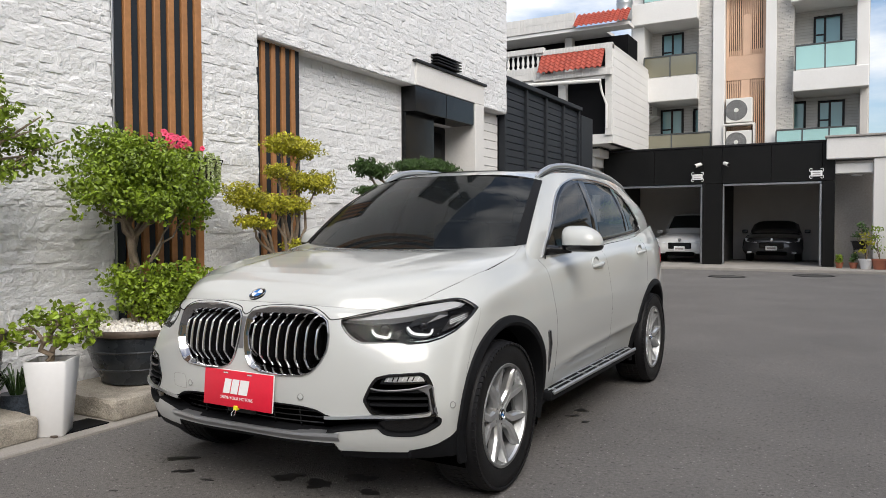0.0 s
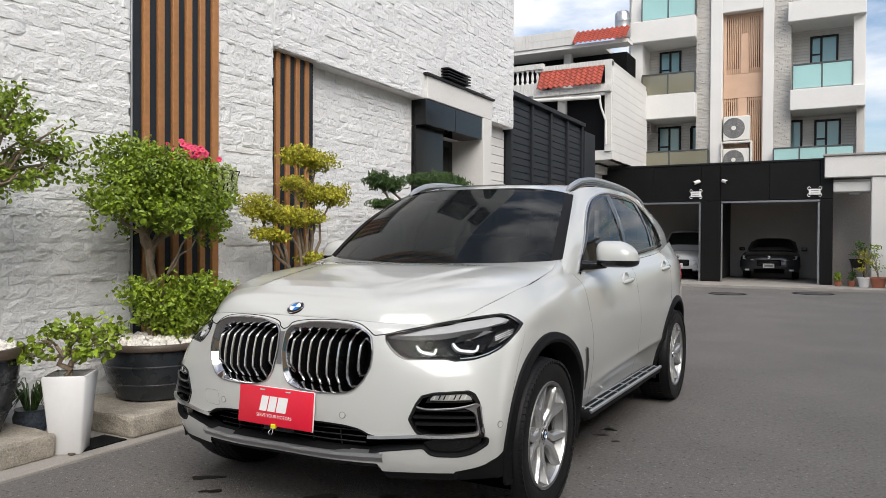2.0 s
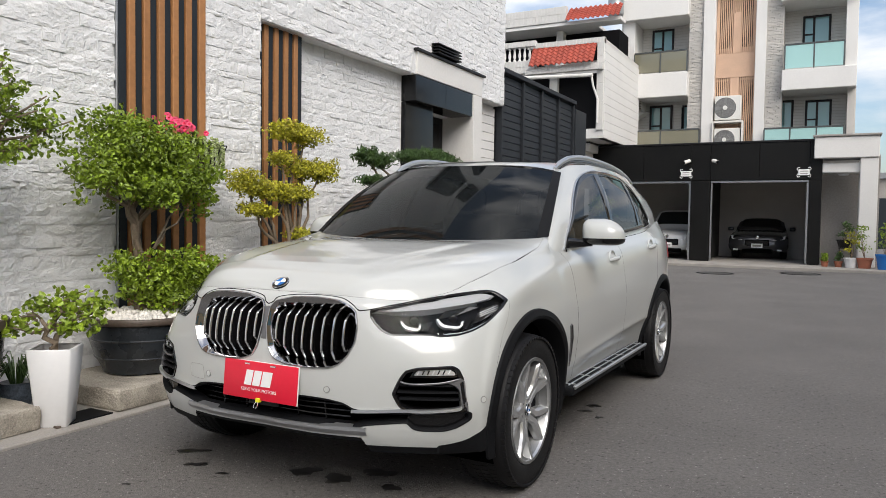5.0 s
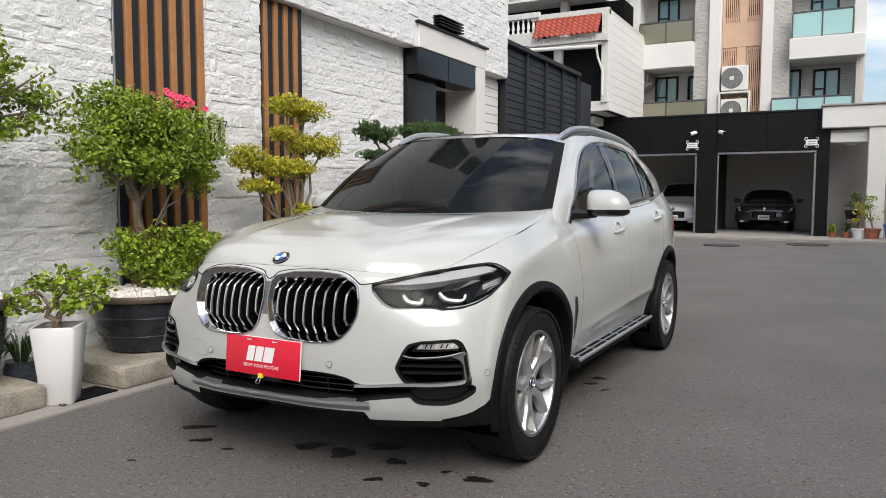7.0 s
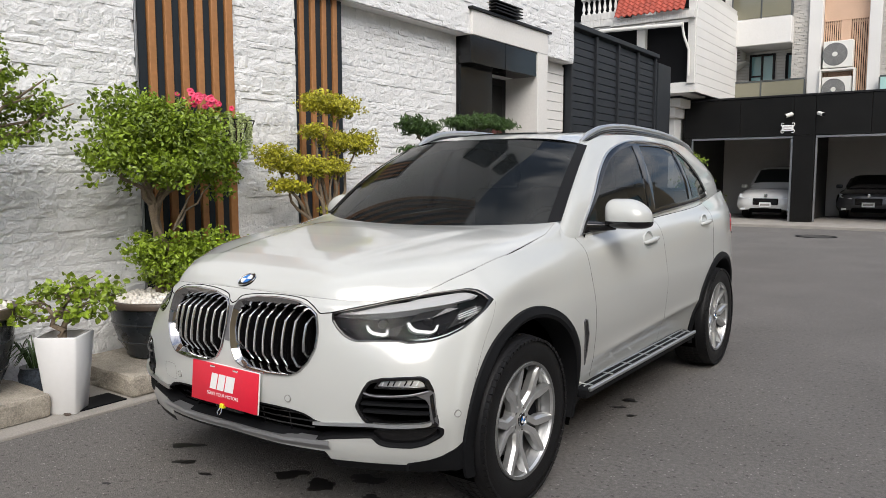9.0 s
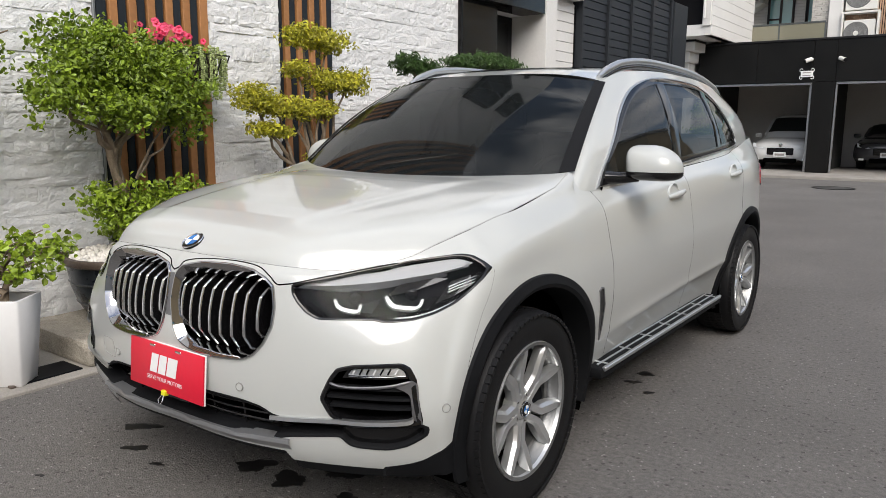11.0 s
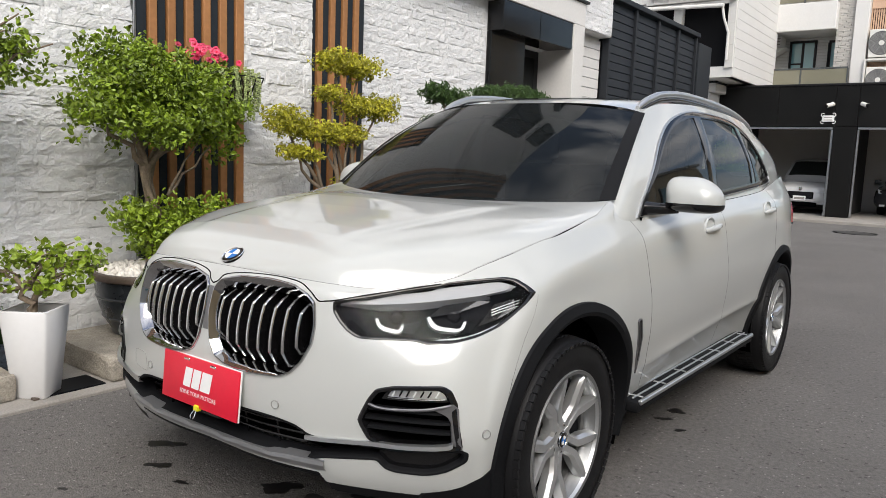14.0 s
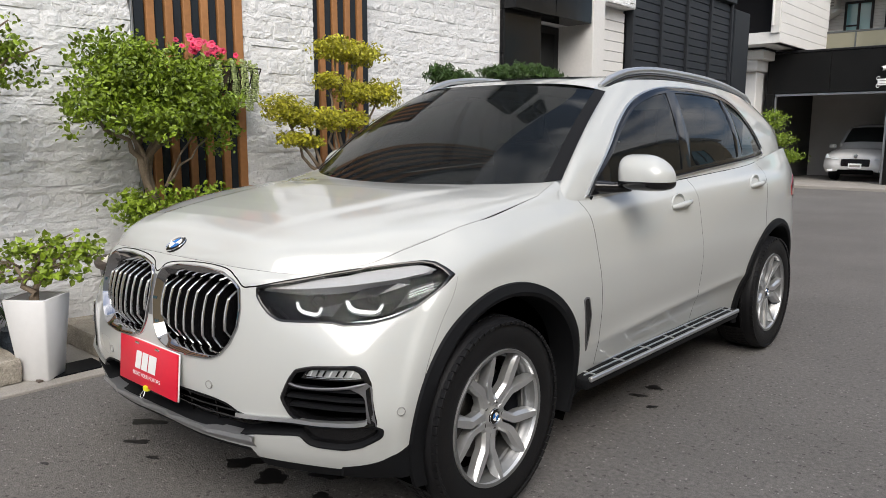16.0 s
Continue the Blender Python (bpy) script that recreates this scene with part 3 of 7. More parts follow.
HIGH = [  # the two upper rows: shoulder and belt
    ((0, -.768, .935), (0, -.738, .962)), ((.25, -.748, .932), (.25, -.715, .959)), ((.468, -.690, .925), (.455, -.668, .950)), ((.615, -.555, .915), (.60, -.548, .938)),
    ((.745, -.385, .938), (.712, -.392, .966)), ((.855, -.25, .950), (.768, -.275, 1.008)), ((.905, -.16, .958), (.806, -.14, 1.045)), ((.925, .04, .990), (.832, .05, 1.083)),
    ((.922, .43, 1.028), (.858, .43, 1.110)), ((.918, .705, 1.040), (.858, .69, 1.118)), ((.927, 1.775, 1.078), (.872, 1.745, 1.168)), ((.945, 2.50, 1.105), (.875, 2.55, 1.208)),
    ((.938, 2.98, 1.12), (.838, 2.98, 1.245)), ((.885, 3.45, 1.13), (.775, 3.48, 1.29)), ((.78, 3.74, 1.13), (.72, 3.74, 1.31)), ((.55, 3.92, 1.13), (.48, 3.86, 1.32)), ((0, 3.96, 1.13), (0, 3.90, 1.32)),
]
NET = np.array([[(u, v, z + (0.05 if 9 <= k <= 11 and i == 0 else 0.0)) for i, ((u, v), z) in enumerate(zip(LOW[k], ZR))] + [HIGH[k][0], HIGH[k][1]] for k in range(17)])


def shell(s, h):
    """Body points at net positions s (round) and h (up)."""
    rows = spline_at(NET, s)                       # (ns, 8, 3)
    P = np.stack([spline_at(rows[i], h) for i in range(len(rows))])
    v, z = P[..., 1], P[..., 2]
    line = 0.50 + 0.034 * (v - 0.95)               # crease along the doors, above the sill
    fade = np.clip((v - 0.62) / 0.45, 0, 1) * np.clip((3.0 - v) / 0.3, 0, 1) * (P[..., 0] > 0.5)
    P[..., 0] += fade * (0.016 * np.exp(-np.abs(z - line) / 0.055) - 0.05 * np.clip(line - z, 0, 0.2))
    return P


SH = shell(np.linspace(0, 16, 481), np.linspace(0, 7, 141))


ZT = np.arange(0.20, 1.30, 0.005)      # heights, widths and lengths of the look-up tables
UT = np.arange(0.0, 0.985, 0.005)
VT = np.arange(-0.62, 4.0, 0.01)
COL_U = np.array([np.interp(ZT, c[:, 2], c[:, 0]) for c in SH])
COL_V = np.array([np.interp(ZT, c[:, 2], c[:, 1]) for c in SH])
FRONT = np.array([np.interp(UT, np.maximum.accumulate(COL_U[:215, k]), COL_V[:215, k]) for k in range(len(ZT))])
SIDE = np.array([np.interp(VT, np.maximum.accumulate(COL_V[110:430, k]), COL_U[110:430, k]) for k in range(len(ZT))])


def table(T, xs, x, z):
    a = min(max((x - xs[0]) / (xs[1] - xs[0]), 0.0), len(xs) - 1.001)
    b = min(max((z - ZT[0]) / 0.005, 0.0), len(ZT) - 1.001)
    i, j = int(a), int(b)
    p, q = a - i, b - j
    return float((T[j, i] * (1 - p) + T[j, i + 1] * p) * (1 - q) + (T[j + 1, i] * (1 - p) + T[j + 1, i + 1] * p) * q)


def side_u(v, z):
    """Half width of the body at v and z, behind the front corner."""
    return table(SIDE, VT, v, z)


def front_v(u, z):
    """How far forward the body's nose lies at u and z."""
    return table(FRONT, UT, abs(u), z)


def ip(x, xs, ys):
    return np.interp(x, xs, ys)


def smooth_ip(x, xs, ys):
    """A smooth curve through (xs, ys) at x."""
    return spline_at(np.array(ys, float)[:, None], np.interp(x, xs, range(len(xs))))[..., 0]


# bonnet: q from the middle to the edge, a from the nose to the windscreen
BELT = shell(np.linspace(0, 7, 71), [7.0])[:, 0]
HV = np.concatenate([np.maximum.accumulate(BELT[:, 1] + np.arange(71) * 1e-6), [.43, .62]])
HU = np.concatenate([BELT[:, 0], [.828, .792]])
HE = np.concatenate([BELT[:, 2], [1.150, 1.205]])
CV = np.array([-.738, -.69, -.62, -.52, -.30, -.10, .15, .34])
CZ = np.array([.962, .998, 1.046, 1.075, 1.105, 1.130, 1.158, 1.172])


def bonnet_point(q, a):
    v = -.738 + a * (.34 + .28 * q**2 + .738)
    ue = float(ip(v, HV, HU))
    ze = float(ip(v, HV, HE))
    zc = float(smooth_ip([min(v, .34)], CV, CZ)[0]) + max(0, v - .34) * 0.12
    z = zc - (zc - ze) * (0.25 * q**4 + 0.75 * q**9)
    w = min(1.0, max(0.0, (v + .66) / .25)) * min(1.0, max(0.0, (0.42 - v) / .3))
    line = .33 + .20 * (v + .66)                   # crease that runs back from the grille
    z += 0.012 * w / (1 + math.exp((q * ue - line) / 0.012))
    return q * ue, v, z


# greenhouse: the pillar-and-roof side from the belt (row 0) up to the roof edge
GB = np.array([(.792, .62, 1.205), (.860, .70, 1.117), (.872, 1.65, 1.166), (.875, 2.55, 1.208), (.832, 3.0, 1.246), (.770, 3.5, 1.29), (.70, 3.72, 1.31)])
GT = np.array([(.775, .704, 1.271), (.652, 1.222, 1.611), (.662, 1.75, 1.690), (.657, 2.45, 1.690), (.636, 2.95, 1.664), (.604, 3.35, 1.615), (.575, 3.66, 1.555)])


def top_edge(s):
    """Upper edge of the greenhouse side; its front part follows the windscreen."""
    t = spline_at(GT, [s])[0]
    if s < 1:
        t = np.array(screen_point(1.0, 0.14 + 0.86 * s)) * (1 - s**6) + t * s**6
    return t


def bow_at(s, r):
    k = min(1.0, s)
    return 0.035 * math.sin(math.pi * min(1, max(0, r))) * k * k * (3 - 2 * k)     # the glass is bowed


def house_side(s, r):
    """Greenhouse side at column s (0 to 6) and height share r."""
    b, t = spline_at(GB, [s])[0], top_edge(s)
    p = b + (t - b) * r
    p[0] += bow_at(s, r)
    return p


GC = np.linspace(0, 6, 241)


def glass_u(v, z):
    """Half width of the greenhouse at v and z."""
    r = (z - GBL[:, 2]) / (GTL[:, 2] - GBL[:, 2])
    vs = np.maximum.accumulate(GBL[:, 1] + (GTL[:, 1] - GBL[:, 1]) * r)
    s = float(np.interp(v, vs, GC))
    b, t = spline_at(GB, [s])[0], top_edge(s)
    k = (z - b[2]) / (t[2] - b[2])
    return float(b[0] + (t[0] - b[0]) * k + bow_at(s, k))


def screen_point(q, a):
    """Windscreen: q from the middle to the pillar, a from the bonnet to the roof."""
    lo = np.array([.795 * q, .34 + .28 * q**2, 1.18 + .025 * q**2])
    hi = np.array([.650 * q, 1.08 + .15 * q**2, 1.655 - .046 * q**2.4])
    p = lo + (hi - lo) * a
    bow = math.sin(math.pi * a)
    return p[0] + 0.012 * bow * q, p[1] - 0.02 * bow, p[2] + 0.022 * bow


GBL, GTL = spline_at(GB, GC), np.array([top_edge(s) for s in GC])


def roof_point(q, a):
    """Roof: q from the middle to the edge, a from the windscreen back."""
    e = spline_at(GT[1:], [5 * a])[0]
    v = (1.08 + .15 * q**2) * (1 - a) + (3.72 - .10 * q**2) * a if a < 1 else 3.72 - .10 * q**2
    v = v + (e[1] - v) * q**4
    zc = float(smooth_ip([v], np.array([1.05, 1.35, 1.8, 2.4, 2.9, 3.4, 3.75]), np.array([1.648, 1.70, 1.725, 1.722, 1.70, 1.655, 1.605]))[0])
    z = zc - (zc - e[2]) * q**2.8
    return q * e[0], v, z

# ---- the car: parts ----
car = thing("car", "pearl white sport utility car parked along the wall, tinted windows", "car", pose(-2.5405, 3.619, 0, 0, 0, -0.6))


def inside(u, z, poly):
    c, n = False, len(poly)
    for i in range(n):
        (x1, y1), (x2, y2) = poly[i], poly[i - 1]
        if (y1 > z) != (y2 > z) and u < (x2 - x1) * (z - y1) / (y2 - y1) + x1:
            c = not c
    return c


def inset(poly, d):
    """The polygon drawn in by d on all sides (out for d below 0)."""
    n = len(poly)
    area = sum(poly[i - 1][0] * poly[i][1] - poly[i][0] * poly[i - 1][1] for i in range(n))
    sg = 1 if area > 0 else -1
    out = []
    for i in range(n):
        a, b, c = Vector(poly[i - 1]), Vector(poly[i]), Vector(poly[(i + 1) % n])
        e, f = (b - a).normalized(), (c - b).normalized()
        n1, n2 = Vector((-e.y, e.x)) * sg, Vector((-f.y, f.x)) * sg
        m = (n1 + n2)
        m = m / max(0.5, m.dot(m) / 2) if m.length > 1e-6 else n1
        out.append((b.x + m.x * d, b.y + m.y * d))
    return out


def round_poly(poly, first=0.22, steps=3):
    """A closed smooth curve through the corners, drawn close to them."""
    p = np.array(poly, float)
    for k in range(steps):                         # corner cutting
        b = np.roll(p, -1, axis=0)
        c = first if k == 0 else 0.25
        p = np.stack([p * (1 - c) + b * c, p * c + b * (1 - c)], axis=1).reshape(-1, 2)
    return [tuple(x) for x in p]


def on_front(u, z, off=0.0):
    """A point of the nose, moved out by off along the surface's normal."""
    e = 0.004
    v = front_v(u, z)
    du = (front_v(abs(u) + e, z) - front_v(max(0, abs(u) - e), z)) / (2 * e) * (1 if u >= 0 else -1)
    dz = (front_v(u, z + e) - front_v(u, z - e)) / (2 * e)
    n = Vector((du, -1, dz)).normalized()
    return (u + n.x * off, v + n.y * off, z + n.z * off)


def on_side(v, z, off=0.0):
    return (side_u(v, z) + off, v, z)


def on_glass(v, z, off=0.0):
    return (glass_u(v, z) + off, v, z + off * 0.35)


def sheet(poly, put, off, nu=24, nz=8, back=0.012):
    """A skin over a polygon of the nose or side, with a rim that turns in."""
    us = [p[0] for p in poly]
    lo, hi = min(us) + 1e-4, max(us) - 1e-4
    P = []
    for i in range(nu + 1):
        u = lo + (hi - lo) * (0.5 - 0.5 * math.cos(math.pi * i / nu))
        zs = sorted((a[1] + (b[1] - a[1]) * (u - a[0]) / (b[0] - a[0])) for a, b in zip(poly, poly[1:] + poly[:1]) if (a[0] - u) * (b[0] - u) <= 0 and abs(a[0] - b[0]) > 1e-9)
        z0, z1 = zs[0], zs[-1]
        P.append([put(u, z0 + (z1 - z0) * j / nz, off) for j in range(nz + 1)])
    g = grid(P, flip=True)
    n, k = nu + 1, nz + 1
    rim = [(i, 0) for i in range(n)] + [(n - 1, j) for j in range(1, k)] + [(i, k - 1) for i in range(n - 2, -1, -1)] + [(0, j) for j in range(k - 2, 0, -1)]
    base = len(g.v)
    for i, j in rim:
        u = lo + (hi - lo) * (0.5 - 0.5 * math.cos(math.pi * i / nu))
        p = P[i][j]
        c = P[n // 2][k // 2]
        d = Vector(put(0.5 * (us[0] + us[1]), poly[0][1], 1.0)) - Vector(put(0.5 * (us[0] + us[1]), poly[0][1], 0.0))
        g.v.append(tuple(Vector(p) - d * back))
    m = len(rim)
    ids = [i * k + j for i, j in rim]
    g.f += [(ids[a], base + a, base + (a + 1) % m, ids[(a + 1) % m]) for a in range(m)]
    return g


def band(loops, put, closed=True):
    """A band through loops of (points, offset): [(poly, off), ...]."""
    P = [[put(a, b, off) for a, b in poly] for poly, off in loops]
    return grid(P, wrap=closed)


def mirror(g):
    return Geo([(-x, y, z) for x, y, z in g.v], [tuple(reversed(q)) for q in g.f])


# outlines on the nose, (u, z)
LAMP = [(.492, .899), (.547, .913), (.600, .925), (.655, .938), (.703, .948), (.716, .955), (.770, .964), (.832, .972), (.862, .966), (.895, .947), (.917, .927), (.913, .895), (.897, .860), (.880, .830), (.852, .806), (.815, .792), (.755, .789), (.731, .797), (.689, .799), (.583, .798), (.546, .818), (.518, .845), (.498, .872)]
KIDNEY = [(.016, .893), (.038, .922), (.125, .940), (.25, .944), (.352, .936), (.405, .917), (.437, .893), (.452, .825), (.450, .765), (.424, .708), (.388, .668), (.345, .650), (.23, .645), (.115, .652), (.060, .672), (.030, .72), (.012, .81)]
POD = [(.640, .494), (.611, .550), (.640, .618), (.660, .650), (.706, .663), (.826, .669), (.847, .655), (.866, .618), (.880, .55), (.893, .480), (.80, .470), (.70, .462)]
FOG = [(.689, .630), (.701, .652), (.770, .659), (.822, .658), (.838, .648), (.846, .632), (.77, .629)]
INSERT = [(.666, .446), (.70, .458), (.80, .464), (.885, .472), (.897, .464), (.894, .440), (.850, .409), (.80, .394), (.715, .395), (.688, .403), (.668, .430)]
MOUTH_HALF = [(.25, .514), (.34, .508), (.40, .497), (.425, .486), (.445, .474), (.50, .464), (.642, .466), (.725, .466), (.80, .472), (.885, .476), (.898, .466), (.894, .440), (.850, .409), (.80, .394), (.715, .395), (.688, .403), (.666, .431), (.607, .424), (.503, .411), (.462, .400), (.445, .392), (.22, .392)]
MOUTH = [(-u, z) for u, z in reversed(MOUTH_HALF)] + MOUTH_HALF
ARCH = ((0.085, 0.385), (2.955, 0.385))
AV, AZ = 0.455, 0.432    # half width and height of the arch openings


def in_arch(v, z, k=1.0):
    return any(((v - a) / (AV * k)) ** 2 + ((z - b) / (AZ * k)) ** 2 < 1 for a, b in ARCH)


LAMP_R, KID_R, POD_R = round_poly(LAMP, 0.12), round_poly(KIDNEY, 0.12), round_poly(POD, 0.10)
MOUTH = round_poly(MOUTH, 0.15, 2)
MOUTH_IN = inset(MOUTH, -0.001)
CUTS = [inset(LAMP, -0.001), inset(KIDNEY, 0.0005), inset(POD, 0.004), [(-.1, .2), (.53, .2), (.472, .350), (-.1, .350)]]


def panel(name, s0, s1, h0, h1, ns, nh, material=None, cut=True, label="", off=0.0):
    """A body panel between net lines, with its openings cut out; both sides of the car."""
    S, H = np.linspace(s0, s1, ns), np.linspace(h0, h1, nh)
    P = shell(S, H)
    if off:
        c = np.array([0, 1.6, 0.7])
        d = P - c
        P = P - off * d / np.linalg.norm(d, axis=-1, keepdims=True)
    g = grid(P, flip=True)
    keep = []
    for q in g.f:
        c = [sum(g.v[i][k] for i in q) / 4 for k in range(3)]
        if cut and s0 < 7 and c[1] < 0 and (any(inside(c[0], c[2], p) for p in CUTS) or inside(c[0], c[2], MOUTH_IN)):
            continue
        if c[0] > 0.5 and in_arch(c[1], c[2], 1.03):
            continue
        keep.append(q)
    g.f = keep
    return g


G = 0.0016
BODY = M["paint"]
for side in (1, -1):
    f = (lambda g: g) if side > 0 else mirror
    part("fender", f(panel("fender", 6.0 + 2 * G, 9 - 2 * G, 1.0, 7, 150, 90)), BODY, car, smooth=55)
    dr = part("front_door", f(panel("front_door", 9 + G, 10 - G, 0.55, 6.98, 60, 70)), BODY, car, smooth=55)
    dq = part("rear_door", f(panel("rear_door", 10 + G, 11.55, 0.55, 6.98, 60, 70)), BODY, car, smooth=55)
    part("quarter_panel", f(panel("quarter_panel", 11.56, 16, 1.0, 7, 140, 60)), BODY, car, smooth=55)
    part("sill", f(panel("sill", 7.6, 11.6, 0.0, 0.62, 80, 10)), M["cladding"], car, "black plastic sill", smooth=40)
    for d, k in ((dr, 1.565), (dq, 2.60)):
        z = 1.045 if k < 2 else 1.10
        u = side_u(k, z)
        cup = lathe([(0.0, -0.030), (0.035, -0.026), (0.058, -0.012), (0.066, 0.003), (0.068, -0.006)], 32, "x")
        m = Matrix.Translation((u - 0.002, k - 0.03, z)) @ Matrix.Diagonal((1, 1.12, 0.86, 1))
        grip = tube([(u - 0.002, k - 0.10, z - 0.010), (u + 0.014, k - 0.07, z - 0.004), (u + 0.019, k + 0.03, z + 0.004), (u + 0.014, k + 0.085, z + 0.008), (u - 0.004, k + 0.105, z + 0.008)], [0.010, 0.014, 0.016, 0.014, 0.010], 12)
        hd = part("door_handle", f(grip), BODY, d, smooth=60)
        part("handle_cup", f(cup.moved(m)), BODY, hd, smooth=60)
bump = panel("front_bumper", 0, 6.0 - 2 * G, 0.62, 6.99, 330, 200)
part("front_bumper", Geo(bump.v, bump.f).add(mirror(bump)), BODY, car, "pearl white front bumper", smooth=60)
apron = panel("apron", 0, 6.6, 0.34, 0.61, 140, 10)
part("front_apron", Geo(apron.v, apron.f).add(mirror(apron)), M["cladding"], car, "black lower apron", smooth=40)
for side in (1, -1):
    f = (lambda g: g) if side > 0 else mirror
    part("bumper_corner", f(sheet([(-.575, .29), (-.575, .322), (-.50, .352), (-.40, .408), (-.36, .412), (-.36, .29)], on_side, 0.004, 20, 8)), M["cladding"], car, smooth=40)
    part("fender_joint", f(grid(shell(np.linspace(5.97, 6.04, 4), np.linspace(5.55, 7, 30)) - np.array([0.0012, 0, 0.0008]), flip=True)), BODY, car, smooth=60)
    edge = [(float(ip(v, HV, HU)) * 0.997, v, float(ip(v, HV, HE)) + 0.0020) for v in np.linspace(-.37, .56, 60)]
    edge += [(edge[-1][0] - 0.012, .592, 1.197), (edge[-1][0] - 0.035, .600, 1.199)]
    part("shut_line", f(tube(edge, 0.0011, 6)), M["joint"], car)
    nose = spline([(0.0, .905), (.022, .916), (.045, .938), (.125, .951), (.25, .955), (.357, .947), (.412, .926), (.446, .900), (.470, .9005), (.494, .904), (.547, .918), (.600, .930), (.655, .943), (.703, .953)], 90)
    part("nose_line", f(tube([on_front(u, z, -0.0006) for u, z in nose], 0.0026, 6)), M["void"], car)
# near-black skin added behind the panels, so that their gaps show dark
inner = panel("inner", 0, 16, 0.1, 6.9, 200, 60, off=0.035, cut=False)
keep = [q for q in inner.f if not (np.mean([inner.v[i][1] for i in q]) < -0.3)]
inner.f = keep
part("inner_shell", Geo(inner.v, inner.f).add(mirror(inner)), M["void"], car, smooth=40)

# bonnet, roof, pillars and glass
Q, A = np.sign(np.linspace(-1, 1, 161)) * np.abs(np.linspace(-1, 1, 161)) ** 0.7, np.linspace(0.0, 0.995, 120) ** 1.35
part("bonnet", grid([[tuple(np.array(bonnet_point(abs(q), a)) * [1 if q >= 0 else -1, 1, 1] + [0, 0, 0.0006]) for a in A] for q in Q]), BODY, car, "pearl white bonnet with two soft creases", smooth=30)
part("cowl", grid([[(np.array(screen_point(abs(q), a)) * [1 if q >= 0 else -1, 1, 1] + [0, 0, -0.012]) for a in np.linspace(-0.12, 0.03, 5)] for q in np.linspace(-0.95, 0.95, 41)]), M["void"], car, smooth=40)
part("roof", grid([[tuple(np.array(roof_point(abs(q), a)) * [1 if q >= 0 else -1, 1, 1]) for a in np.linspace(0, 1, 70)] for q in np.linspace(-1, 1, 81)]), BODY, car, "pearl white roof", smooth=35)
part("windscreen", grid([[tuple(np.array(screen_point(abs(q) * 0.965, a)) * [1 if q >= 0 else -1, 1, 1] + [0, -0.003, 0.003]) for a in np.linspace(-0.022, 0.985, 41)] for q in np.linspace(-1, 1, 61)]), M["tint"], car, "dark tinted windscreen", smooth=60)
part("sunroof", grid([[tuple(np.array(roof_point(abs(q) * 0.62, a)) * [1 if q >= 0 else -1, 1, 1] + [0, 0, 0.004]) for a in np.linspace(0.075, 0.62, 24)] for q in np.linspace(-1, 1, 31)]), M["tint"], car, "dark glass sunroof", smooth=60)

DLO = [(.745, 1.128), (.835, 1.208), (1.014, 1.337), (1.170, 1.450), (1.348, 1.547), (1.52, 1.607), (1.74, 1.648), (2.0, 1.660), (2.312, 1.657), (2.55, 1.637), (2.74, 1.575), (2.86, 1.475), (2.95, 1.385), (3.02, 1.312), (2.98, 1.265), (2.618, 1.240), (2.16, 1.212), (1.82, 1.190), (1.33, 1.156)]
DLO_R = [tuple(p) for p in spline(DLO[:14], 90)] + [tuple(p) for p in spline([(3.008, 1.290)] + DLO[14:], 34)]


def cut_v(poly, a0, a1, b0, b1):
    """The part of a (v, z) polygon between two slanted lines, given by v at z = 1.2 and z = 1.65."""
    def clip(p, x0, x1, sign):
        out = []
        d = [sign * (v - (x0 + (x1 - x0) * (z - 1.2) / 0.45)) for v, z in p]
        for i in range(len(p)):
            j = (i + 1) % len(p)
            if d[i] >= 0:
                out.append(p[i])
            if d[i] * d[j] < 0:
                k = d[i] / (d[i] - d[j])
                out.append((p[i][0] + (p[j][0] - p[i][0]) * k, p[i][1] + (p[j][1] - p[i][1]) * k))
        return out
    return clip(clip(poly, a0, a1, 1), b0, b1, -1)


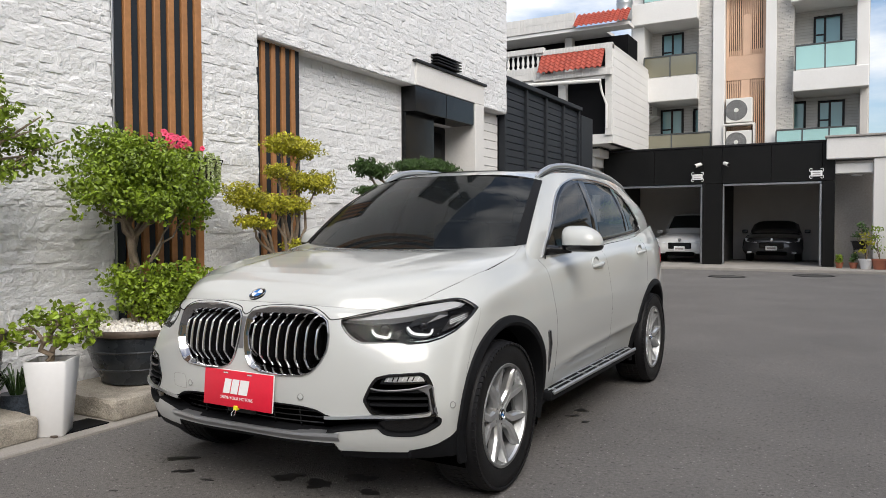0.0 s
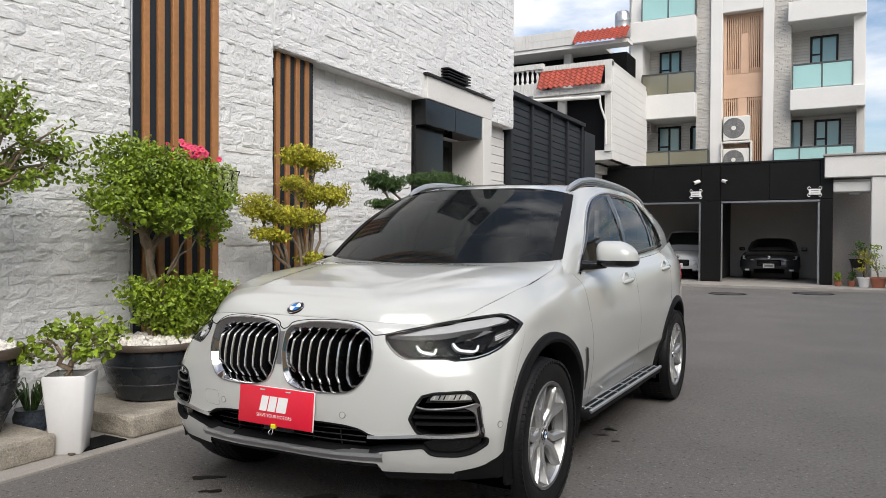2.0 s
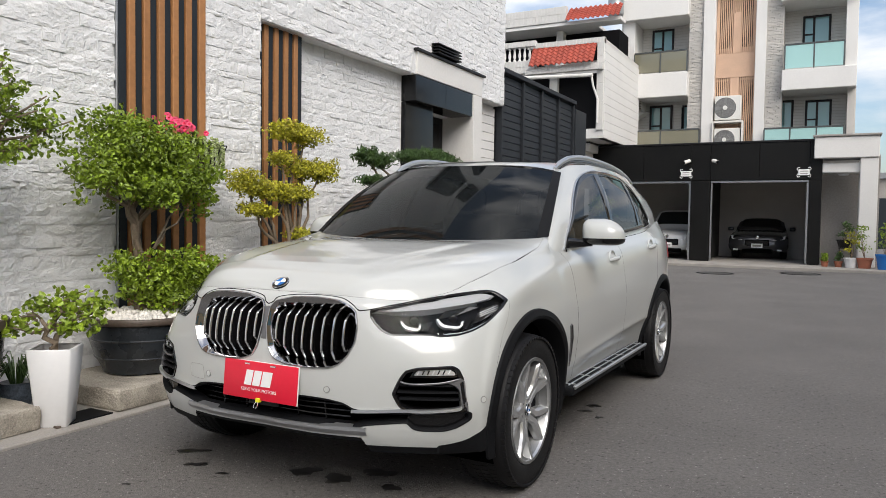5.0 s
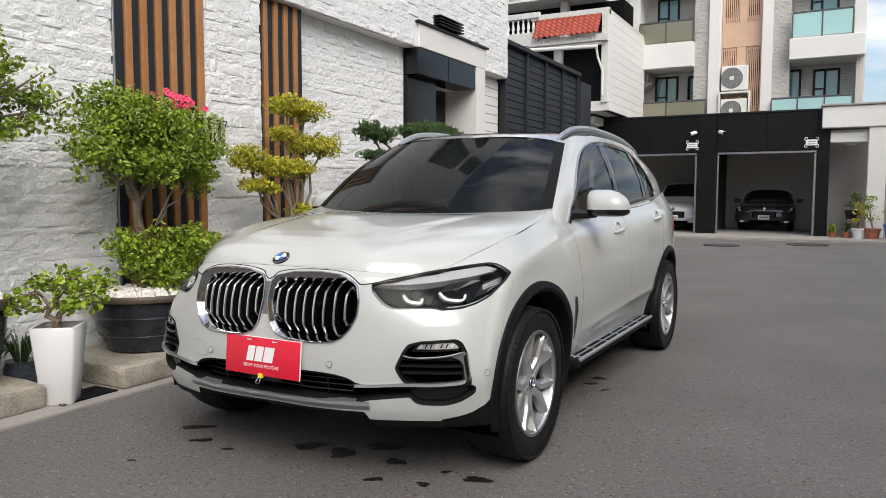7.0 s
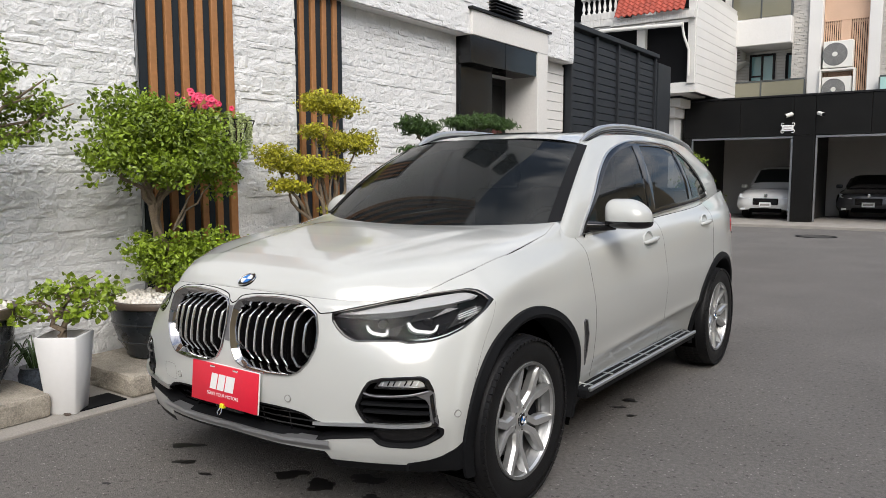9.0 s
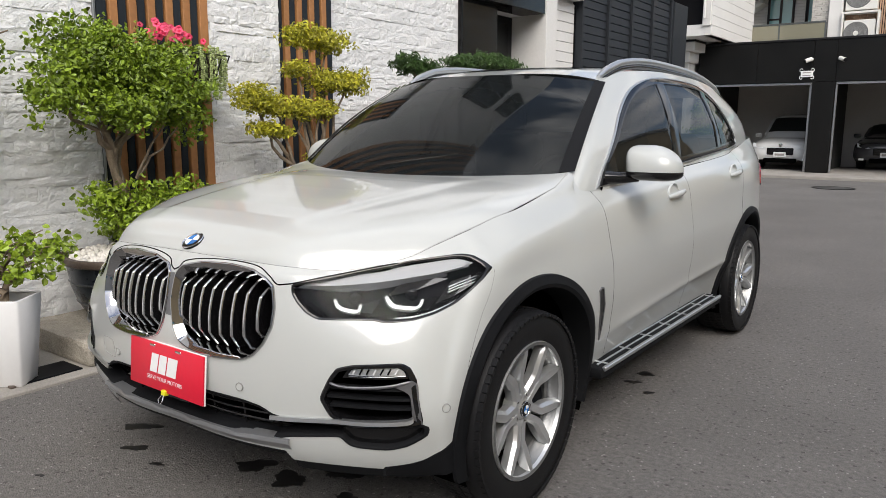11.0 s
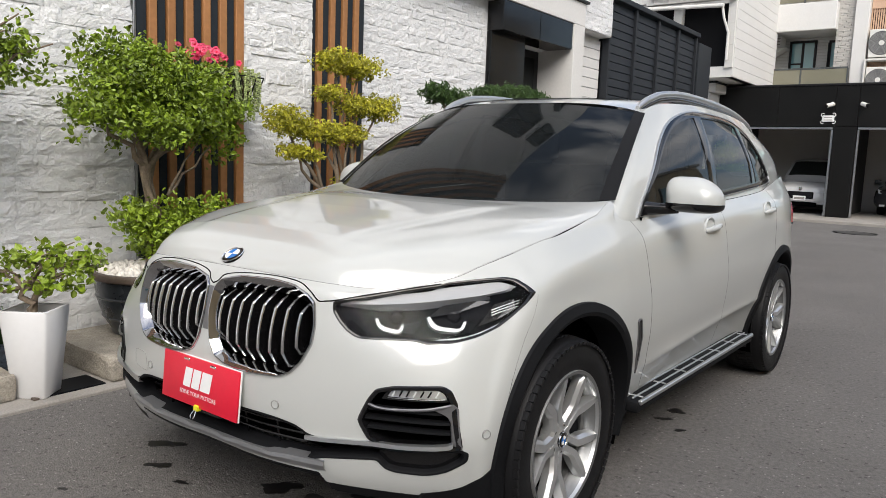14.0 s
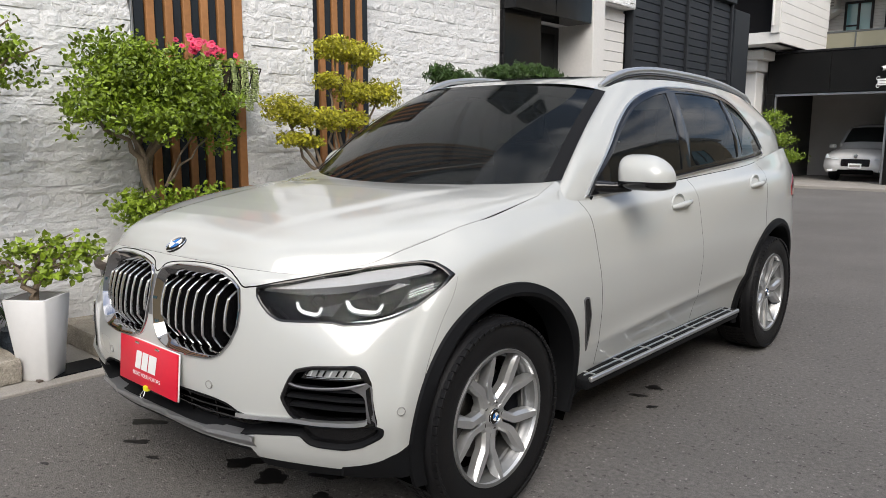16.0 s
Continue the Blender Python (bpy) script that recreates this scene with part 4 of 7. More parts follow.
for side in (1, -1):
    f = (lambda g: g) if side > 0 else mirror
    pil = grid([[house_side(s, r) for r in np.linspace(0, 1, 40)] for s in np.linspace(0, 6, 200)])
    dlo_in = inset(DLO, 0.02)
    pil.f = [q for q in pil.f if not inside(sum(pil.v[i][1] for i in q) / 4, sum(pil.v[i][2] for i in q) / 4, dlo_in)]
    part("pillar_side", f(pil), BODY, car, smooth=55)
    part("window_trim", f(band([(inset(DLO_R, -0.003), 0.0), (inset(DLO_R, -0.002), 0.007), (inset(DLO_R, 0.005), 0.008), (inset(DLO_R, 0.007), 0.0)], on_glass)), M["satin"], car, "satin aluminium window trim", smooth=50)
    part("window_seal", f(band([(inset(DLO_R, 0.004), 0.004), (inset(DLO_R, 0.007), 0.007), (inset(DLO_R, 0.034), 0.006), (inset(DLO_R, 0.038), -0.006)], on_glass)), M["gloss_black"], car, smooth=50)
    g0 = inset(DLO_R, 0.030)
    for nm, a in (("front_window", (0.4, 0.8, 1.70, 1.79)), ("rear_window", (1.81, 1.90, 2.47, 2.515)), ("quarter_window", (2.555, 2.60, 4, 4))):
        part(nm, f(sheet(cut_v(g0, *a), on_glass, 0.001, 40, 14)), M["tint"], car, smooth=60)
    for a in ((1.695, 1.785, 1.815, 1.905), (2.465, 2.51, 2.56, 2.605)):
        part("window_post", f(sheet(cut_v(inset(DLO_R, 0.012), *a), on_glass, 0.006, 6, 12)), M["gloss_black"], car, smooth=50)
    # roof rail
    rail = []
    for k, a in enumerate(np.linspace(0.02, 0.93, 30)):
        p = np.array(roof_point(0.93, a))
        e = min(a - 0.02, 0.93 - a)
        rail.append((p[0], p[1], p[2] + 0.005 + 0.042 * min(1.0, e / 0.09) ** 0.6))
    part("roof_rail", f(tube(rail, [0.012] + [0.019] * 28 + [0.012], 12)), M["satin"], car, "satin aluminium roof rail", smooth=60)
    part("rail_base", f(tube([(x, y, z - 0.028) for x, y, z in rail], 0.014, 8)), M["gloss_black"], car, smooth=60)

# screen surround: black band at the pillars and the top
for side in (1, -1):
    f = (lambda g: g) if side > 0 else mirror
    part("screen_seal", f(grid([[tuple(np.array(screen_point(q, a)) + [0.002, -0.006 - 0.05 * max(0, q - 1), 0.006]) for q in (0.950, 0.975, 1.004, 1.022)] for a in np.linspace(-0.015, 0.99, 31)])), M["cladding"], car, smooth=60)

# headlights
for side in (1, -1):
    f = (lambda g: g) if side > 0 else mirror
    lamp_unit = part("headlight", f(band([(inset(LAMP_R, -0.003), 0.0006), (inset(LAMP_R, -0.002), 0.0024), (inset(LAMP_R, 0.003), 0.0024), (inset(LAMP_R, 0.005), 0.001), (inset(LAMP_R, 0.007), -0.03), (inset(LAMP_R, 0.008), -0.055)], on_front)), M["gloss_black"], car, "headlight with black housing and clear lens", smooth=50)
    part("housing", f(sheet(inset(LAMP, 0.008), on_front, -0.050, 30, 10)), M["lamp_dark"], lamp_unit, smooth=50)
    part("lens", f(sheet(inset(LAMP_R, 0.006), on_front, 0.003, 40, 14)), M["lens"], lamp_unit, "clear glass lens", smooth=60).visible_shadow = False
    # silver brow along the upper edge
    top = spline([(.506, .903), (.600, .922), (.681, .934), (.706, .943), (.771, .955), (.829, .963), (.874, .950)], 40)
    low = spline([(.503, .897), (.565, .900), (.624, .904), (.702, .910), (.789, .923), (.822, .931), (.868, .946)], 40)
    part("brow", f(band([(top, -0.010), (low, -0.016), ([(a, b - 0.005) for a, b in low], -0.048)], on_front, False)), M["brow_silver"], lamp_unit, "silver brow along the upper edge", smooth=50)
    # two hooked light guides, flat blades that taper towards their ends
    for pts in ([(.608, .860), (.620, .842), (.636, .831), (.658, .826), (.672, .824), (.679, .831), (.676, .846)], [(.725, .866), (.741, .848), (.760, .836), (.786, .831), (.803, .829), (.811, .836), (.808, .853)]):
        cc = np.array(spline(pts, 26))
        dd = np.gradient(cc, axis=0)
        nn = np.stack([-dd[:, 1], dd[:, 0]], 1) / np.linalg.norm(dd, axis=1, keepdims=True)
        wd = 0.0050 * np.sin(np.linspace(0.5, math.pi - 0.5, 26))[:, None] ** 0.8
        lo_, hi_ = cc - nn * wd, cc + nn * wd
        part("light_guide", f(band([(lo_, -0.030), (lo_, -0.014), (hi_, -0.014), (hi_, -0.030)], on_front, False)), M["lamp_white"], lamp_unit, "white hooked light guide", smooth=50)
    for tri in ([(.680, .847), (.716, .868), (.712, .824), (.684, .822)], [(.812, .853), (.840, .871), (.834, .827), (.818, .825)]):
        part("reflector", f(Geo([on_front(*tri[0], -0.020), on_front(*tri[1], -0.040), on_front(*tri[2], -0.034), on_front(*tri[3], -0.016)], [(0, 1, 2, 3)])), M["reflector"], lamp_unit)
    for poly, d0, d1 in (([(.724, .872), (.778, .886), (.838, .912), (.806, .916), (.735, .902)], -0.036, -0.024), ([(.842, .842), (.874, .858), (.900, .886), (.884, .916), (.848, .900)], -0.026, -0.016), ([(.530, .846), (.592, .806), (.600, .812), (.546, .852)], -0.040, -0.030)):
        part("bowl", f(Geo([on_front(a, b, d0 if k < 2 else d1) for k, (a, b) in enumerate(poly)], [tuple(range(len(poly)))])), M["reflector"], lamp_unit)
    for cu, cz in ((.652, .866), (.775, .874)):
        o = on_front(cu, cz, -0.044)
        part("projector", f(lathe([(0.0, 0.0), (0.016, -0.004), (0.022, 0.002), (0.027, 0.012), (0.028, 0.03)], 28, "y").moved(Matrix.Translation(o) @ pose(0, 0, 0, 0, 0, 30))), M["gloss_black"], lamp_unit, smooth=60)
    for k in range(3):
        part("marker", f(tube([on_front(.850 + 0.003 * k, .881 - 0.0075 * k, -0.008), on_front(.866 + 0.003 * k, .891 - 0.0075 * k, -0.008), on_front(.898 + 0.002 * k, .909 - 0.009 * k, -0.006)], [0.0028, 0.0020, 0.0008], 6)), M["lamp_white"], lamp_unit, smooth=60)
    part("lower_edge", f(tube([on_front(u, z, -0.006) for u, z in spline([(.770, .800), (.815, .803), (.850, .815), (.880, .838), (.900, .868)], 16)], [0.001] + [0.0028] * 14 + [0.001], 6)), M["satin"], lamp_unit, smooth=60)

# kidney grille
for side in (1, -1):
    f = (lambda g: g) if side > 0 else mirror
    gr = part("kidney_frame", f(band([(inset(KID_R, -0.004), -0.004), (inset(KID_R, -0.0035), 0.003), (inset(KID_R, -0.001), 0.0075), (inset(KID_R, 0.003), 0.008), (inset(KID_R, 0.023), -0.020), (inset(KID_R, 0.025), -0.026), (inset(KID_R, 0.026), -0.06)], on_front)), M["chrome_dark"], car, "chrome grille surround", smooth=50)
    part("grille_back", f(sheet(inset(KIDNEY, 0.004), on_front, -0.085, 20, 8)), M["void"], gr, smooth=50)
    inner_k = inset(KIDNEY, 0.026)
    for k in range(8):
        u0 = 0.062 + 0.0475 * k
        zs = [(i, z) for i, z in enumerate(np.linspace(.66, .94, 57)) if inside(u0, z, inner_k)]
        if len(zs) < 3:
            continue
        z0, z1 = zs[0][1], zs[-1][1]
        fr, bk = [], []
        for t in (0, 0.05, 0.12, 0.17, 0.19, 0.21, 0.35, 0.5, 0.65, 0.78, 0.80, 0.82, 0.9, 1.0):
            z = z0 + (z1 - z0) * t
            bow = 0.010 * math.sin(math.pi * t)
            kink = -0.034 * max(0, (t - 0.80) / 0.20) - 0.030 * max(0, (0.19 - t) / 0.19)
            shift = 0.010 * (t - 0.5) ** 2
            fr.append((u0 + shift, z, -0.010 + bow + kink))
        w = 0.0056
        rows = []
        for a, z, o in fr:
            rows.append([on_front(a - w, z, o - 0.010), on_front(a - w, z, o - 0.003), on_front(a - w * 0.5, z, o), on_front(a + w * 0.5, z, o), on_front(a + w, z, o - 0.003), on_front(a + w, z, o - 0.010)])
        bar = grid(rows)
        part("grille_bar", f(bar), M["bar_silver"], gr, smooth=40)
        part("bar_fin", f(grid([[on_front(a - 0.0066, z, o - 0.007), on_front(a - 0.0066, z, o - 0.075)] for a, z, o in fr]).add(grid([[on_front(a + 0.0066, z, o - 0.075), on_front(a + 0.0066, z, o - 0.007)] for a, z, o in fr]))), M["gloss_black"], gr, smooth=40)
part("kidney_bridge", sheet([(-.014, .75), (.014, .75), (.014, .895), (-.014, .895)], on_front, 0.002, 4, 8), M["gunmetal"], car, smooth=50)

# fender top between bonnet, screen and belt
for side in (1, -1):
    f = (lambda g: g) if side > 0 else mirror
    rows = []
    for t in np.linspace(0, 1, 50):
        lo, below = shell([7.0 + 2.09 * t], [7.0, 6.8])[0]
        v = 0.05 + 0.57 * min(1, t / 0.80)
        up = np.array([float(ip(v, HV, HU)), v, float(smooth_ip([v], HV, HE)[0])]) if t < 0.80 else np.array(spline_at(GB, [(t - 0.80) / 0.20])[0])
        gap = float(np.linalg.norm(up - lo))
        t0 = (lo - below) / np.linalg.norm(lo - below) * gap
        t1 = np.array([-0.93, 0, 0.36]) * gap if t < 0.80 else (up - lo)
        rows.append([tuple((2 * k**3 - 3 * k**2 + 1) * lo + (k**3 - 2 * k**2 + k) * t0 + (3 * k**2 - 2 * k**3) * up + (k**3 - k**2) * t1) for k in np.linspace(0, 1, 9)])
    part("fender_top", f(grid(rows)), BODY, car, smooth=60)

# bonnet badge
bz = bonnet_point(0, 0.035)
badge = part("badge", lathe([(0.0, 0.007), (0.030, 0.006), (0.036, 0.005), (0.040, 0.002), (0.041, -0.004)], 40).moved(Matrix.Translation((0, -.700, .993)) @ pose(0, 0, 0, 32)), M["gloss_black"], car, "round badge with blue and white quarters", smooth=50)
for k in range(4):
    pts = [(0, 0)] + [(0.027 * math.cos(radians(90 * k + a)), 0.027 * math.sin(radians(90 * k + a))) for a in range(0, 91, 10)]
    part("badge_quarter", prism(pts, 0.0065, 0.008).moved(Matrix.Translation((0, -.700, .993)) @ pose(0, 0, 0, 32)), M["blue"] if k % 2 else M["white_ink"], badge)
part("badge_ring", lathe([(0.0385, 0.004), (0.040, 0.0065), (0.0415, 0.004)], 40).moved(Matrix.Translation((0, -.700, .993)) @ pose(0, 0, 0, 32)), M["chrome"], badge, smooth=50)

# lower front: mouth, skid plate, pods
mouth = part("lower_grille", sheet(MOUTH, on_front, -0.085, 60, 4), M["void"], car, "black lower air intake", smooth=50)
for z, e in ((.478, .42), (.452, .44), (.424, .42)):
    part("intake_bar", tube([on_front(u, z, -0.045) for u in np.linspace(-e, e, 30)], 0.0045, 6), M["gloss_black"], mouth, smooth=60)
for u in (-.30, -.15, 0.0, .15, .30):
    part("intake_fin", tube([on_front(u, .395, -0.05), on_front(u, .497, -0.05)], 0.005, 6), M["gloss_black"], mouth, smooth=60)
part("radar_cover", rbox(-0.085, 0.085, -0.815, -0.775, .445, .492, 0.008), M["gloss_black"], mouth)
part("intake_rim", band([(inset(MOUTH, -0.006), 0.0006), (inset(MOUTH, -0.005), 0.0020), (inset(MOUTH, 0.001), 0.002), (inset(MOUTH, 0.003), 0.0), (inset(MOUTH, 0.004), -0.06)], on_front), M["cladding"], mouth, smooth=50)
sk_u = np.linspace(-.50, .50, 61)
skid_rows = []
for j, (dz, off) in enumerate(((0.0, -0.03), (0.0, 0.008), (-0.014, 0.012), (-0.036, 0.004), (-0.044, -0.03))):
    row = []
    for u in sk_u:
        notch = 0.010 * max(0, 1 - abs(((abs(u) + 0.02) % 0.22) - 0.11) / 0.05)
        z = .394 + .012 * u * u + dz + (notch * 0.5 if j == 2 else 0)
        row.append(on_front(u, z, off + (notch if j in (1, 2) else 0)))
    skid_rows.append(row)
part("under_grille", sheet([(-.50, .330), (.50, .330), (.472, .352), (-.472, .352)], on_front, -0.004, 40, 4), M["cladding"], car, "black lower edge under the skid plate", smooth=50)
part("skid_plate", grid(skid_rows, flip=True), M["skid"], car, "silver-grey skid plate", smooth=25)
for side in (1, -1):
    f = (lambda g: g) if side > 0 else mirror
    pod = part("air_intake", f(band([(inset(POD_R, -0.003), 0.001), (inset(POD_R, 0.001), 0.005), (inset(POD_R, 0.010), 0.002), (inset(POD_R, 0.016), -0.05)], on_front)), M["gloss_black"], car, "side air intake with fog light", smooth=50)
    part("intake_back", f(sheet(inset(POD, 0.006), on_front, -0.06, 20, 8)), M["void"], pod, smooth=50)
    for z, a, b in ((.588, .635, .862), (.558, .63, .868), (.528, .638, .872)):
        part("vane", f(band([([(u, z + 0.007) for u in np.linspace(a, b, 16)], -0.035), ([(u, z + 0.004) for u in np.linspace(a, b, 16)], -0.008), ([(u, z - 0.004) for u in np.linspace(a, b, 16)], -0.008), ([(u, z - 0.007) for u in np.linspace(a, b, 16)], -0.035)], on_front, False)), M["cladding"], pod, smooth=30)
    part("fog_bezel", f(sheet(inset(FOG, -0.008), on_front, -0.010, 20, 5)), M["gloss_black"], pod, smooth=50)
    fog = part("fog_light", f(sheet(inset(FOG, 0.002), on_front, -0.008, 20, 5)), M["satin"], pod, "clear slim fog light", smooth=50)
    for k in range(7):
        u = 0.706 + 0.0185 * k
        zc = .643 + .02 * (u - .69)
        part("fog_facet", f(tube([on_front(u, zc - 0.009, -0.005), on_front(u + 0.006, zc + 0.009, -0.004)], 0.0028, 5)), M["lamp_dark"] if k % 3 else M["lamp_white"], fog, smooth=60)
    part("fog_lens", f(sheet(FOG, on_front, 0.003, 20, 5)), M["lens"], fog, smooth=60).visible_shadow = False
    up = [(.641, .605), (.667, .597), (.711, .594), (.780, .598), (.827, .606), (.862, .617)]
    part("upper_trim", f(tube([on_front(a, b, 0.001) for a, b in spline(up, 16)], [0.003] + [0.005] * 14 + [0.003], 6)), M["gunmetal"], pod, smooth=60)
    # satin strip: along the foot of the pod and up its outer edge
    bot = spline([(.442, .466), (.50, .468), (.642, .478), (.725, .478), (.80, .482), (.858, .488), (.872, .496)], 40)
    part("strip", f(band([([(a, b + 0.008 + 0.004 * i / 40) for i, (a, b) in enumerate(bot)], -0.004), ([(a, b + 0.008) for a, b in bot], 0.008), ([(a, b - 0.004) for a, b in bot], 0.011), ([(a, b - 0.008) for a, b in bot], -0.006)], on_front, False)), M["satin"], pod, "satin silver trim strip", smooth=40)
    v_in = spline([(.820, .600), (.848, .585), (.862, .566), (.868, .53), (.871, .497)], 24)
    v_out = spline([(.858, .619), (.871, .606), (.876, .585), (.885, .53), (.892, .480)], 24)
    part("strip_end", f(band([(v_in, -0.03), (v_in, 0.0), (v_out, 0.006), (v_out, -0.004)], on_front, False)), M["gunmetal"], pod, "dark grey outer bracket", smooth=40)
    part("lower_insert", f(sheet(INSERT, on_front, -0.022, 24, 6)), M["gloss_black"], car, "black lower corner insert", smooth=50)
    for u, z in ((.335, .555), (.930, .520)):
        o = on_front(u, z, 0.0005)
        tl = pose(0, 0, 0, 0, 0, 12 if u < .5 else 62)
        sen = part("parking_sensor", f(lathe([(0.0, -0.003), (0.0115, -0.003), (0.012, 0.001)], 24, "y").moved(Matrix.Translation(o) @ tl)), BODY, car, smooth=50)
        part("sensor_ring", f(lathe([(0.0122, 0.002), (0.0128, -0.004), (0.0145, -0.004), (0.015, 0.002)], 24, "y").moved(Matrix.Translation(o) @ tl)), M["joint"], sen, smooth=50)
    # gill behind the front wheel
    GILL = [(.588, .712), (.602, .722), (.628, .718), (.656, .64), (.664, .54), (.656, .474), (.630, .55)]
    gl = part("side_gill", f(sheet(GILL, on_side, 0.002, 12, 6)), M["gloss_black"], car, "black side vent with satin edge", smooth=50)
    part("gill_trim", f(band([(inset(GILL, -0.002), 0.0), (inset(GILL, -0.001), 0.005), (inset(GILL, 0.003), 0.006), (inset(GILL, 0.006), 0.0)], on_side)), M["gunmetal"], gl, smooth=50)

# wheel-arch cladding, liners
for side in (1, -1):
    f = (lambda g: g) if side > 0 else mirror
    for av, az in ARCH:
        loops = []
        for k, off in ((1.115, 0.0), (1.11, 0.012), (1.02, 0.020), (0.985, 0.012), (0.97, -0.02), (0.96, -0.10)):
            loops.append(([(av + AV * k * math.cos(t), max(0.235, az + (AZ * (k if k < 1.1 else k * 0.985)) * math.sin(t))) for t in np.linspace(radians(-20), radians(200), 70)], off))
        part("arch_cladding", f(band(loops, on_side, False)), M["cladding"], car, "matt black wheel-arch cladding", smooth=40)
        P = [[(u, av + AV * 1.02 * math.cos(t), az + AZ * 1.02 * math.sin(t)) for u in (0.93, 0.75, 0.52)] for t in np.linspace(radians(-25), radians(205), 50)]
        liner = grid(P)
        liner.add(Geo([(0.52, av + AV * 1.02 * math.cos(t), az + AZ * 1.02 * math.sin(t)) for t in np.linspace(radians(-25), radians(205), 30)], [tuple(range(30))]))
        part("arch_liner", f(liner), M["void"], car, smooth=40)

# tail lights that wrap round the rear corners
for side in (1, -1):
    f = (lambda g: g) if side > 0 else mirror
    tail = part("tail_light", f(sheet([(3.40, .985), (3.70, .965), (3.76, 1.00), (3.74, 1.10), (3.58, 1.12), (3.40, 1.05)], on_side, 0.005, 20, 6)), M["tail_red"], car, "red tail light", smooth=50)
    part("tail_trim", f(sheet([(3.42, .972), (3.72, .950), (3.74, .962), (3.42, .984)], on_side, 0.006, 12, 2)), M["gloss_black"], tail, smooth=50)

# running boards
for side in (1, -1):
    f = (lambda g: g) if side > 0 else mirror
    sb = part("side_step", f(rbox(0.80, 0.985, 0.60, 2.33, 0.315, 0.366, 0.014)), M["cladding"], car, "running board with aluminium strips", smooth=40)
    for u0, u1 in ((0.940, 0.948), (0.900, 0.908)):
        part("step_strip", f(rbox(u0, u1, 0.64, 2.30, 0.362, 0.372, 0.002, 1)), M["satin"], sb)
    for k in range(7):
        v = 0.68 + 0.262 * k
        part("step_bridge", f(rbox(0.913, 0.972, v, v + 0.012, 0.362, 0.370, 0.002, 1)), M["satin"], sb)
    part("step_edge", f(rbox(0.975, 0.993, 0.62, 2.32, 0.350, 0.371, 0.004, 1)), M["satin"], sb)

# tow-eye cover in the bumper
cover = round_poly([(-.478, .523), (-.368, .520), (-.378, .592), (-.482, .588)], 0.12, 2)
part("tow_cover", tube([on_front(u, z, 0.0) for u, z in cover + cover[:1]], 0.0013, 6, False), M["joint"], car)

# door mirrors
for side in (1, -1):
    f = (lambda g: g) if side > 0 else mirror

    def lump(z0, z1, flat):
        P = []
        for i in range(21):
            r = i / 20
            z = z0 + (z1 - z0) * r
            w = (1 - r ** 2.8) ** 0.55 if flat > 0 else (1 - (1 - r) ** 3) ** 0.5
            w = max(w, 0.02)
            ring = []
            for j in range(40):
                t = 2 * math.pi * j / 40
                c, s = math.cos(t), math.sin(t)
                c = math.copysign(abs(c) ** 0.72, c)
                s = math.copysign(abs(s) ** 0.80, s)
                y = 0.985 + (0.062 if s > 0 else 0.105) * s * w
                x = 1.030 + 0.123 * c * (0.30 + 0.70 * w) - (0.040 * r**2 if flat > 0 else 0)
                ring.append((x, y + 0.045 * (x - 1.02), z))
            P.append(ring)
        g = grid(P, wrap=True)
        g.f.append(tuple(reversed(range(40))))
        g.f.append(tuple(20 * 40 + j for j in range(40)))
        return g
    dm = part("door_mirror", f(lump(1.196, 1.312, 1)), BODY, car, "white mirror cap on a black foot", smooth=50)
    part("mirror_foot", f(lump(1.152, 1.194, -1)), M["gloss_black"], dm, smooth=50)
    part("mirror_arm", f(tube([(0.835, 0.85, 1.165), (0.90, 0.90, 1.165), (0.96, 0.96, 1.168)], [0.034, 0.026, 0.022], 12)), M["gloss_black"], dm, smooth=60)
    part("mirror_glass", f(rbox(0.95, 1.10, 1.040, 1.049, 1.195, 1.262, 0.004)), M["chrome"], dm)
    part("mirror_sail", f(sheet([(.80, 1.172), (.97, 1.176), (.98, 1.25), (.945, 1.275)], on_glass, 0.004, 10, 6)), M["gloss_black"], car, smooth=50)


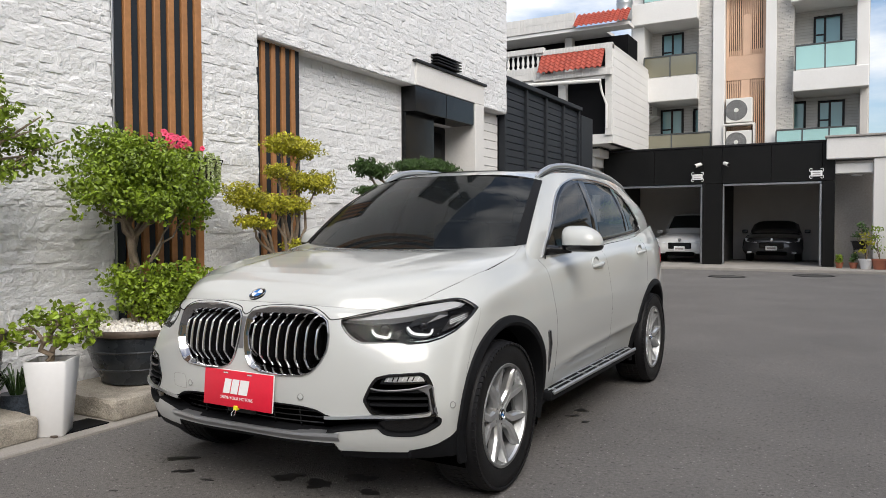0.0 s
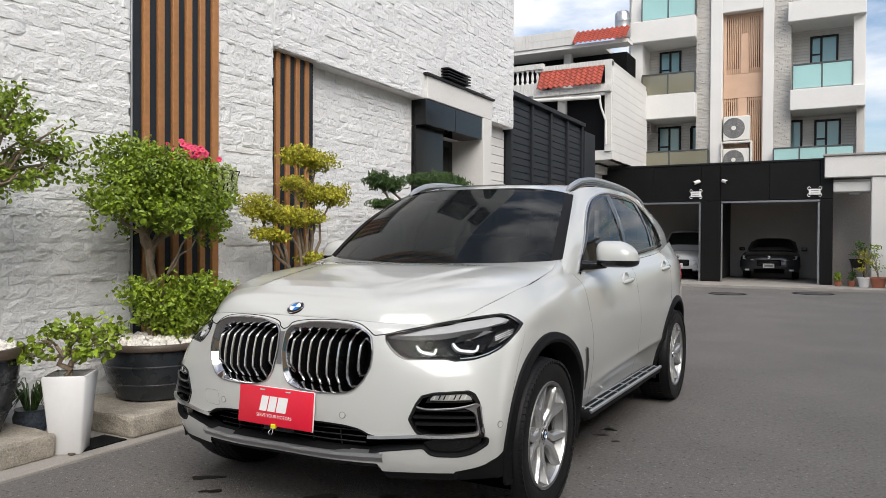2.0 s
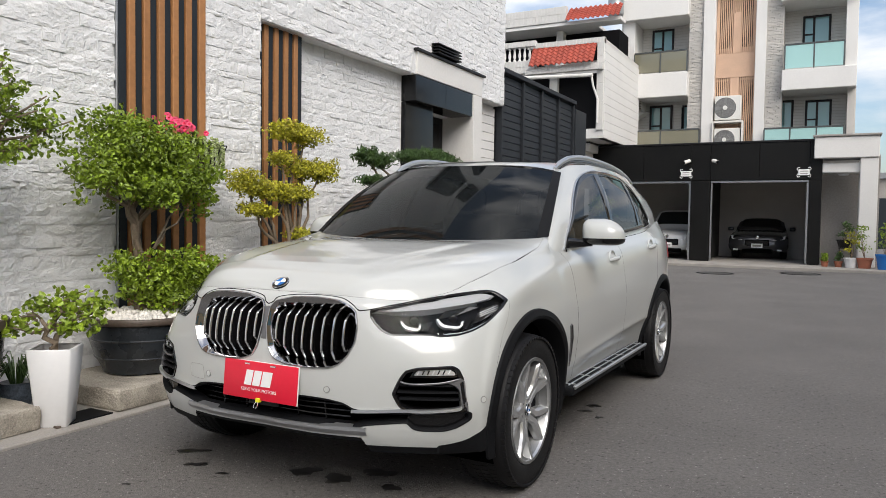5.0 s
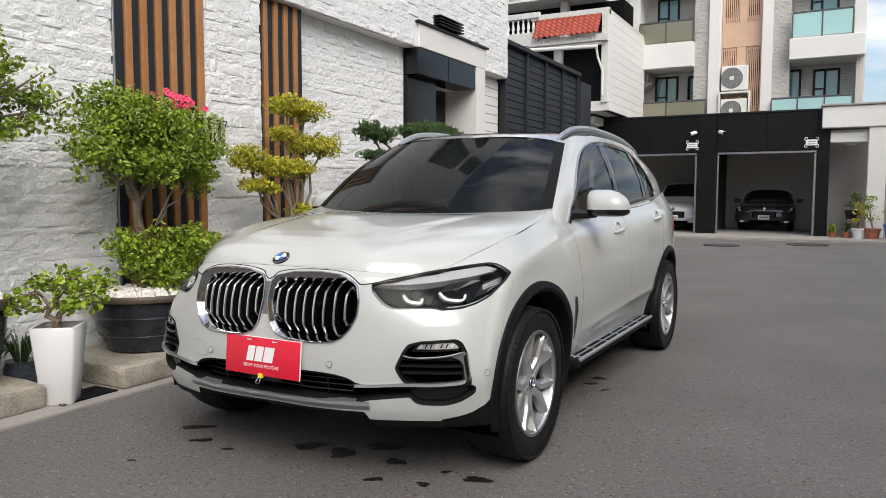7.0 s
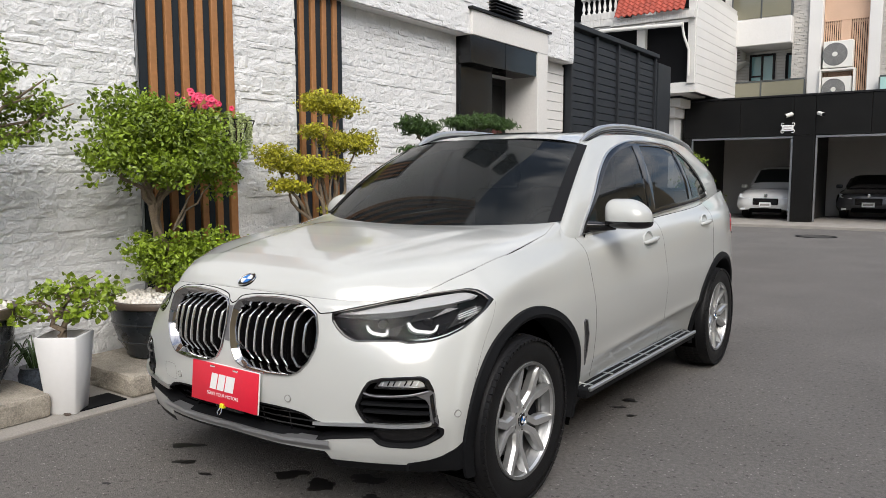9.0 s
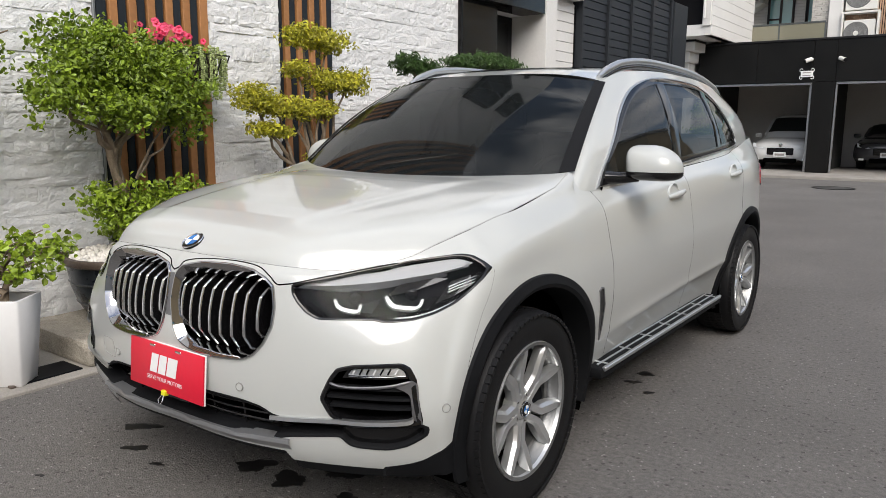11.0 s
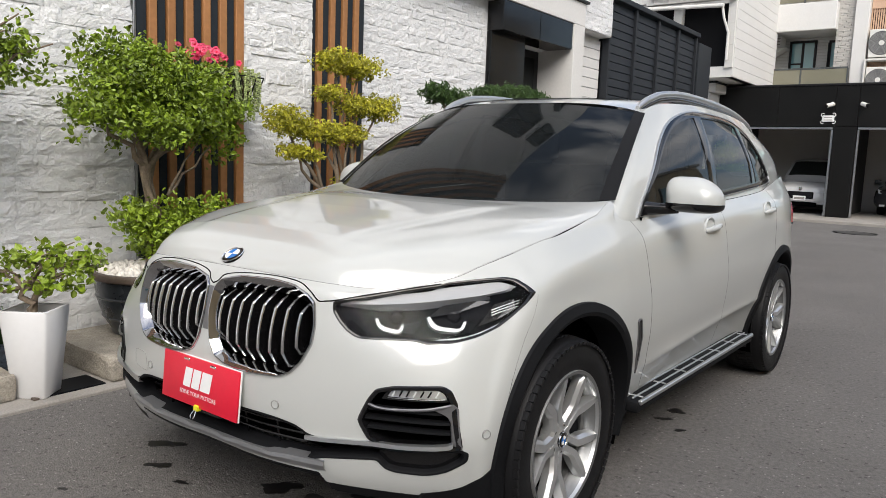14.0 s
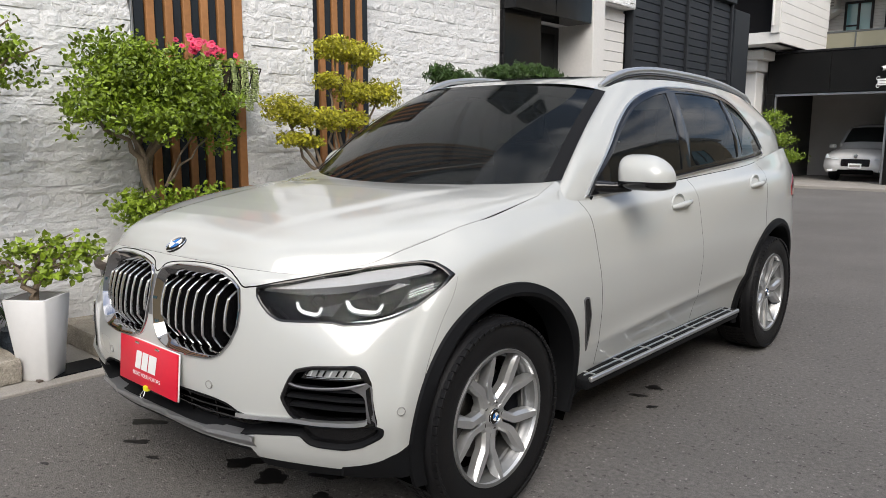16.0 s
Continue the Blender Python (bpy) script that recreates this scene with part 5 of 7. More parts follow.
# wheels
def wheel(parent, m):
    R = 0.374
    prof = [(0.252, 0.098), (0.257, 0.110), (0.275, 0.119), (0.315, 0.121), (0.345, 0.117), (0.360, 0.108), (0.3655, 0.096), (R - 0.006, 0.080)]
    prof = prof + [(R - 0.006, 0.0)] + [(r, -h) for r, h in reversed(prof)]
    blocks = Geo()
    w = part("wheel", lathe(prof, 96, "x").moved(m), M["rubber"], parent, "wheel with black tyre and silver V-spoke rim", smooth=28)
    for k in range(72):
        for row, x0 in enumerate((0.077, 0.041, 0.0, -0.041, -0.077)):
            hw_, top = (0.0165, 0.3690) if abs(x0) > 0.06 else (0.0175, 0.3715)
            sgn = (x0 > 0) - (x0 < 0)
            b = rbox(x0 - hw_, x0 + hw_, -0.0144, 0.0144, 0.356, top, 0.0012, 1)
            blocks.add(b, Matrix.Rotation(2 * math.pi * (k + 0.3 * row) / 72, 4, "X") @ pose(0, 0, 0, 0, 5 * sgn if abs(x0) > 0.06 else 0, 6 * sgn))
    tagged(part("tread", blocks.moved(m), M["rubber"], w, "black tyre tread", smooth=28), kind="stuff")
    part("rim_barrel", lathe([(0.2415, 0.114), (0.254, 0.117), (0.256, 0.108), (0.247, 0.098), (0.243, 0.080), (0.238, 0.070), (0.232, 0.06), (0.231, 0.052), (0.224, 0.046), (0.222, 0.0), (0.225, -0.10), (0.25, -0.12)], 80, "x").moved(m), M["barrel"], w, "grey rim barrel", smooth=35)
    part("rim_lip", lathe([(0.243, 0.098), (0.251, 0.1155), (0.255, 0.116), (0.2565, 0.108)], 80, "x").moved(m), M["alloy"], w, smooth=35)
    part("brake_disc", lathe([(0.0, 0.015), (0.17, 0.015), (0.172, 0.0), (0.0, -0.005)], 56, "x").moved(m), M["brake"], w, smooth=35)
    part("caliper", rbox(-0.03, 0.055, 0.09, 0.19, -0.09, 0.09, 0.015).moved(m), M["lamp_dark"], w)
    # black disc added behind the spokes for the dim inside
    part("wheel_dark", lathe([(0.0, -0.02), (0.222, -0.02)], 40, "x").moved(m), M["void"], w)
    for k in range(5):
        for sg in (1, -1):
            rows = []
            # straight from the hub to a kink, then splayed out to the rim
            for r, d, hw, x in ((0.045, 0.021, 0.0185, 0.082), (0.090, 0.0205, 0.0175, 0.087), (0.122, 0.0215, 0.0185, 0.091), (0.134, 0.0245, 0.0205, 0.0935),
                                (0.165, 0.0400, 0.0205, 0.098), (0.200, 0.0570, 0.0185, 0.103), (0.230, 0.0710, 0.0150, 0.107), (0.249, 0.0790, 0.0115, 0.109)):
                def q(side, dx):
                    return (x + dx, sg * d + side * hw, math.sqrt(r * r - d * d) - side * sg * hw * min(0.45, max(0, r - 0.11) * 8))
                rows.append([q(-1, -0.042), q(-0.97, -0.014), q(-0.82 if sg > 0 else -0.45, -0.001), q(0.45 if sg > 0 else 0.82, -0.001), q(0.97, -0.014), q(1, -0.042)])
            g = grid(rows)
            part("spoke", g.moved(Matrix.Rotation(2 * math.pi * k / 5 + 0.12, 4, "X")).moved(m), M["alloy"], w, smooth=30)
    part("hub", lathe([(0.078, 0.036), (0.074, 0.074), (0.062, 0.083), (0.050, 0.078), (0.038, 0.080), (0.029, 0.085)], 48, "x").moved(m), M["alloy"], w, smooth=30)
    for k in range(5):
        a = 2 * math.pi * (k + 0.5) / 5 + 0.12
        part("wheel_bolt", lathe([(0.0, 0.082), (0.009, 0.082), (0.011, 0.078), (0.012, 0.05)], 10, "x").moved(Matrix.Translation((0, 0.056 * math.sin(a), 0.056 * math.cos(a)))).moved(m), M["brake"], w)
    cap = part("centre_cap", lathe([(0.0, 0.094), (0.022, 0.093), (0.028, 0.089), (0.030, 0.078)], 36, "x").moved(m), M["gloss_black"], w, smooth=50)
    for k in range(4):
        pts = [(0, 0)] + [(0.0165 * math.cos(radians(90 * k + a)), 0.0165 * math.sin(radians(90 * k + a))) for a in range(0, 91, 15)]
        part("cap_quarter", Geo([(0.0945, y, z) for y, z in pts] + [(0.088, y, z) for y, z in pts], [tuple(range(len(pts)))]).moved(m), M["blue"] if k % 2 else M["white_ink"], w)
    part("cap_ring", lathe([(0.0265, 0.0915), (0.0278, 0.0935), (0.029, 0.0895)], 36, "x").moved(m), M["chrome"], w, smooth=50)


for u, v in ((0.865, 0.0), (0.865, 2.91), (-0.865, 0.0), (-0.865, 2.91)):
    m = Matrix.Translation((u, v, 0.374)) @ Matrix.Rotation(0.0 if u > 0 else math.pi, 4, "Z") @ Matrix.Rotation(0.3 + v, 4, "X")
    wheel(car, m)

# number plate: red dealer plate on the bumper
plate = part("number_plate", rbox(-0.215, 0.215, -0.004, 0.004, -0.084, 0.084, 0.003, 2).moved(Matrix.Translation((0.0, -0.838, 0.560)) @ pose(0, 0, 0, -5)), M["plate_red"], car, "red dealer plate with white lettering", smooth=40)
PM = Matrix.Translation((0.0, -0.838, 0.560)) @ pose(0, 0, 0, -5)
part("plate_backing", rbox(-0.217, 0.217, 0.004, 0.010, -0.086, 0.086, 0.003, 2).moved(PM), M["white_ink"], plate, smooth=40)
part("plate_bracket", rbox(-0.16, 0.16, 0.010, 0.05, -0.06, 0.06, 0.003, 1).moved(PM), M["void"], plate)
# three bold slanted blocks stand for the dealer's mark
for x0, w_ in ((-0.082, 0.042), (-0.034, 0.044), (0.016, 0.056)):
    part("plate_mark", Geo([(x0 + x + 0.18 * z, -0.0062, 0.012 + z) for x, z in ((0, -.034), (w_, -.034), (w_, .034), (0, .034))], [(0, 1, 2, 3)]).moved(PM), M["white_ink"], plate)
txt = bpy.data.curves.new("plate_words", "FONT")
txt.body, txt.size, txt.align_x, txt.extrude = "SERVE YOUR MOTORS", 0.0205, "CENTER", 0.0002
txt.materials.append(M["white_ink"])
words = new("plate_words", txt)
words.parent = plate
words.matrix_basis = PM @ pose(0.0, -0.0062, -0.048, 90, 0, 0)
for u in (-.075, .075):
    part("plate_screw", rbox(u - 0.016, u + 0.016, -0.007, -0.003, 0.068, 0.077, 0.002, 1).moved(PM), M["chrome"], plate)
clip = part("binder_clip", rbox(-0.012, 0.012, -0.012, 0.008, -0.094, -0.074, 0.003, 1).moved(PM), M["yellow"], car, "small yellow binder clip on the plate")
for sx in (-1, 1):
    part("clip_wire", tube([(sx * 0.004, -0.010, -0.09), (sx * 0.012, -0.020, -0.108), (sx * 0.006, -0.022, -0.118)], 0.0016, 6).moved(PM), M["chrome"], clip)

# cabin seen dimly through the glass
dash = part("dashboard", rbox(-0.70, 0.70, 0.62, 1.15, 0.85, 1.14, 0.06, 3), M["void"], car)
wheel_ring = [(0.36 + 0.18 * math.cos(t), 1.32 + 0.05 * math.sin(t), 1.06 + 0.17 * math.sin(t)) for t in np.linspace(0, 2 * math.pi, 33)]
part("steering_wheel", tube(wheel_ring, 0.016, 8, False), M["cladding"], car, smooth=60)
for u in (-0.36, 0.36):
    st = part("seat", rbox(u - 0.25, u + 0.25, 1.45, 2.0, 0.55, 0.80, 0.06, 3), M["cladding"], car, smooth=50)
    part("backrest", rbox(u - 0.24, u + 0.24, 1.92, 2.08, 0.78, 1.34, 0.06, 3), M["cladding"], st, smooth=50)
    part("headrest", rbox(u - 0.12, u + 0.12, 1.96, 2.06, 1.36, 1.54, 0.04, 3), M["cladding"], st, smooth=50)
part("bench", rbox(-0.62, 0.62, 2.75, 2.95, 0.6, 1.34, 0.06, 3), M["cladding"], car, smooth=50)
part("cabin_floor", rbox(-0.84, 0.84, 0.5, 3.6, 0.25, 0.5, 0.03, 1), M["void"], car)
part("underbody", rbox(-0.66, 0.66, -0.45, 3.7, 0.27, 0.36, 0.04, 2), M["void"], car)

# ---- setting: buildings at the end of the lane ----
EYE0 = (-0.1, 0.25, 1.34)


def back(x, z, y, y_ref=26.5):
    """A place on the plane y that lines up with (x, z) on the plane y_ref."""
    k = (y - EYE0[1]) / (y_ref - EYE0[1])
    return EYE0[0] + (x - EYE0[0]) * k, EYE0[2] + (z - EYE0[2]) * k


def fbox(x0, x1, z0, z1, y, depth, b=0.015):
    return rbox(x0, x1, y, y + depth, z0, z1, b, 1)


apt = thing("apartment_building", "white four-storey apartment building with glass balconies", "building")
YF, YR = 26.5, 27.7      # balcony fronts and set-back walls
wl_, wh_ = back(-7.1, 0, YR)[0], back(0.25, 0, YR)[0]
part("wall", box(wl_, wh_, YR, YR + 8, 0, 13), M["tile_grey"], apt)
lines = Geo()
for k in range(96):
    z = 3.4 + 0.10 * k
    lines.add(box(wl_ + 0.02, wh_ - 0.02, YR - 0.02, YR - 0.002, z, z + 0.082))
tagged(part("wall_siding", lines, M["tile_white"], apt), kind="stuff")
for x0, x1, z0, z1 in ((-7.05, -6.64, 6.38, 13), (-4.34, -3.96, 3.5, 13), (-2.70, -2.37, 3.5, 13), (-0.10, 0.24, 6.15, 13), (-7.05, -6.92, 3.5, 5.6), (-3.96, -2.70, 9.0, 13)):
    part("pier", fbox(x0, x1, z0, z1, YF if x1 > -3.9 or x0 < -4.0 else YF + 0.3, 1.4), M["white_wall"], apt)
tl = Geo()
for x0, x1 in ((-4.82, -4.34), (-2.37, -1.86)):
    for k in range(172):
        z = 3.5 + 0.052 * k
        o = (k * 0.37) % 0.22
        xs = [x0] + [x for x in (x0 + o, x0 + o + 0.25) if x0 + 0.04 < x < x1 - 0.04] + [x1]
        for a, b in zip(xs, xs[1:]):
            tl.add(box(a + 0.004, b - 0.004, YF + 0.12 - 0.006 * ((k * 7 + int(a * 31)) % 3), YF + 0.6, z, z + 0.048))
tagged(part("stone_strip", tl, M["tile_grey"], apt, "grey ledger-stone strip"), kind="stuff")
part("stone_wing", fbox(0.0, 0.22, 3.5, 6.14, YF + 0.1, 1.1), M["tile_grey"], apt)
for x0, x1, z0, z1 in ((-7.10, -4.79, 5.56, 6.39), (-7.05, -4.80, 8.28, 9.02), (-1.87, 0.235, 5.52, 6.18), (-1.95, 0.24, 8.36, 9.0), (-7.05, -4.8, 10.9, 11.6), (-1.9, 0.24, 10.9, 11.6)):
    part("balcony", fbox(x0, x1, z0, z1, YF - 0.25, 1.45, 0.02), M["white_wall"], apt)


def railing(x0, x1, z0, z1, n, y, glass="glass_rail_sky"):
    r = part("balcony_railing", fbox(x0, x1, z1 - 0.05, z1, y, 0.05, 0.006), M["rail_dark"], apt, "glass railing with dark metal frame")
    for k in range(n + 1):
        x = x0 + (x1 - x0) * k / n
        part("rail_post", fbox(x - 0.02, x + 0.02, z0, z1 - 0.052, y + 0.005, 0.04, 0.004), M["rail_dark"], r)
    for k in range(n):
        a, b = x0 + (x1 - x0) * k / n + 0.022, x0 + (x1 - x0) * (k + 1) / n - 0.022
        part("rail_pane", box(a, b, y + 0.018, y + 0.03, z0 + 0.04, z1 - 0.055), M[glass], r)


railing(-6.60, -4.82, 6.39, 7.15, 2, YF - 0.2, "glass_rail_clear")
railing(-6.93, -4.36, 3.65, 4.45, 2, YF - 0.2, "glass_rail_clear")
railing(-2.34, -0.06, 3.65, 4.36, 3, YF - 0.2)
railing(-1.80, -0.12, 6.18, 7.0, 2, YF - 0.2)
railing(-6.62, -4.82, 9.02, 9.85, 2, YF - 0.2)


def far_window(x0, x1, z0, z1, mullion=0.5, y=YR):
    x0, z0 = back(x0, z0, y)
    x1, z1 = back(x1, z1, y)
    w = part("window", box(x0 + 0.03, x1 - 0.03, y - 0.05, y - 0.03, z0 + 0.03, z1 - 0.03), M["glass_far_sky"], apt, "dark-framed sliding window")
    fr = Geo()
    xm = x0 + (x1 - x0) * mullion
    for q in ((x0, x0 + 0.07, z0, z1), (x1 - 0.07, x1, z0, z1), (x0 + 0.07, x1 - 0.07, z0, z0 + 0.07), (x0 + 0.07, x1 - 0.07, z1 - 0.07, z1), (xm - 0.035, xm + 0.035, z0 + 0.07, z1 - 0.07)):
        fr.add(rbox(q[0], q[1], y - 0.09, y - 0.02, q[2], q[3], 0.006, 1))
    part("window_frame", fr, M["frame_black"], w)
    part("crossbar", rbox(x0 + 0.071, xm - 0.036, y - 0.085, y - 0.03, z0 + (z1 - z0) * 0.42, z0 + (z1 - z0) * 0.42 + 0.05, 0.005, 1), M["frame_black"], w)


for a in ((-6.01, -5.28, 6.75, 7.9, 0.5), (-6.04, -5.27, 4.05, 5.29, 0.5), (-4.94, -4.40, 3.7, 5.26, 0.02), (-2.33, -1.49, 4.1, 5.23, 0.3), (-1.155, -0.405, 4.1, 5.19, 0.45), (-1.3, -0.5, 6.8, 7.85, 0.4), (-6.3, -5.2, 9.6, 10.6, 0.5)):
    far_window(*a)
# timber-look screen between the white piers
part("screen_panel", fbox(-3.955, -2.705, 3.6, 9.0, YF + 0.35, 0.1), M["wood_panel"], apt, "pale timber-look screen")
dark = Geo()
for x0, x1, z0, z1 in ((-3.94, -3.45, 7.15, 8.85), (-3.16, -2.75, 7.15, 8.85), (-3.94, -3.50, 5.3, 6.05), (-3.14, -2.75, 3.7, 6.05), (-3.94, -2.72, 6.12, 6.24)):
    dark.add(box(x0, x1, YF + 0.335, YF + 0.349, z0, z1))
part("screen_gap", dark, M["back_dark"], apt)
for k in range(21):
    x = -3.95 + 0.0595 * k
    part("screen_bar", rbox(x, x + 0.036, YF + 0.28, YF + 0.335, 3.6, 9.0, 0.004, 1), M["wood_panel"], apt)


def ac_unit(x0, x1, z0, z1, y):
    a = thing("air_conditioner", "cream outdoor air-conditioning unit with round fan grille", "air conditioner", group="outdoor units")
    part("casing", rbox(x0, x1, y, y + 0.32, z0, z1, 0.02, 2), M["ac_white"], a)
    r = 0.40 * (z1 - z0)
    m = Matrix.Translation((x0 + (x1 - x0) * 0.40, y - 0.012, (z0 + z1) / 2))
    part("fan_well", lathe([(0.0, 0.008), (r, 0.008), (r * 1.03, 0.0), (r * 1.08, 0.012)], 28, "y").moved(m), M["fan_grey"], a)
    for k in range(7):
        part("grille_ring", lathe([(r * (0.34 + 0.1 * k), -0.004), (r * (0.352 + 0.1 * k), -0.007), (r * (0.364 + 0.1 * k), -0.004)], 28, "y").moved(m), M["fan_wire"], a)
    part("fan_hub", lathe([(0.0, -0.02), (r * 0.22, -0.018), (r * 0.24, 0.004)], 20, "y").moved(m), M["ac_white"], a)


for x0, x1, z0, z1 in ((-3.95, -2.71, 6.15, 6.95), (-3.42, -3.18, 6.955, 8.3), (-3.95, -3.86, 6.955, 9.0), (-2.80, -2.71, 6.955, 9.0), (-3.48, -3.2, 5.2, 6.145)):
    part("screen_board", fbox(x0, x1, z0, z1, YF + 0.262, 0.016, 0.004), M["wood_panel"], apt)
ac_unit(-3.90, -3.08, 4.70, 5.50, YF - 0.05)
ac_unit(-3.90, -3.08, 3.66, 4.42, YF - 0.05)
rack = thing("unit_rack", "white metal rack that carries an air-conditioning unit", "rack")
for q in ((-3.97, -3.92, 3.6, 4.66), (-3.05, -3.0, 3.6, 4.66), (-3.92, -3.05, 4.60, 4.66)):
    part("rack_bar", rbox(q[0], q[1], YF - 0.1, YF + 0.25, q[2], q[3], 0.006, 1), M["ac_white"], rack)
x_, z_ = back(-6.62, 5.12, YR - 0.5)
wu = thing("window_unit", "louvred cooling unit on a wall bracket", "air conditioner")
part("unit_case", rbox(x_, x_ + 0.36, YR - 0.75, YR - 0.1, z_, z_ + 0.62, 0.02, 1), M["ac_white"], wu)
for k in range(6):
    part("unit_louvre", rbox(x_ + 0.03, x_ + 0.33, YR - 0.765, YR - 0.745, z_ + 0.06 + 0.09 * k, z_ + 0.10 + 0.09 * k, 0.004, 1), M["plaster_grey"], wu)
part("bracket", Geo([(x_ - 0.1, YR - 0.7, z_ - 0.02), (x_ + 0.5, YR - 0.7, z_ - 0.02), (x_ - 0.1, YR - 0.7, z_ - 0.35), (x_ - 0.1, YR - 0.1, z_ - 0.02), (x_ + 0.5, YR - 0.1, z_ - 0.02), (x_ - 0.1, YR - 0.1, z_ - 0.35)], [(0, 2, 1), (3, 4, 5), (0, 1, 4, 3), (0, 3, 5, 2), (1, 2, 5, 4)]), M["ac_white"], wu)
tank = thing("water_tank", "stainless steel water tank on the roof", "water tank")
part("tank_body", lathe([(0.0, 0.0), (0.26, 0.0), (0.28, 0.05), (0.27, 0.25), (0.28, 0.28), (0.27, 0.31), (0.27, 0.55), (0.28, 0.58), (0.27, 0.61), (0.265, 0.84), (0.19, 0.94), (0.0, 0.98)], 32).moved(Matrix.Translation((-7.22, 26.0, 8.45))), M["metal_grey"], tank, smooth=40)

# tiled neighbour house with red roof strips
nb = thing("neighbour_house", "white tiled house with red pantile strips and a balustrade", "house")
part("wall", box(-12, -7.4, 23.85, 24.6, 0, 4.0).add(box(-12, -6.47, 22.02, 26.4, 3.76, 4.05)).add(box(-6.62, -6.45, 22.0, 26.4, 3.76, 6.72)).add(box(-12, -6.47, 24.9, 26.4, 4.0, 6.72)), M["tile_white"], nb)
sid = Geo()
for k in range(11):
    sid.add(box(-6.452, -6.425, 22.0, 26.4, 3.77 + 0.255 * k, 3.77 + 0.255 * k + 0.245))
tagged(part("side_cladding", sid, M["white_wall"], nb), kind="stuff")
tg = Geo()
for x0, x1, z0, z1, y in ((-8.9, -6.45, 6.60, 6.76, 21.96), (-8.9, -6.45, 5.78, 5.98, 21.78), (-9.9, -8.62, 6.68, 6.85, 21.9), (-9.9, -8.62, 5.85, 6.25, 21.9), (-6.66, -6.45, 4.0, 6.6, 21.95), (-12, -8.2, 7.78, 8.28, 23.56)):
    nx = max(1, int((x1 - x0) / 0.105))
    nz = max(1, int((z1 - z0) / 0.19))
    for i in range(nx):
        for j in range(nz):
            tg.add(box(x0 + (x1 - x0) * i / nx + 0.006, x0 + (x1 - x0) * (i + 1) / nx - 0.006, y, y + 0.2, z0 + (z1 - z0) * j / nz + 0.006, z0 + (z1 - z0) * (j + 1) / nz - 0.006))
    tg.add(box(x0, x1, y + 0.012, y + 0.19, z0, z1))
tagged(part("parapet_tiles", tg, M["tile_white"], nb, "narrow white wall tiles"), kind="stuff")


def pantiles(x0, x1, y0, y1, z0, z1):
    """Rows of curved red tiles on a slope that rises from (y0, z0) to (y1, z1)."""
    n, rows = int((x1 - x0) / 0.16), 6
    for j in range(rows):
        t0, t1 = j / rows, (j + 1.15) / rows
        for i in range(n):
            a, b = x0 + (x1 - x0) * i / n, x0 + (x1 - x0) * (i + 1) / n
            P = []
            for t, lift in ((t0, 0.035), (t1, 0.0)):
                P.append([(a + (b - a) * s, y0 + (y1 - y0) * t, z0 + (z1 - z0) * t + lift + 0.04 * math.sin(math.pi * min(1, s / 0.62)) if s < 0.62 else z0 + (z1 - z0) * t + lift - 0.015) for s in (0, 0.15, 0.31, 0.47, 0.60, 0.8, 1.0)])
            P.insert(0, [(x, y, z - 0.03) for x, y, z in P[0]])
            yield grid(P)


for k, g in enumerate(pantiles(-8.72, -6.68, 21.62, 22.0, 5.98, 6.62)):
    part("pantile", g, M["roof_red"], nb)
up = Geo()
for g in pantiles(-8.2, -6.42, 23.42, 23.95, 7.76, 8.26):
    up.add(g)
tagged(part("upper_tiling", up, M["roof_red"], nb), kind="stuff")
part("upper_slab", box(-12, -6.40, 23.60, 24.2, 7.66, 7.77).add(box(-12, -7.3, 24.2, 26.2, 7.66, 7.77)), M["white_wall"], nb)
# solid black blocks stand in for the shade under both roofs
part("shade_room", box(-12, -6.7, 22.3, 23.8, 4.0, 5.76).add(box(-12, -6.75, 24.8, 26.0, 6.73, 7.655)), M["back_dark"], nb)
part("post", rbox(-8.2, -7.95, 22.1, 22.35, 4.0, 5.76, 0.01, 1), M["tile_white"], nb)
part("post", rbox(-8.75, -8.5, 24.2, 24.5, 6.0, 7.655, 0.01, 1), M["tile_white"], nb)
part("gutter", tube([(-9.2, 21.72, 5.68), (-6.72, 21.72, 5.60)], 0.055, 10), M["ac_white"], nb)
part("downpipe", tube([(-6.75, 21.74, 5.55), (-6.72, 21.8, 5.3), (-6.6, 21.9, 4.9), (-6.6, 21.9, 4.2)], 0.032, 8), M["ac_white"], nb)
for k in range(7):
    m = Matrix.Translation((-9.85 + 0.17 * k, 22.0, 6.26))
    part("baluster", lathe([(0.045, 0.0), (0.045, 0.04), (0.025, 0.07), (0.05, 0.16), (0.03, 0.30), (0.022, 0.34), (0.045, 0.38), (0.045, 0.42)], 12).moved(m), M["white_wall"], nb, smooth=50)
# black slab in place of the shaded depth behind the balusters
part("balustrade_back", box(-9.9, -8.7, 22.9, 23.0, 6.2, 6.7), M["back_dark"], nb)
lot = thing("corbel_wall", "white rendered wall end with a dark capping", "wall", kind="structure")
part("wall_end", rbox(-8.6, -7.36, 23.2, 23.79, 0, 3.15, 0.02, 1).add(rbox(-8.6, -7.26, 22.9, 23.78, 3.15, 3.45, 0.02, 1)).add(rbox(-8.6, -7.08, 22.8, 23.78, 3.452, 3.70, 0.02, 1)), M["white_wall"], lot)
part("capping", rbox(-8.6, -7.06, 22.78, 23.79, 3.702, 3.75, 0.01, 1), M["frame_black"], lot)
part("glass_screen", box(-7.2, -7.15, 17.2, 18.6, 2.2, 4.0), M["glass_rail_sky"], lot)

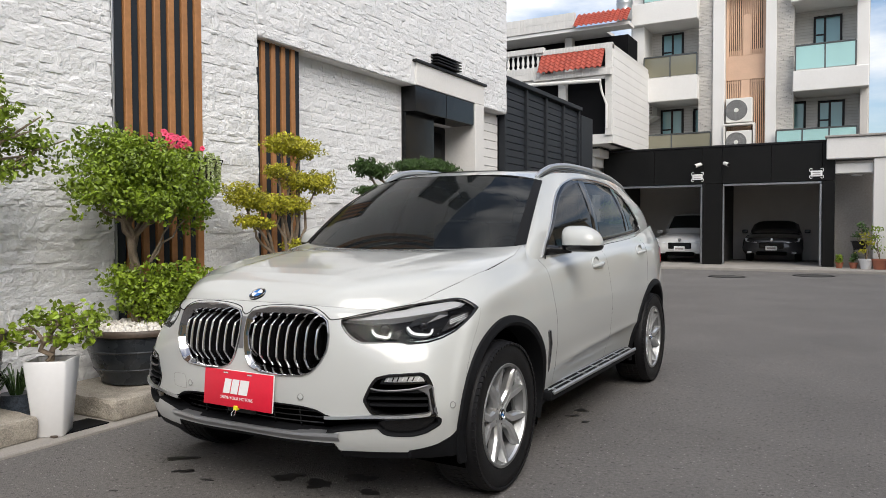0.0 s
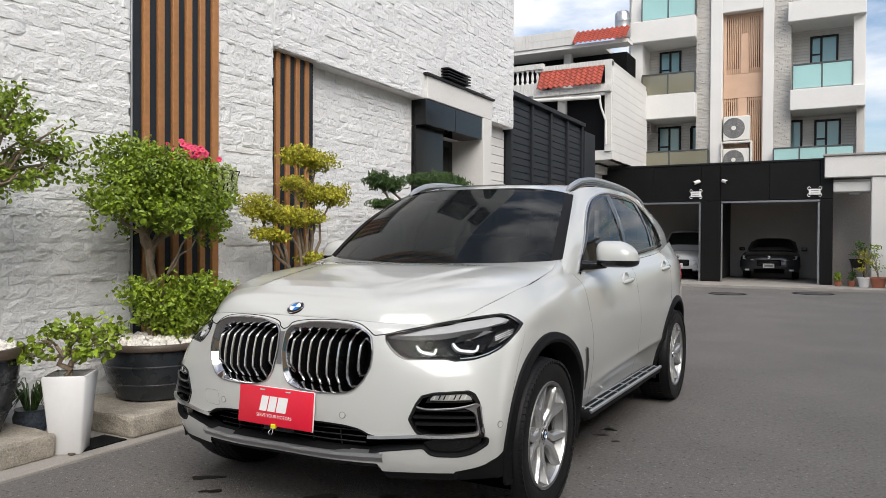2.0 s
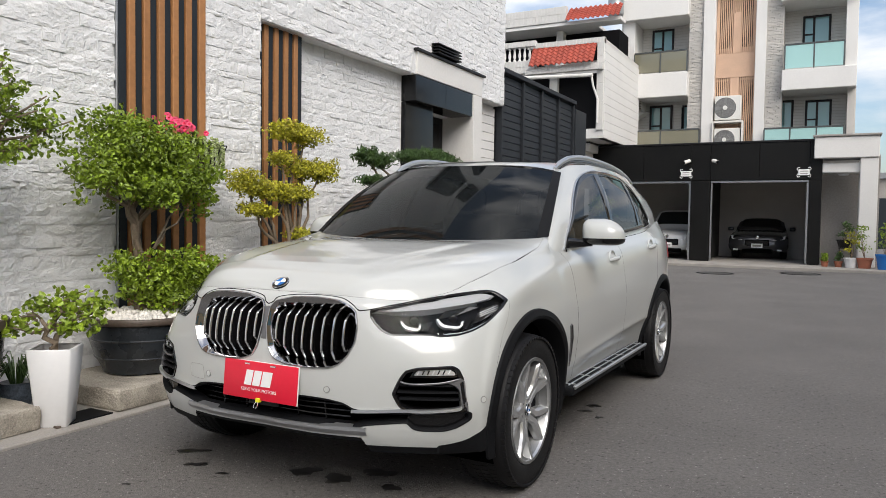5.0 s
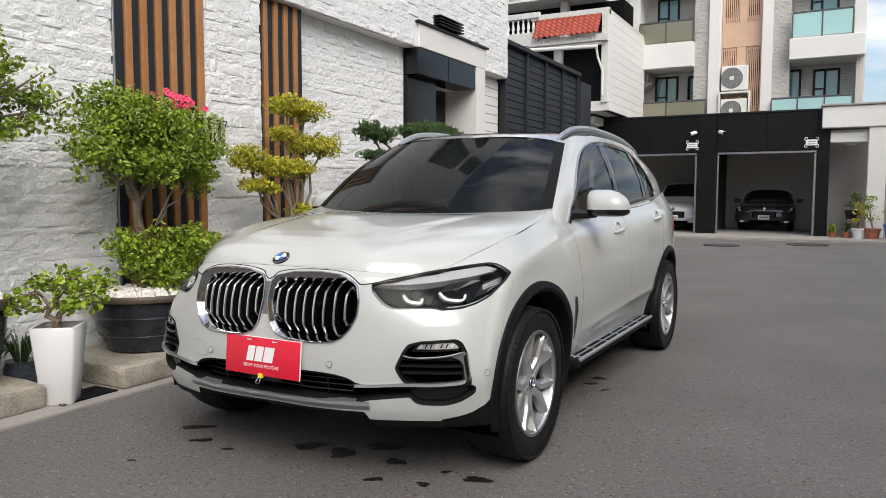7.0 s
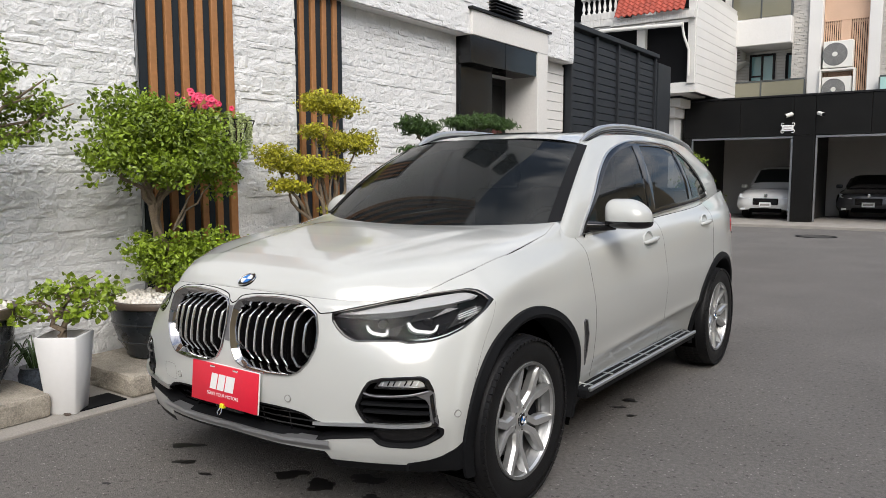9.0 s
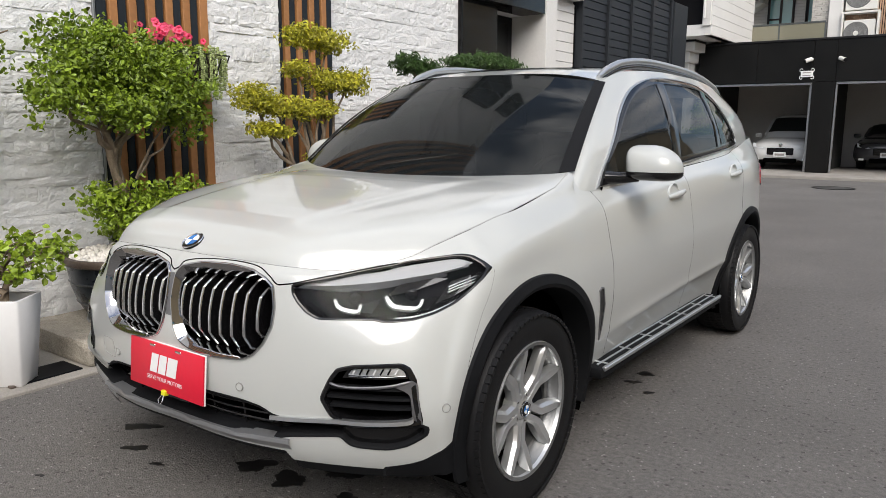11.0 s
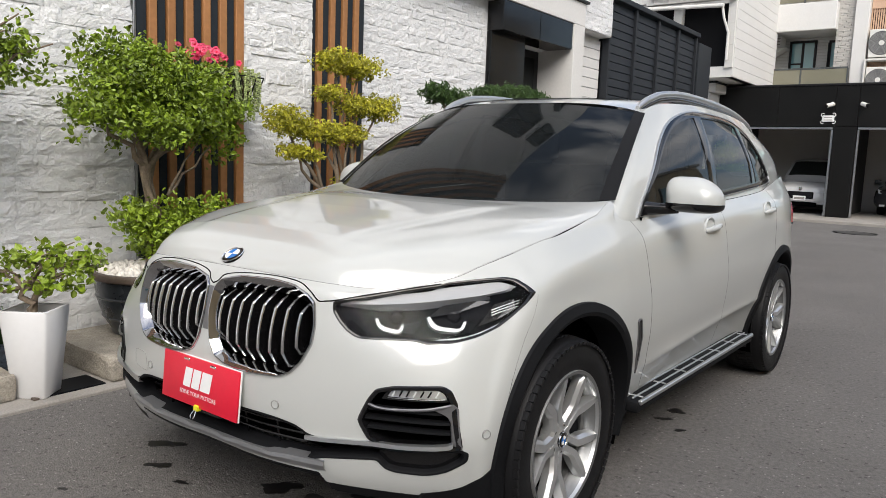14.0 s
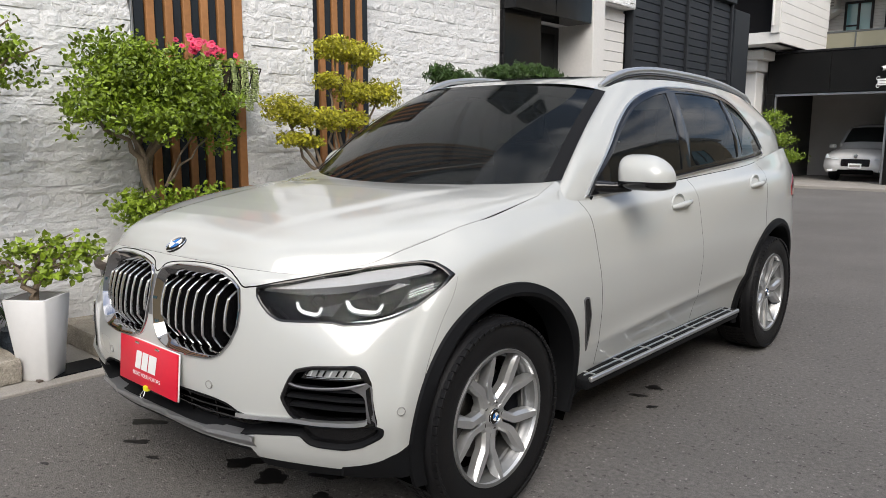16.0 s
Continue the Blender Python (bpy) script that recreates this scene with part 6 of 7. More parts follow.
# garages clad in black stone
gar = thing("garage_block", "double garage clad in polished black stone, doors open", "garage")
YG = 23.8
for x0, x1, z0, z1 in ((-7.26, -7.05, 0.09, 2.54), (-4.16, -3.60, 0.09, 2.54), (-0.90, -0.585, 0.09, 2.54)):
    part("post", fbox(x0, x1, z0, z1, YG, 0.5, 0.008), M["garage_stone"], gar)
for x0, x1 in ((-7.26, -5.62), (-5.615, -4.165), (-4.16, -3.605), (-3.60, -2.24), (-2.235, -0.905), (-0.90, -0.585)):
    part("cladding_panel", fbox(x0, x1, 2.545, 3.64, YG, 0.45, 0.006), M["garage_stone"], gar)
part("coping", fbox(-7.30, -0.56, 3.642, 3.70, YG - 0.03, 3.0, 0.008), M["frame_black"], gar)
part("roof_deck", box(-7.24, -0.6, YG + 0.46, 27.6, 3.3, 3.6), M["plaster_grey"], gar)
for x0, x1 in ((-7.05, -4.16), (-3.60, -0.90)):
    part("door_rail", fbox(x0 + 0.02, x1 - 0.02, 2.47, 2.535, YG + 0.05, 0.12, 0.006), M["metal_grey"], gar)
    part("door_guide", fbox(x1 - 0.07, x1 - 0.01, 0.1, 2.46, YG + 0.05, 0.1, 0.006), M["metal_grey"], gar)
    part("door_guide", fbox(x0 + 0.01, x0 + 0.06, 0.1, 2.46, YG + 0.05, 0.1, 0.006), M["metal_grey"], gar)
# inner walls, with the shade of the room put into their colour
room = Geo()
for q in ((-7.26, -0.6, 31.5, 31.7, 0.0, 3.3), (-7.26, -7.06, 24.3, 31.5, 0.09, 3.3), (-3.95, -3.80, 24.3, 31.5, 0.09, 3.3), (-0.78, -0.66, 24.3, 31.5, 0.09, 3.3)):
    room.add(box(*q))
part("room_wall", room, M["garage_wall_shaded"], gar)
part("garage_floor", box(-7.26, -0.6, 23.82, 31.5, 0.0, 0.085), M["concrete"], gar)
part("back_window", box(-2.5, -1.3, 31.44, 31.49, 1.2, 2.5), M["glass_far_sky"], gar)
part("back_window_frame", box(-2.56, -2.5, 31.42, 31.49, 1.14, 2.56).add(box(-1.3, -1.24, 31.42, 31.49, 1.14, 2.56)).add(box(-1.93, -1.87, 31.42, 31.49, 1.2, 2.5)), M["frame_black"], gar)
part("dark_doorway", box(-5.9, -4.9, 31.42, 31.49, 0.1, 2.3), M["back_dark"], gar)
for x, y in ((-6.2, 31.40), (-4.65, 31.40), (-0.86, 28.0)):
    part("red_banner", box(x, x + 0.16, y, y + 0.01, 1.3, 2.6), M["red_paper"], gar)
apron_slab = tagged(part("pavement_apron", rbox(-7.0, 1.0, 22.3, 23.795, -0.05, 0.085, 0.02, 1), M["concrete"]), "pale concrete apron before the garages", "apron", kind="structure")
grate = tagged(part("trim_drain_grate", rbox(-1.5, -0.55, 22.9, 23.3, 0.08, 0.095, 0.004, 1), M["plaster_grey"]), "grey drain grating in the apron", "grating", kind="structure")
for x, z in ((-4.31, 2.75), (-1.05, 2.74)):
    s = thing("house_plaque", "small white plaque with ornate black brackets", "plaque", group="plaques")
    part("plaque_board", fbox(x - 0.15, x + 0.15, z - 0.08, z + 0.09, YG - 0.05, 0.03, 0.01), M["white_ink"], s)
    for k in range(2):
        part("bar_mark", fbox(x - 0.10, x + 0.10, z - 0.04 + 0.07 * k, z - 0.02 + 0.07 * k, YG - 0.056, 0.008, 0.002), M["plaster_grey"], s)
    for sx in (-1, 1):
        for sz in (-1, 1):
            cc = [(x + sx * (0.14 + 0.04 * math.sin(t)), YG - 0.03, z + 0.01 + sz * (0.05 + 0.045 * (1 - math.cos(t)))) for t in np.linspace(0, 4.2, 10)]
            part("scroll", tube(cc, 0.011, 6), M["white_ink"], s)
for x, sx in ((-4.20, -1), (-3.52, 1)):
    c = thing("security_camera", "white bullet security camera on the garage wall", "camera", group="security cameras")
    part("camera_body", tube([(x, YG - 0.12, 3.14), (x + sx * 0.14, YG - 0.26, 3.08)], 0.055, 12), M["ac_white"], c, smooth=60)
    part("camera_lens", tube([(x + sx * 0.14, YG - 0.26, 3.08), (x + sx * 0.15, YG - 0.27, 3.075)], 0.05, 12), M["gloss_black"], c)
    part("camera_foot", tube([(x, YG, 3.14), (x, YG - 0.13, 3.14)], 0.03, 8), M["ac_white"], c)
# white entrance frame beside the garages
ent = thing("entrance_frame", "white rendered entrance frame with grey inner wall", "entrance", kind="structure")
part("beam", rbox(-0.80, 0.80, 23.55, 24.6, 3.12, 3.72, 0.02, 1), M["white_wall"], ent)
part("beam_cap", rbox(-0.84, 0.84, 23.5, 24.6, 3.722, 3.78, 0.01, 1), M["plaster_grey"], ent)
part("column", rbox(0.35, 0.79, 23.6, 24.6, 0.085, 3.118, 0.02, 1), M["white_wall"], ent)
part("lower_lintel", rbox(-0.58, 0.355, 23.75, 24.5, 2.72, 3.0, 0.02, 1), M["white_wall"], ent)
part("inner_wall", box(-0.66, 0.9, 25.0, 25.2, 0, 3.3).add(box(-0.66, -0.585, 24.3, 25.0, 0, 3.1)), M["plaster_grey"], ent)
part("ceiling_lamp", lathe([(0.0, -0.06), (0.12, -0.05), (0.16, 0.0)], 20).moved(Matrix.Translation((-0.05, 24.1, 2.71))), M["white_ink"], ent)
# distance to the right of the entrance
fb = thing("far_shed", "distant grey shed beyond the lane", "shed")
part("wall", box(1.25, 9, 44, 50, 0, 3.6), M["plaster_grey"], fb)
part("roof", box(1.1, 9.2, 43.8, 50.2, 3.6, 3.9), M["metal_grey"], fb)
part("door", box(1.6, 3.6, 43.95, 43.99, 0, 2.6), M["slat_dark"], fb)


def far_car(name, label, x, y, w, h, paint, up):
    """A car that stands nose out in its garage."""
    c = thing(name, label, "car")
    prof = [(0.30, 0.0, 0.92), (0.45, -0.04, 1.0), (0.62, 0.0, 1.0), (0.78, 0.10, 0.98), (0.90, 0.55, 0.93), (0.98, 1.05, 0.88), (h - 0.06, 1.75, 0.72), (h, 2.3, 0.68), (h - 0.02, 3.2, 0.66), (1.0, 4.2, 0.8), (0.4, 4.4, 0.9)]
    pr = spline([(z, v, k) for z, v, k in prof], 60)
    rows = []
    for z, v, k in pr:
        row = []
        for t in np.linspace(-1, 1, 25):
            uu = w / 2 * k * math.copysign(abs(t) ** 0.9, t)
            row.append((x + uu, y + up + v + 0.30 * abs(t) ** 4 * (1 if v < 1.2 else 0.25), 0.085 + z - 0.06 * abs(t) ** 3))
        rows.append(row)
    part("body", grid(rows), paint, c, smooth=40)
    sides = Geo()
    for s in (0, 24):
        sides.add(Geo([rows[i][s] for i in range(60)], [tuple(range(60))]))
    part("body_side", sides, paint, c)
    i0, i1 = [i for i in range(60) if 1.15 < pr[i][1] < 1.72 and pr[i][0] > 1.0][0], [i for i in range(60) if 1.0 < pr[i][1] < 1.72 and pr[i][0] > 1.0][-1]
    part("windscreen", grid([[(a, b - 0.015, z + 0.012) for a, b, z in rows[i][2:23]] for i in range(i0, i1 + 1)]), M["tint"], c, smooth=60)
    part("grille", rbox(x - 0.36, x + 0.36, y + up - 0.07, y + up + 0.02, 0.52, 0.72, 0.02, 1), M["gloss_black"], c)
    part("lower_intake", rbox(x - 0.45, x + 0.45, y + up - 0.06, y + up + 0.03, 0.30, 0.42, 0.02, 1), M["void"], c)
    part("plate", rbox(x - 0.17, x + 0.17, y + up - 0.09, y + up - 0.07, 0.46, 0.60, 0.006, 1), M["white_ink"], c)
    part("plate_mark", box(x - 0.13, x + 0.13, y + up - 0.094, y + up - 0.0905, 0.50, 0.56), M["plaster_grey"], c)
    part("badge", lathe([(0.0, -0.02), (0.05, -0.015), (0.055, 0.0)], 16, "y").moved(Matrix.Translation((x, y + up - 0.02, 0.80))), M["chrome"], c)
    for sx in (-1, 1):
        lp = Geo([(x + sx * a, y + up + b, z) for a, b, z in ((0.42, -0.03, 0.70), (0.80, 0.16, 0.74), (0.83, 0.30, 0.86), (0.62, 0.12, 0.80))] + [(x + sx * a, y + up + b + 0.05, z) for a, b, z in ((0.42, -0.03, 0.70), (0.80, 0.16, 0.74), (0.83, 0.30, 0.86), (0.62, 0.12, 0.80))],
                 [(0, 1, 2, 3), (4, 7, 6, 5), (0, 4, 5, 1), (1, 5, 6, 2), (2, 6, 7, 3), (3, 7, 4, 0)])
        part("headlight", lp, M["lamp_white"], c)
        part("fog_light", rbox(x + sx * 0.66 - 0.07, x + sx * 0.66 + 0.07, y + up + 0.02, y + up + 0.06, 0.36, 0.42, 0.01, 1), M["lamp_white"], c)
        part("door_mirror", rbox(x + sx * (w / 2 + 0.07) - 0.09, x + sx * (w / 2 + 0.07) + 0.09, y + up + 1.35, y + up + 1.5, 1.0, 1.12, 0.03, 2), paint, c, smooth=60)
        part("wheel", lathe([(0.0, -0.1), (0.30, -0.1), (0.32, -0.06), (0.32, 0.06), (0.30, 0.1), (0.0, 0.1)], 28, "x").moved(Matrix.Translation((x + sx * (w / 2 - 0.16), y + up + 0.85, 0.405))), M["rubber"], c, smooth=40)
        part("wheel", lathe([(0.0, -0.1), (0.30, -0.1), (0.32, -0.06), (0.32, 0.06), (0.30, 0.1), (0.0, 0.1)], 28, "x").moved(Matrix.Translation((x + sx * (w / 2 - 0.16), y + up + 3.5, 0.405))), M["rubber"], c, smooth=40)
    return c


far_car("garage_car", "white people carrier parked nose out in a garage", -5.0, 24.55, 1.75, 1.60, mat("far_white", (0.7, 0.7, 0.69), 0.25, spread=0.03, coat=0.6), 0.1)
far_car("garage_car", "dark saloon car parked in an open garage", -2.42, 26.0, 1.80, 1.46, mat("far_dark", (0.05, 0.05, 0.055), 0.25, spread=0.05, coat=0.6), 0.1)

# manhole covers in the lane
for x, y, r in ((-2.85, 19.7, 0.44), (-0.97, 20.95, 0.48)):
    mh = thing("manhole_cover", "round cast-iron manhole cover set in the asphalt", "manhole cover", group="manhole covers")
    part("cover_ring", lathe([(r, 0.0), (r, 0.008), (r - 0.05, 0.010), (r - 0.055, 0.004)], 40).moved(Matrix.Translation((x, y, 0))), M["lamp_dark"], mh)
    part("cover_plate", lathe([(0.0, 0.006), (r - 0.06, 0.006), (r - 0.06, 0.0)], 40).moved(Matrix.Translation((x, y, 0))), mat("iron", (0.06, 0.058, 0.055), 0.6, spread=0.3, scale=20) if "iron" not in bpy.data.materials else bpy.data.materials["iron"], mh)

# houses across the lane, behind the camera, which close the place
op = thing("house_opposite", "yellowish rendered house row across the lane", "house")
part("wall", box(7.0, 9, -16, 30, 0, 6.9), M["yellow_wall"], op)
part("roof", box(6.7, 9.3, -16.2, 30.2, 6.9, 7.2), M["plaster_grey"], op)
for k in range(9):
    y = -14 + 4.8 * k
    for z in (1.0, 3.9):
        w = part("window", box(6.93, 6.97, y, y + 1.6, z, z + 1.4), M["glass_far_sky"], op)
        part("window_frame", box(6.9, 6.995, y - 0.08, y, z - 0.08, z + 1.48).add(box(6.9, 6.995, y + 1.6, y + 1.68, z - 0.08, z + 1.48)).add(box(6.9, 6.995, y + 0.77, y + 0.83, z, z + 1.4)), M["frame_black"], w)
end = thing("house_behind", "pale rendered house that closes the lane", "house")
part("wall", box(-14, 14, -19, -17, 0, 7), M["white_wall"], end)
part("roof", box(-14.2, 14.2, -19.2, -16.8, 7, 7.3), M["plaster_grey"], end)
for k in range(6):
    part("window", box(-11 + 4 * k, -9.4 + 4 * k, -16.99, -16.95, 1.2, 2.8), M["glass_far_sky"], end)

# ---- the garden strip along the wall ----
kerb = tagged(part("pavement_kerb", rbox(-5.19, -4.245, -6, 11.5, -0.05, 0.022, 0.008, 1), M["concrete"]), "weathered concrete strip along the wall", "kerb", kind="structure")


def rough_block(x0, x1, y0, y1, z0, z1, seed):
    """A hewn granite block with a rounded, chipped outline."""
    bm = bmesh.new()
    bmesh.ops.create_cube(bm, size=1.0)
    for v in bm.verts:
        v.co = ((x0 + x1) / 2 + v.co.x * (x1 - x0), (y0 + y1) / 2 + v.co.y * (y1 - y0), (z0 + z1) / 2 + v.co.z * (z1 - z0))
    bmesh.ops.bevel(bm, geom=list(bm.edges), offset=0.02, segments=2, profile=0.6, affect="EDGES")
    bmesh.ops.subdivide_edges(bm, edges=[e for e in bm.edges if e.calc_length() > 0.1], cuts=7, use_grid_fill=True)
    for v in bm.verts:
        n = noise.noise_vector(v.co * 6 + Vector((seed, 0, 0))) * 0.012 + noise.noise_vector(v.co * 20) * 0.005
        if v.co.z > z0 + 0.01:
            v.co += n
    return of_bm(bm)


for args, lab in (((-5.12, -4.315, 3.43, 4.95, 0.022, 0.165, 1), "grey granite block step under the round pot"), ((-5.12, -4.39, 1.2, 2.955, 0.022, 0.165, 5), "weathered granite block step beside the white planter"), ((-5.12, -4.4, 5.2, 9.2, 0.022, 0.165, 9), "grey granite block step along the wall")):
    tagged(part("granite_block", rough_block(*args), M["granite"], smooth=40), lab, "stone block", group="granite blocks")
tagged(part("drain_grate", rbox(-4.55, -4.33, 3.06, 3.40, 0.018, 0.030, 0.003, 1), M["lamp_dark"]), "dark iron drain grating in the kerb strip", "grating")
for x, y in ((-4.335, 3.02),):
    tagged(part("brick_shim", rbox(x - 0.02, x + 0.02, y - 0.015, y + 0.015, 0.020, 0.034, 0.004, 1), M["ceramic_rim"]), "broken red brick under the white planter", "brick")


def leaf_cloud(blobs, count, size, seed, droop=0.0, narrow=0.5, shell_only=0.55, twig=0):
    """Many small folded leaves spread through lumps (x, y, z, rx, ry, rz)."""
    r = np.random.RandomState(seed)
    V, F = [], []
    vol = np.array([b[3] * b[4] * b[5] for b in blobs]) ** 0.75
    pick = r.choice(len(blobs), count, p=vol / vol.sum())
    tip = np.zeros(3)
    for k in range(count):
        b = blobs[pick[k]]
        d = r.normal(size=3)
        d /= np.linalg.norm(d)
        rad = shell_only + (1.02 - shell_only) * r.rand() ** 0.7
        lump = 1 + 0.62 * noise.noise(Vector((d[0] * 2.3 + b[0] * 5 + seed, d[1] * 2.3 + b[1] * 5, d[2] * 2.3)))
        c = np.array(b[:3]) + d * np.array(b[3:6]) * rad * lump
        if twig:                                   # leaves gather round the ends of twigs
            if k % twig == 0:
                tip = c
            c = tip + r.normal(size=3) * size * np.array([1.0, 1.0, 0.75])
        n = d * 0.5 + r.normal(size=3) * 0.75 + np.array([0.15, -0.15, 0.35])
        n /= np.linalg.norm(n)
        a = np.cross(n, r.normal(size=3))
        a /= np.linalg.norm(a)
        a[2] -= droop
        e = np.cross(n, a)
        L = size * (0.65 + 0.7 * r.rand())
        w = L * narrow
        h = n * w * 0.14
        p = [c - a * L * 0.5, c - a * L * 0.12 + e * w * 0.5 + h, c + a * L * 0.26 + e * w * 0.40 + h, c + a * L * 0.5 - n * L * 0.12, c + a * L * 0.26 - e * w * 0.40 + h, c - a * L * 0.12 - e * w * 0.5 + h]
        i = len(V)
        V += [tuple(x) for x in p]
        F += [(i, i + 1, i + 2, i + 3), (i, i + 3, i + 4, i + 5)]
    return Geo(V, F)


def limbs(base, targets, r0, r1, seed, bend=0.06):
    """Branches from a base to many ends, bent on the way."""
    r = random.Random(seed)
    g = Geo()
    for t in targets:
        a, b = Vector(base), Vector(t)
        pts = [a.lerp(b, k / 5) + Vector((r.uniform(-bend, bend), r.uniform(-bend, bend), r.uniform(-bend, bend) * 0.5)) * math.sin(math.pi * k / 5) for k in range(6)]
        g.add(tube(pts, [r0 + (r1 - r0) * k / 5 for k in range(6)], 7))
    return g


def gravel(cx, cy, z, rad, n, seed, size=0.022):
    """White pebbles heaped on the soil."""
    r = random.Random(seed)
    g = Geo()
    bm = bmesh.new()
    bmesh.ops.create_icosphere(bm, subdivisions=1, radius=1.0)
    ico = of_bm(bm)
    for k in range(n):
        q, a = rad * math.sqrt(r.random()), r.uniform(0, 6.283)
        s = size * r.uniform(0.6, 1.25)
        m = Matrix.Translation((cx + q * math.cos(a), cy + q * math.sin(a), z + 0.035 * (1 - (q / rad) ** 2) + r.uniform(0, 0.012))) @ Euler((r.uniform(0, 3), r.uniform(0, 3), r.uniform(0, 3))).to_matrix().to_4x4() @ Matrix.Diagonal((s * 1.3, s, s * 0.7, 1))
        g.add(ico, m)
    return g


def round_pot(name, label, cx, cy, z0, z1, r0, r1):
    t = thing(name, label, "flower pot")
    h = z1 - z0
    prof = [(0.0, 0.0), (r0 * 0.92, 0.0), (r0, 0.012), (r0 * 1.02, 0.04), (r0 + (r1 - r0) * 0.42, h * 0.28), (r0 + (r1 - r0) * 0.74, h * 0.56), (r1 * 0.96, h * 0.84), (r1 * 0.955, h * 0.885)]
    part("body", lathe(prof, 64).moved(Matrix.Translation((cx, cy, z0))), M["ceramic_dark"], t, smooth=40)
    for k in (0.30, 0.62):
        rr = float(np.interp(h * k, [p[1] for p in prof[2:]], [p[0] for p in prof[2:]]))
        part("ridge", lathe([(rr - 0.003, h * k - 0.012), (rr + 0.007, h * k), (rr - 0.003, h * k + 0.012)], 64).moved(Matrix.Translation((cx, cy, z0))), M["ceramic_dark"], t, smooth=60)
    part("rim", lathe([(r1 * 0.95, h * 0.87), (r1 * 1.03, h * 0.90), (r1 * 1.045, h * 0.96), (r1 * 1.02, h), (r1 * 0.93, h), (r1 * 0.91, h * 0.93)], 64).moved(Matrix.Translation((cx, cy, z0))), M["ceramic_rim"], t, "brown glazed rim", smooth=50)
    part("soil", lathe([(0.0, h * 0.955), (r1 * 0.93, h * 0.94)], 40).moved(Matrix.Translation((cx, cy, z0))), M["soil"], t)
    tagged(part("pebble_bed", gravel(cx, cy, z0 + h * 0.955, r1 * 0.90, 420, int(cx * -100 + cy * 10)), M["pebble"], t, "white pebbles", smooth=60), kind="stuff")
    return t


# big dark pot with the orange-jessamine tree and its lower bush
round_pot("round_pot", "large dark glazed pot with white pebbles on a granite block", -4.74, 3.97, 0.168, 0.575, 0.27, 0.385)
tree = thing("pruned_tree", "pruned green tree with twisted grey-brown trunks in the large pot", "tree")
part("trunk", limbs((-4.74, 3.93, 0.56), [(-4.72, 3.86, 1.34)], 0.034, 0.024, 3, 0.05).add(limbs((-4.70, 3.97, 0.56), [(-4.76, 3.98, 1.30)], 0.028, 0.018, 4, 0.06)).add(limbs((-4.76, 3.95, 0.56), [(-4.70, 3.90, 1.25)], 0.024, 0.018, 5, 0.06)), M["bark"], tree, smooth=60)
CROWN = [(-4.70, 3.88, 1.74, .34, .36, .27), (-4.66, 3.62, 1.62, .26, .24, .20), (-4.72, 4.18, 1.62, .34, .34, .25), (-4.68, 4.38, 1.56, .24, .22, .22), (-4.60, 3.92, 1.52, .32, .38, .20), (-4.78, 3.78, 1.90, .22, .24, .14), (-4.70, 4.12, 1.80, .25, .28, .15), (-4.62, 3.50, 1.52, .14, .13, .10)]
part("bough_work", limbs((-4.72, 3.90, 1.22), [(b[0] + 0.05, b[1], b[2]) for b in CROWN], 0.022, 0.005, 6, 0.05).add(limbs((-4.68, 4.02, 1.05), [(-4.62, 4.22, 1.42), (-4.60, 4.30, 1.38)], 0.011, 0.005, 9, 0.03)), M["bark"], tree, smooth=60)
part("crown", leaf_cloud(CROWN, 13500, 0.034, 11, 0.1, 0.60, 0.15, 20), M["leaf"], tree, "green crown of small glossy leaves")
bush = thing("pot_bush", "bright green low bush in the large pot", "bush")
BUSH = [(-4.66, 3.98, .84, .20, .20, .17), (-4.60, 4.20, .86, .22, .24, .18), (-4.66, 4.42, .86, .18, .20, .17), (-4.72, 3.82, .90, .14, .14, .12), (-4.60, 4.10, .72, .20, .24, .12)]
part("stem_work", limbs((-4.66, 4.02, 0.57), [(b[0], b[1], b[2]) for b in BUSH], 0.018, 0.006, 14, 0.04), M["bark"], bush, smooth=60)
part("leaves", leaf_cloud(BUSH, 5600, 0.035, 12, 0.1, 0.6, 0.3, 22), M["leaf_bright"], bush)

# white tapered planter with a bonsai
PLANTER = pose(-4.42, 3.07, 0, 0, 0, 38)
planter = thing("white_planter", "tall white tapered square planter beside the granite blocks", "planter", PLANTER)


def taper(h0, h1, a0, a1, flip=False):
    P = []
    for h, a in ((h0, a0), (h0 + 0.006, a0 + 0.003), (h1 - 0.006, a1 - 0.0005), (h1, a1 - 0.004)):
        b = 0.012
        P.append([(sx * a + ox, sy * a + oy, h) for sx, sy, ox, oy in ((-1, -1, b, 0), (1, -1, -b, 0), (1, -1, 0, b), (1, 1, 0, -b), (1, 1, -b, 0), (-1, 1, b, 0), (-1, 1, 0, -b), (-1, -1, 0, b))])
    return grid(P, wrap=True, flip=flip)


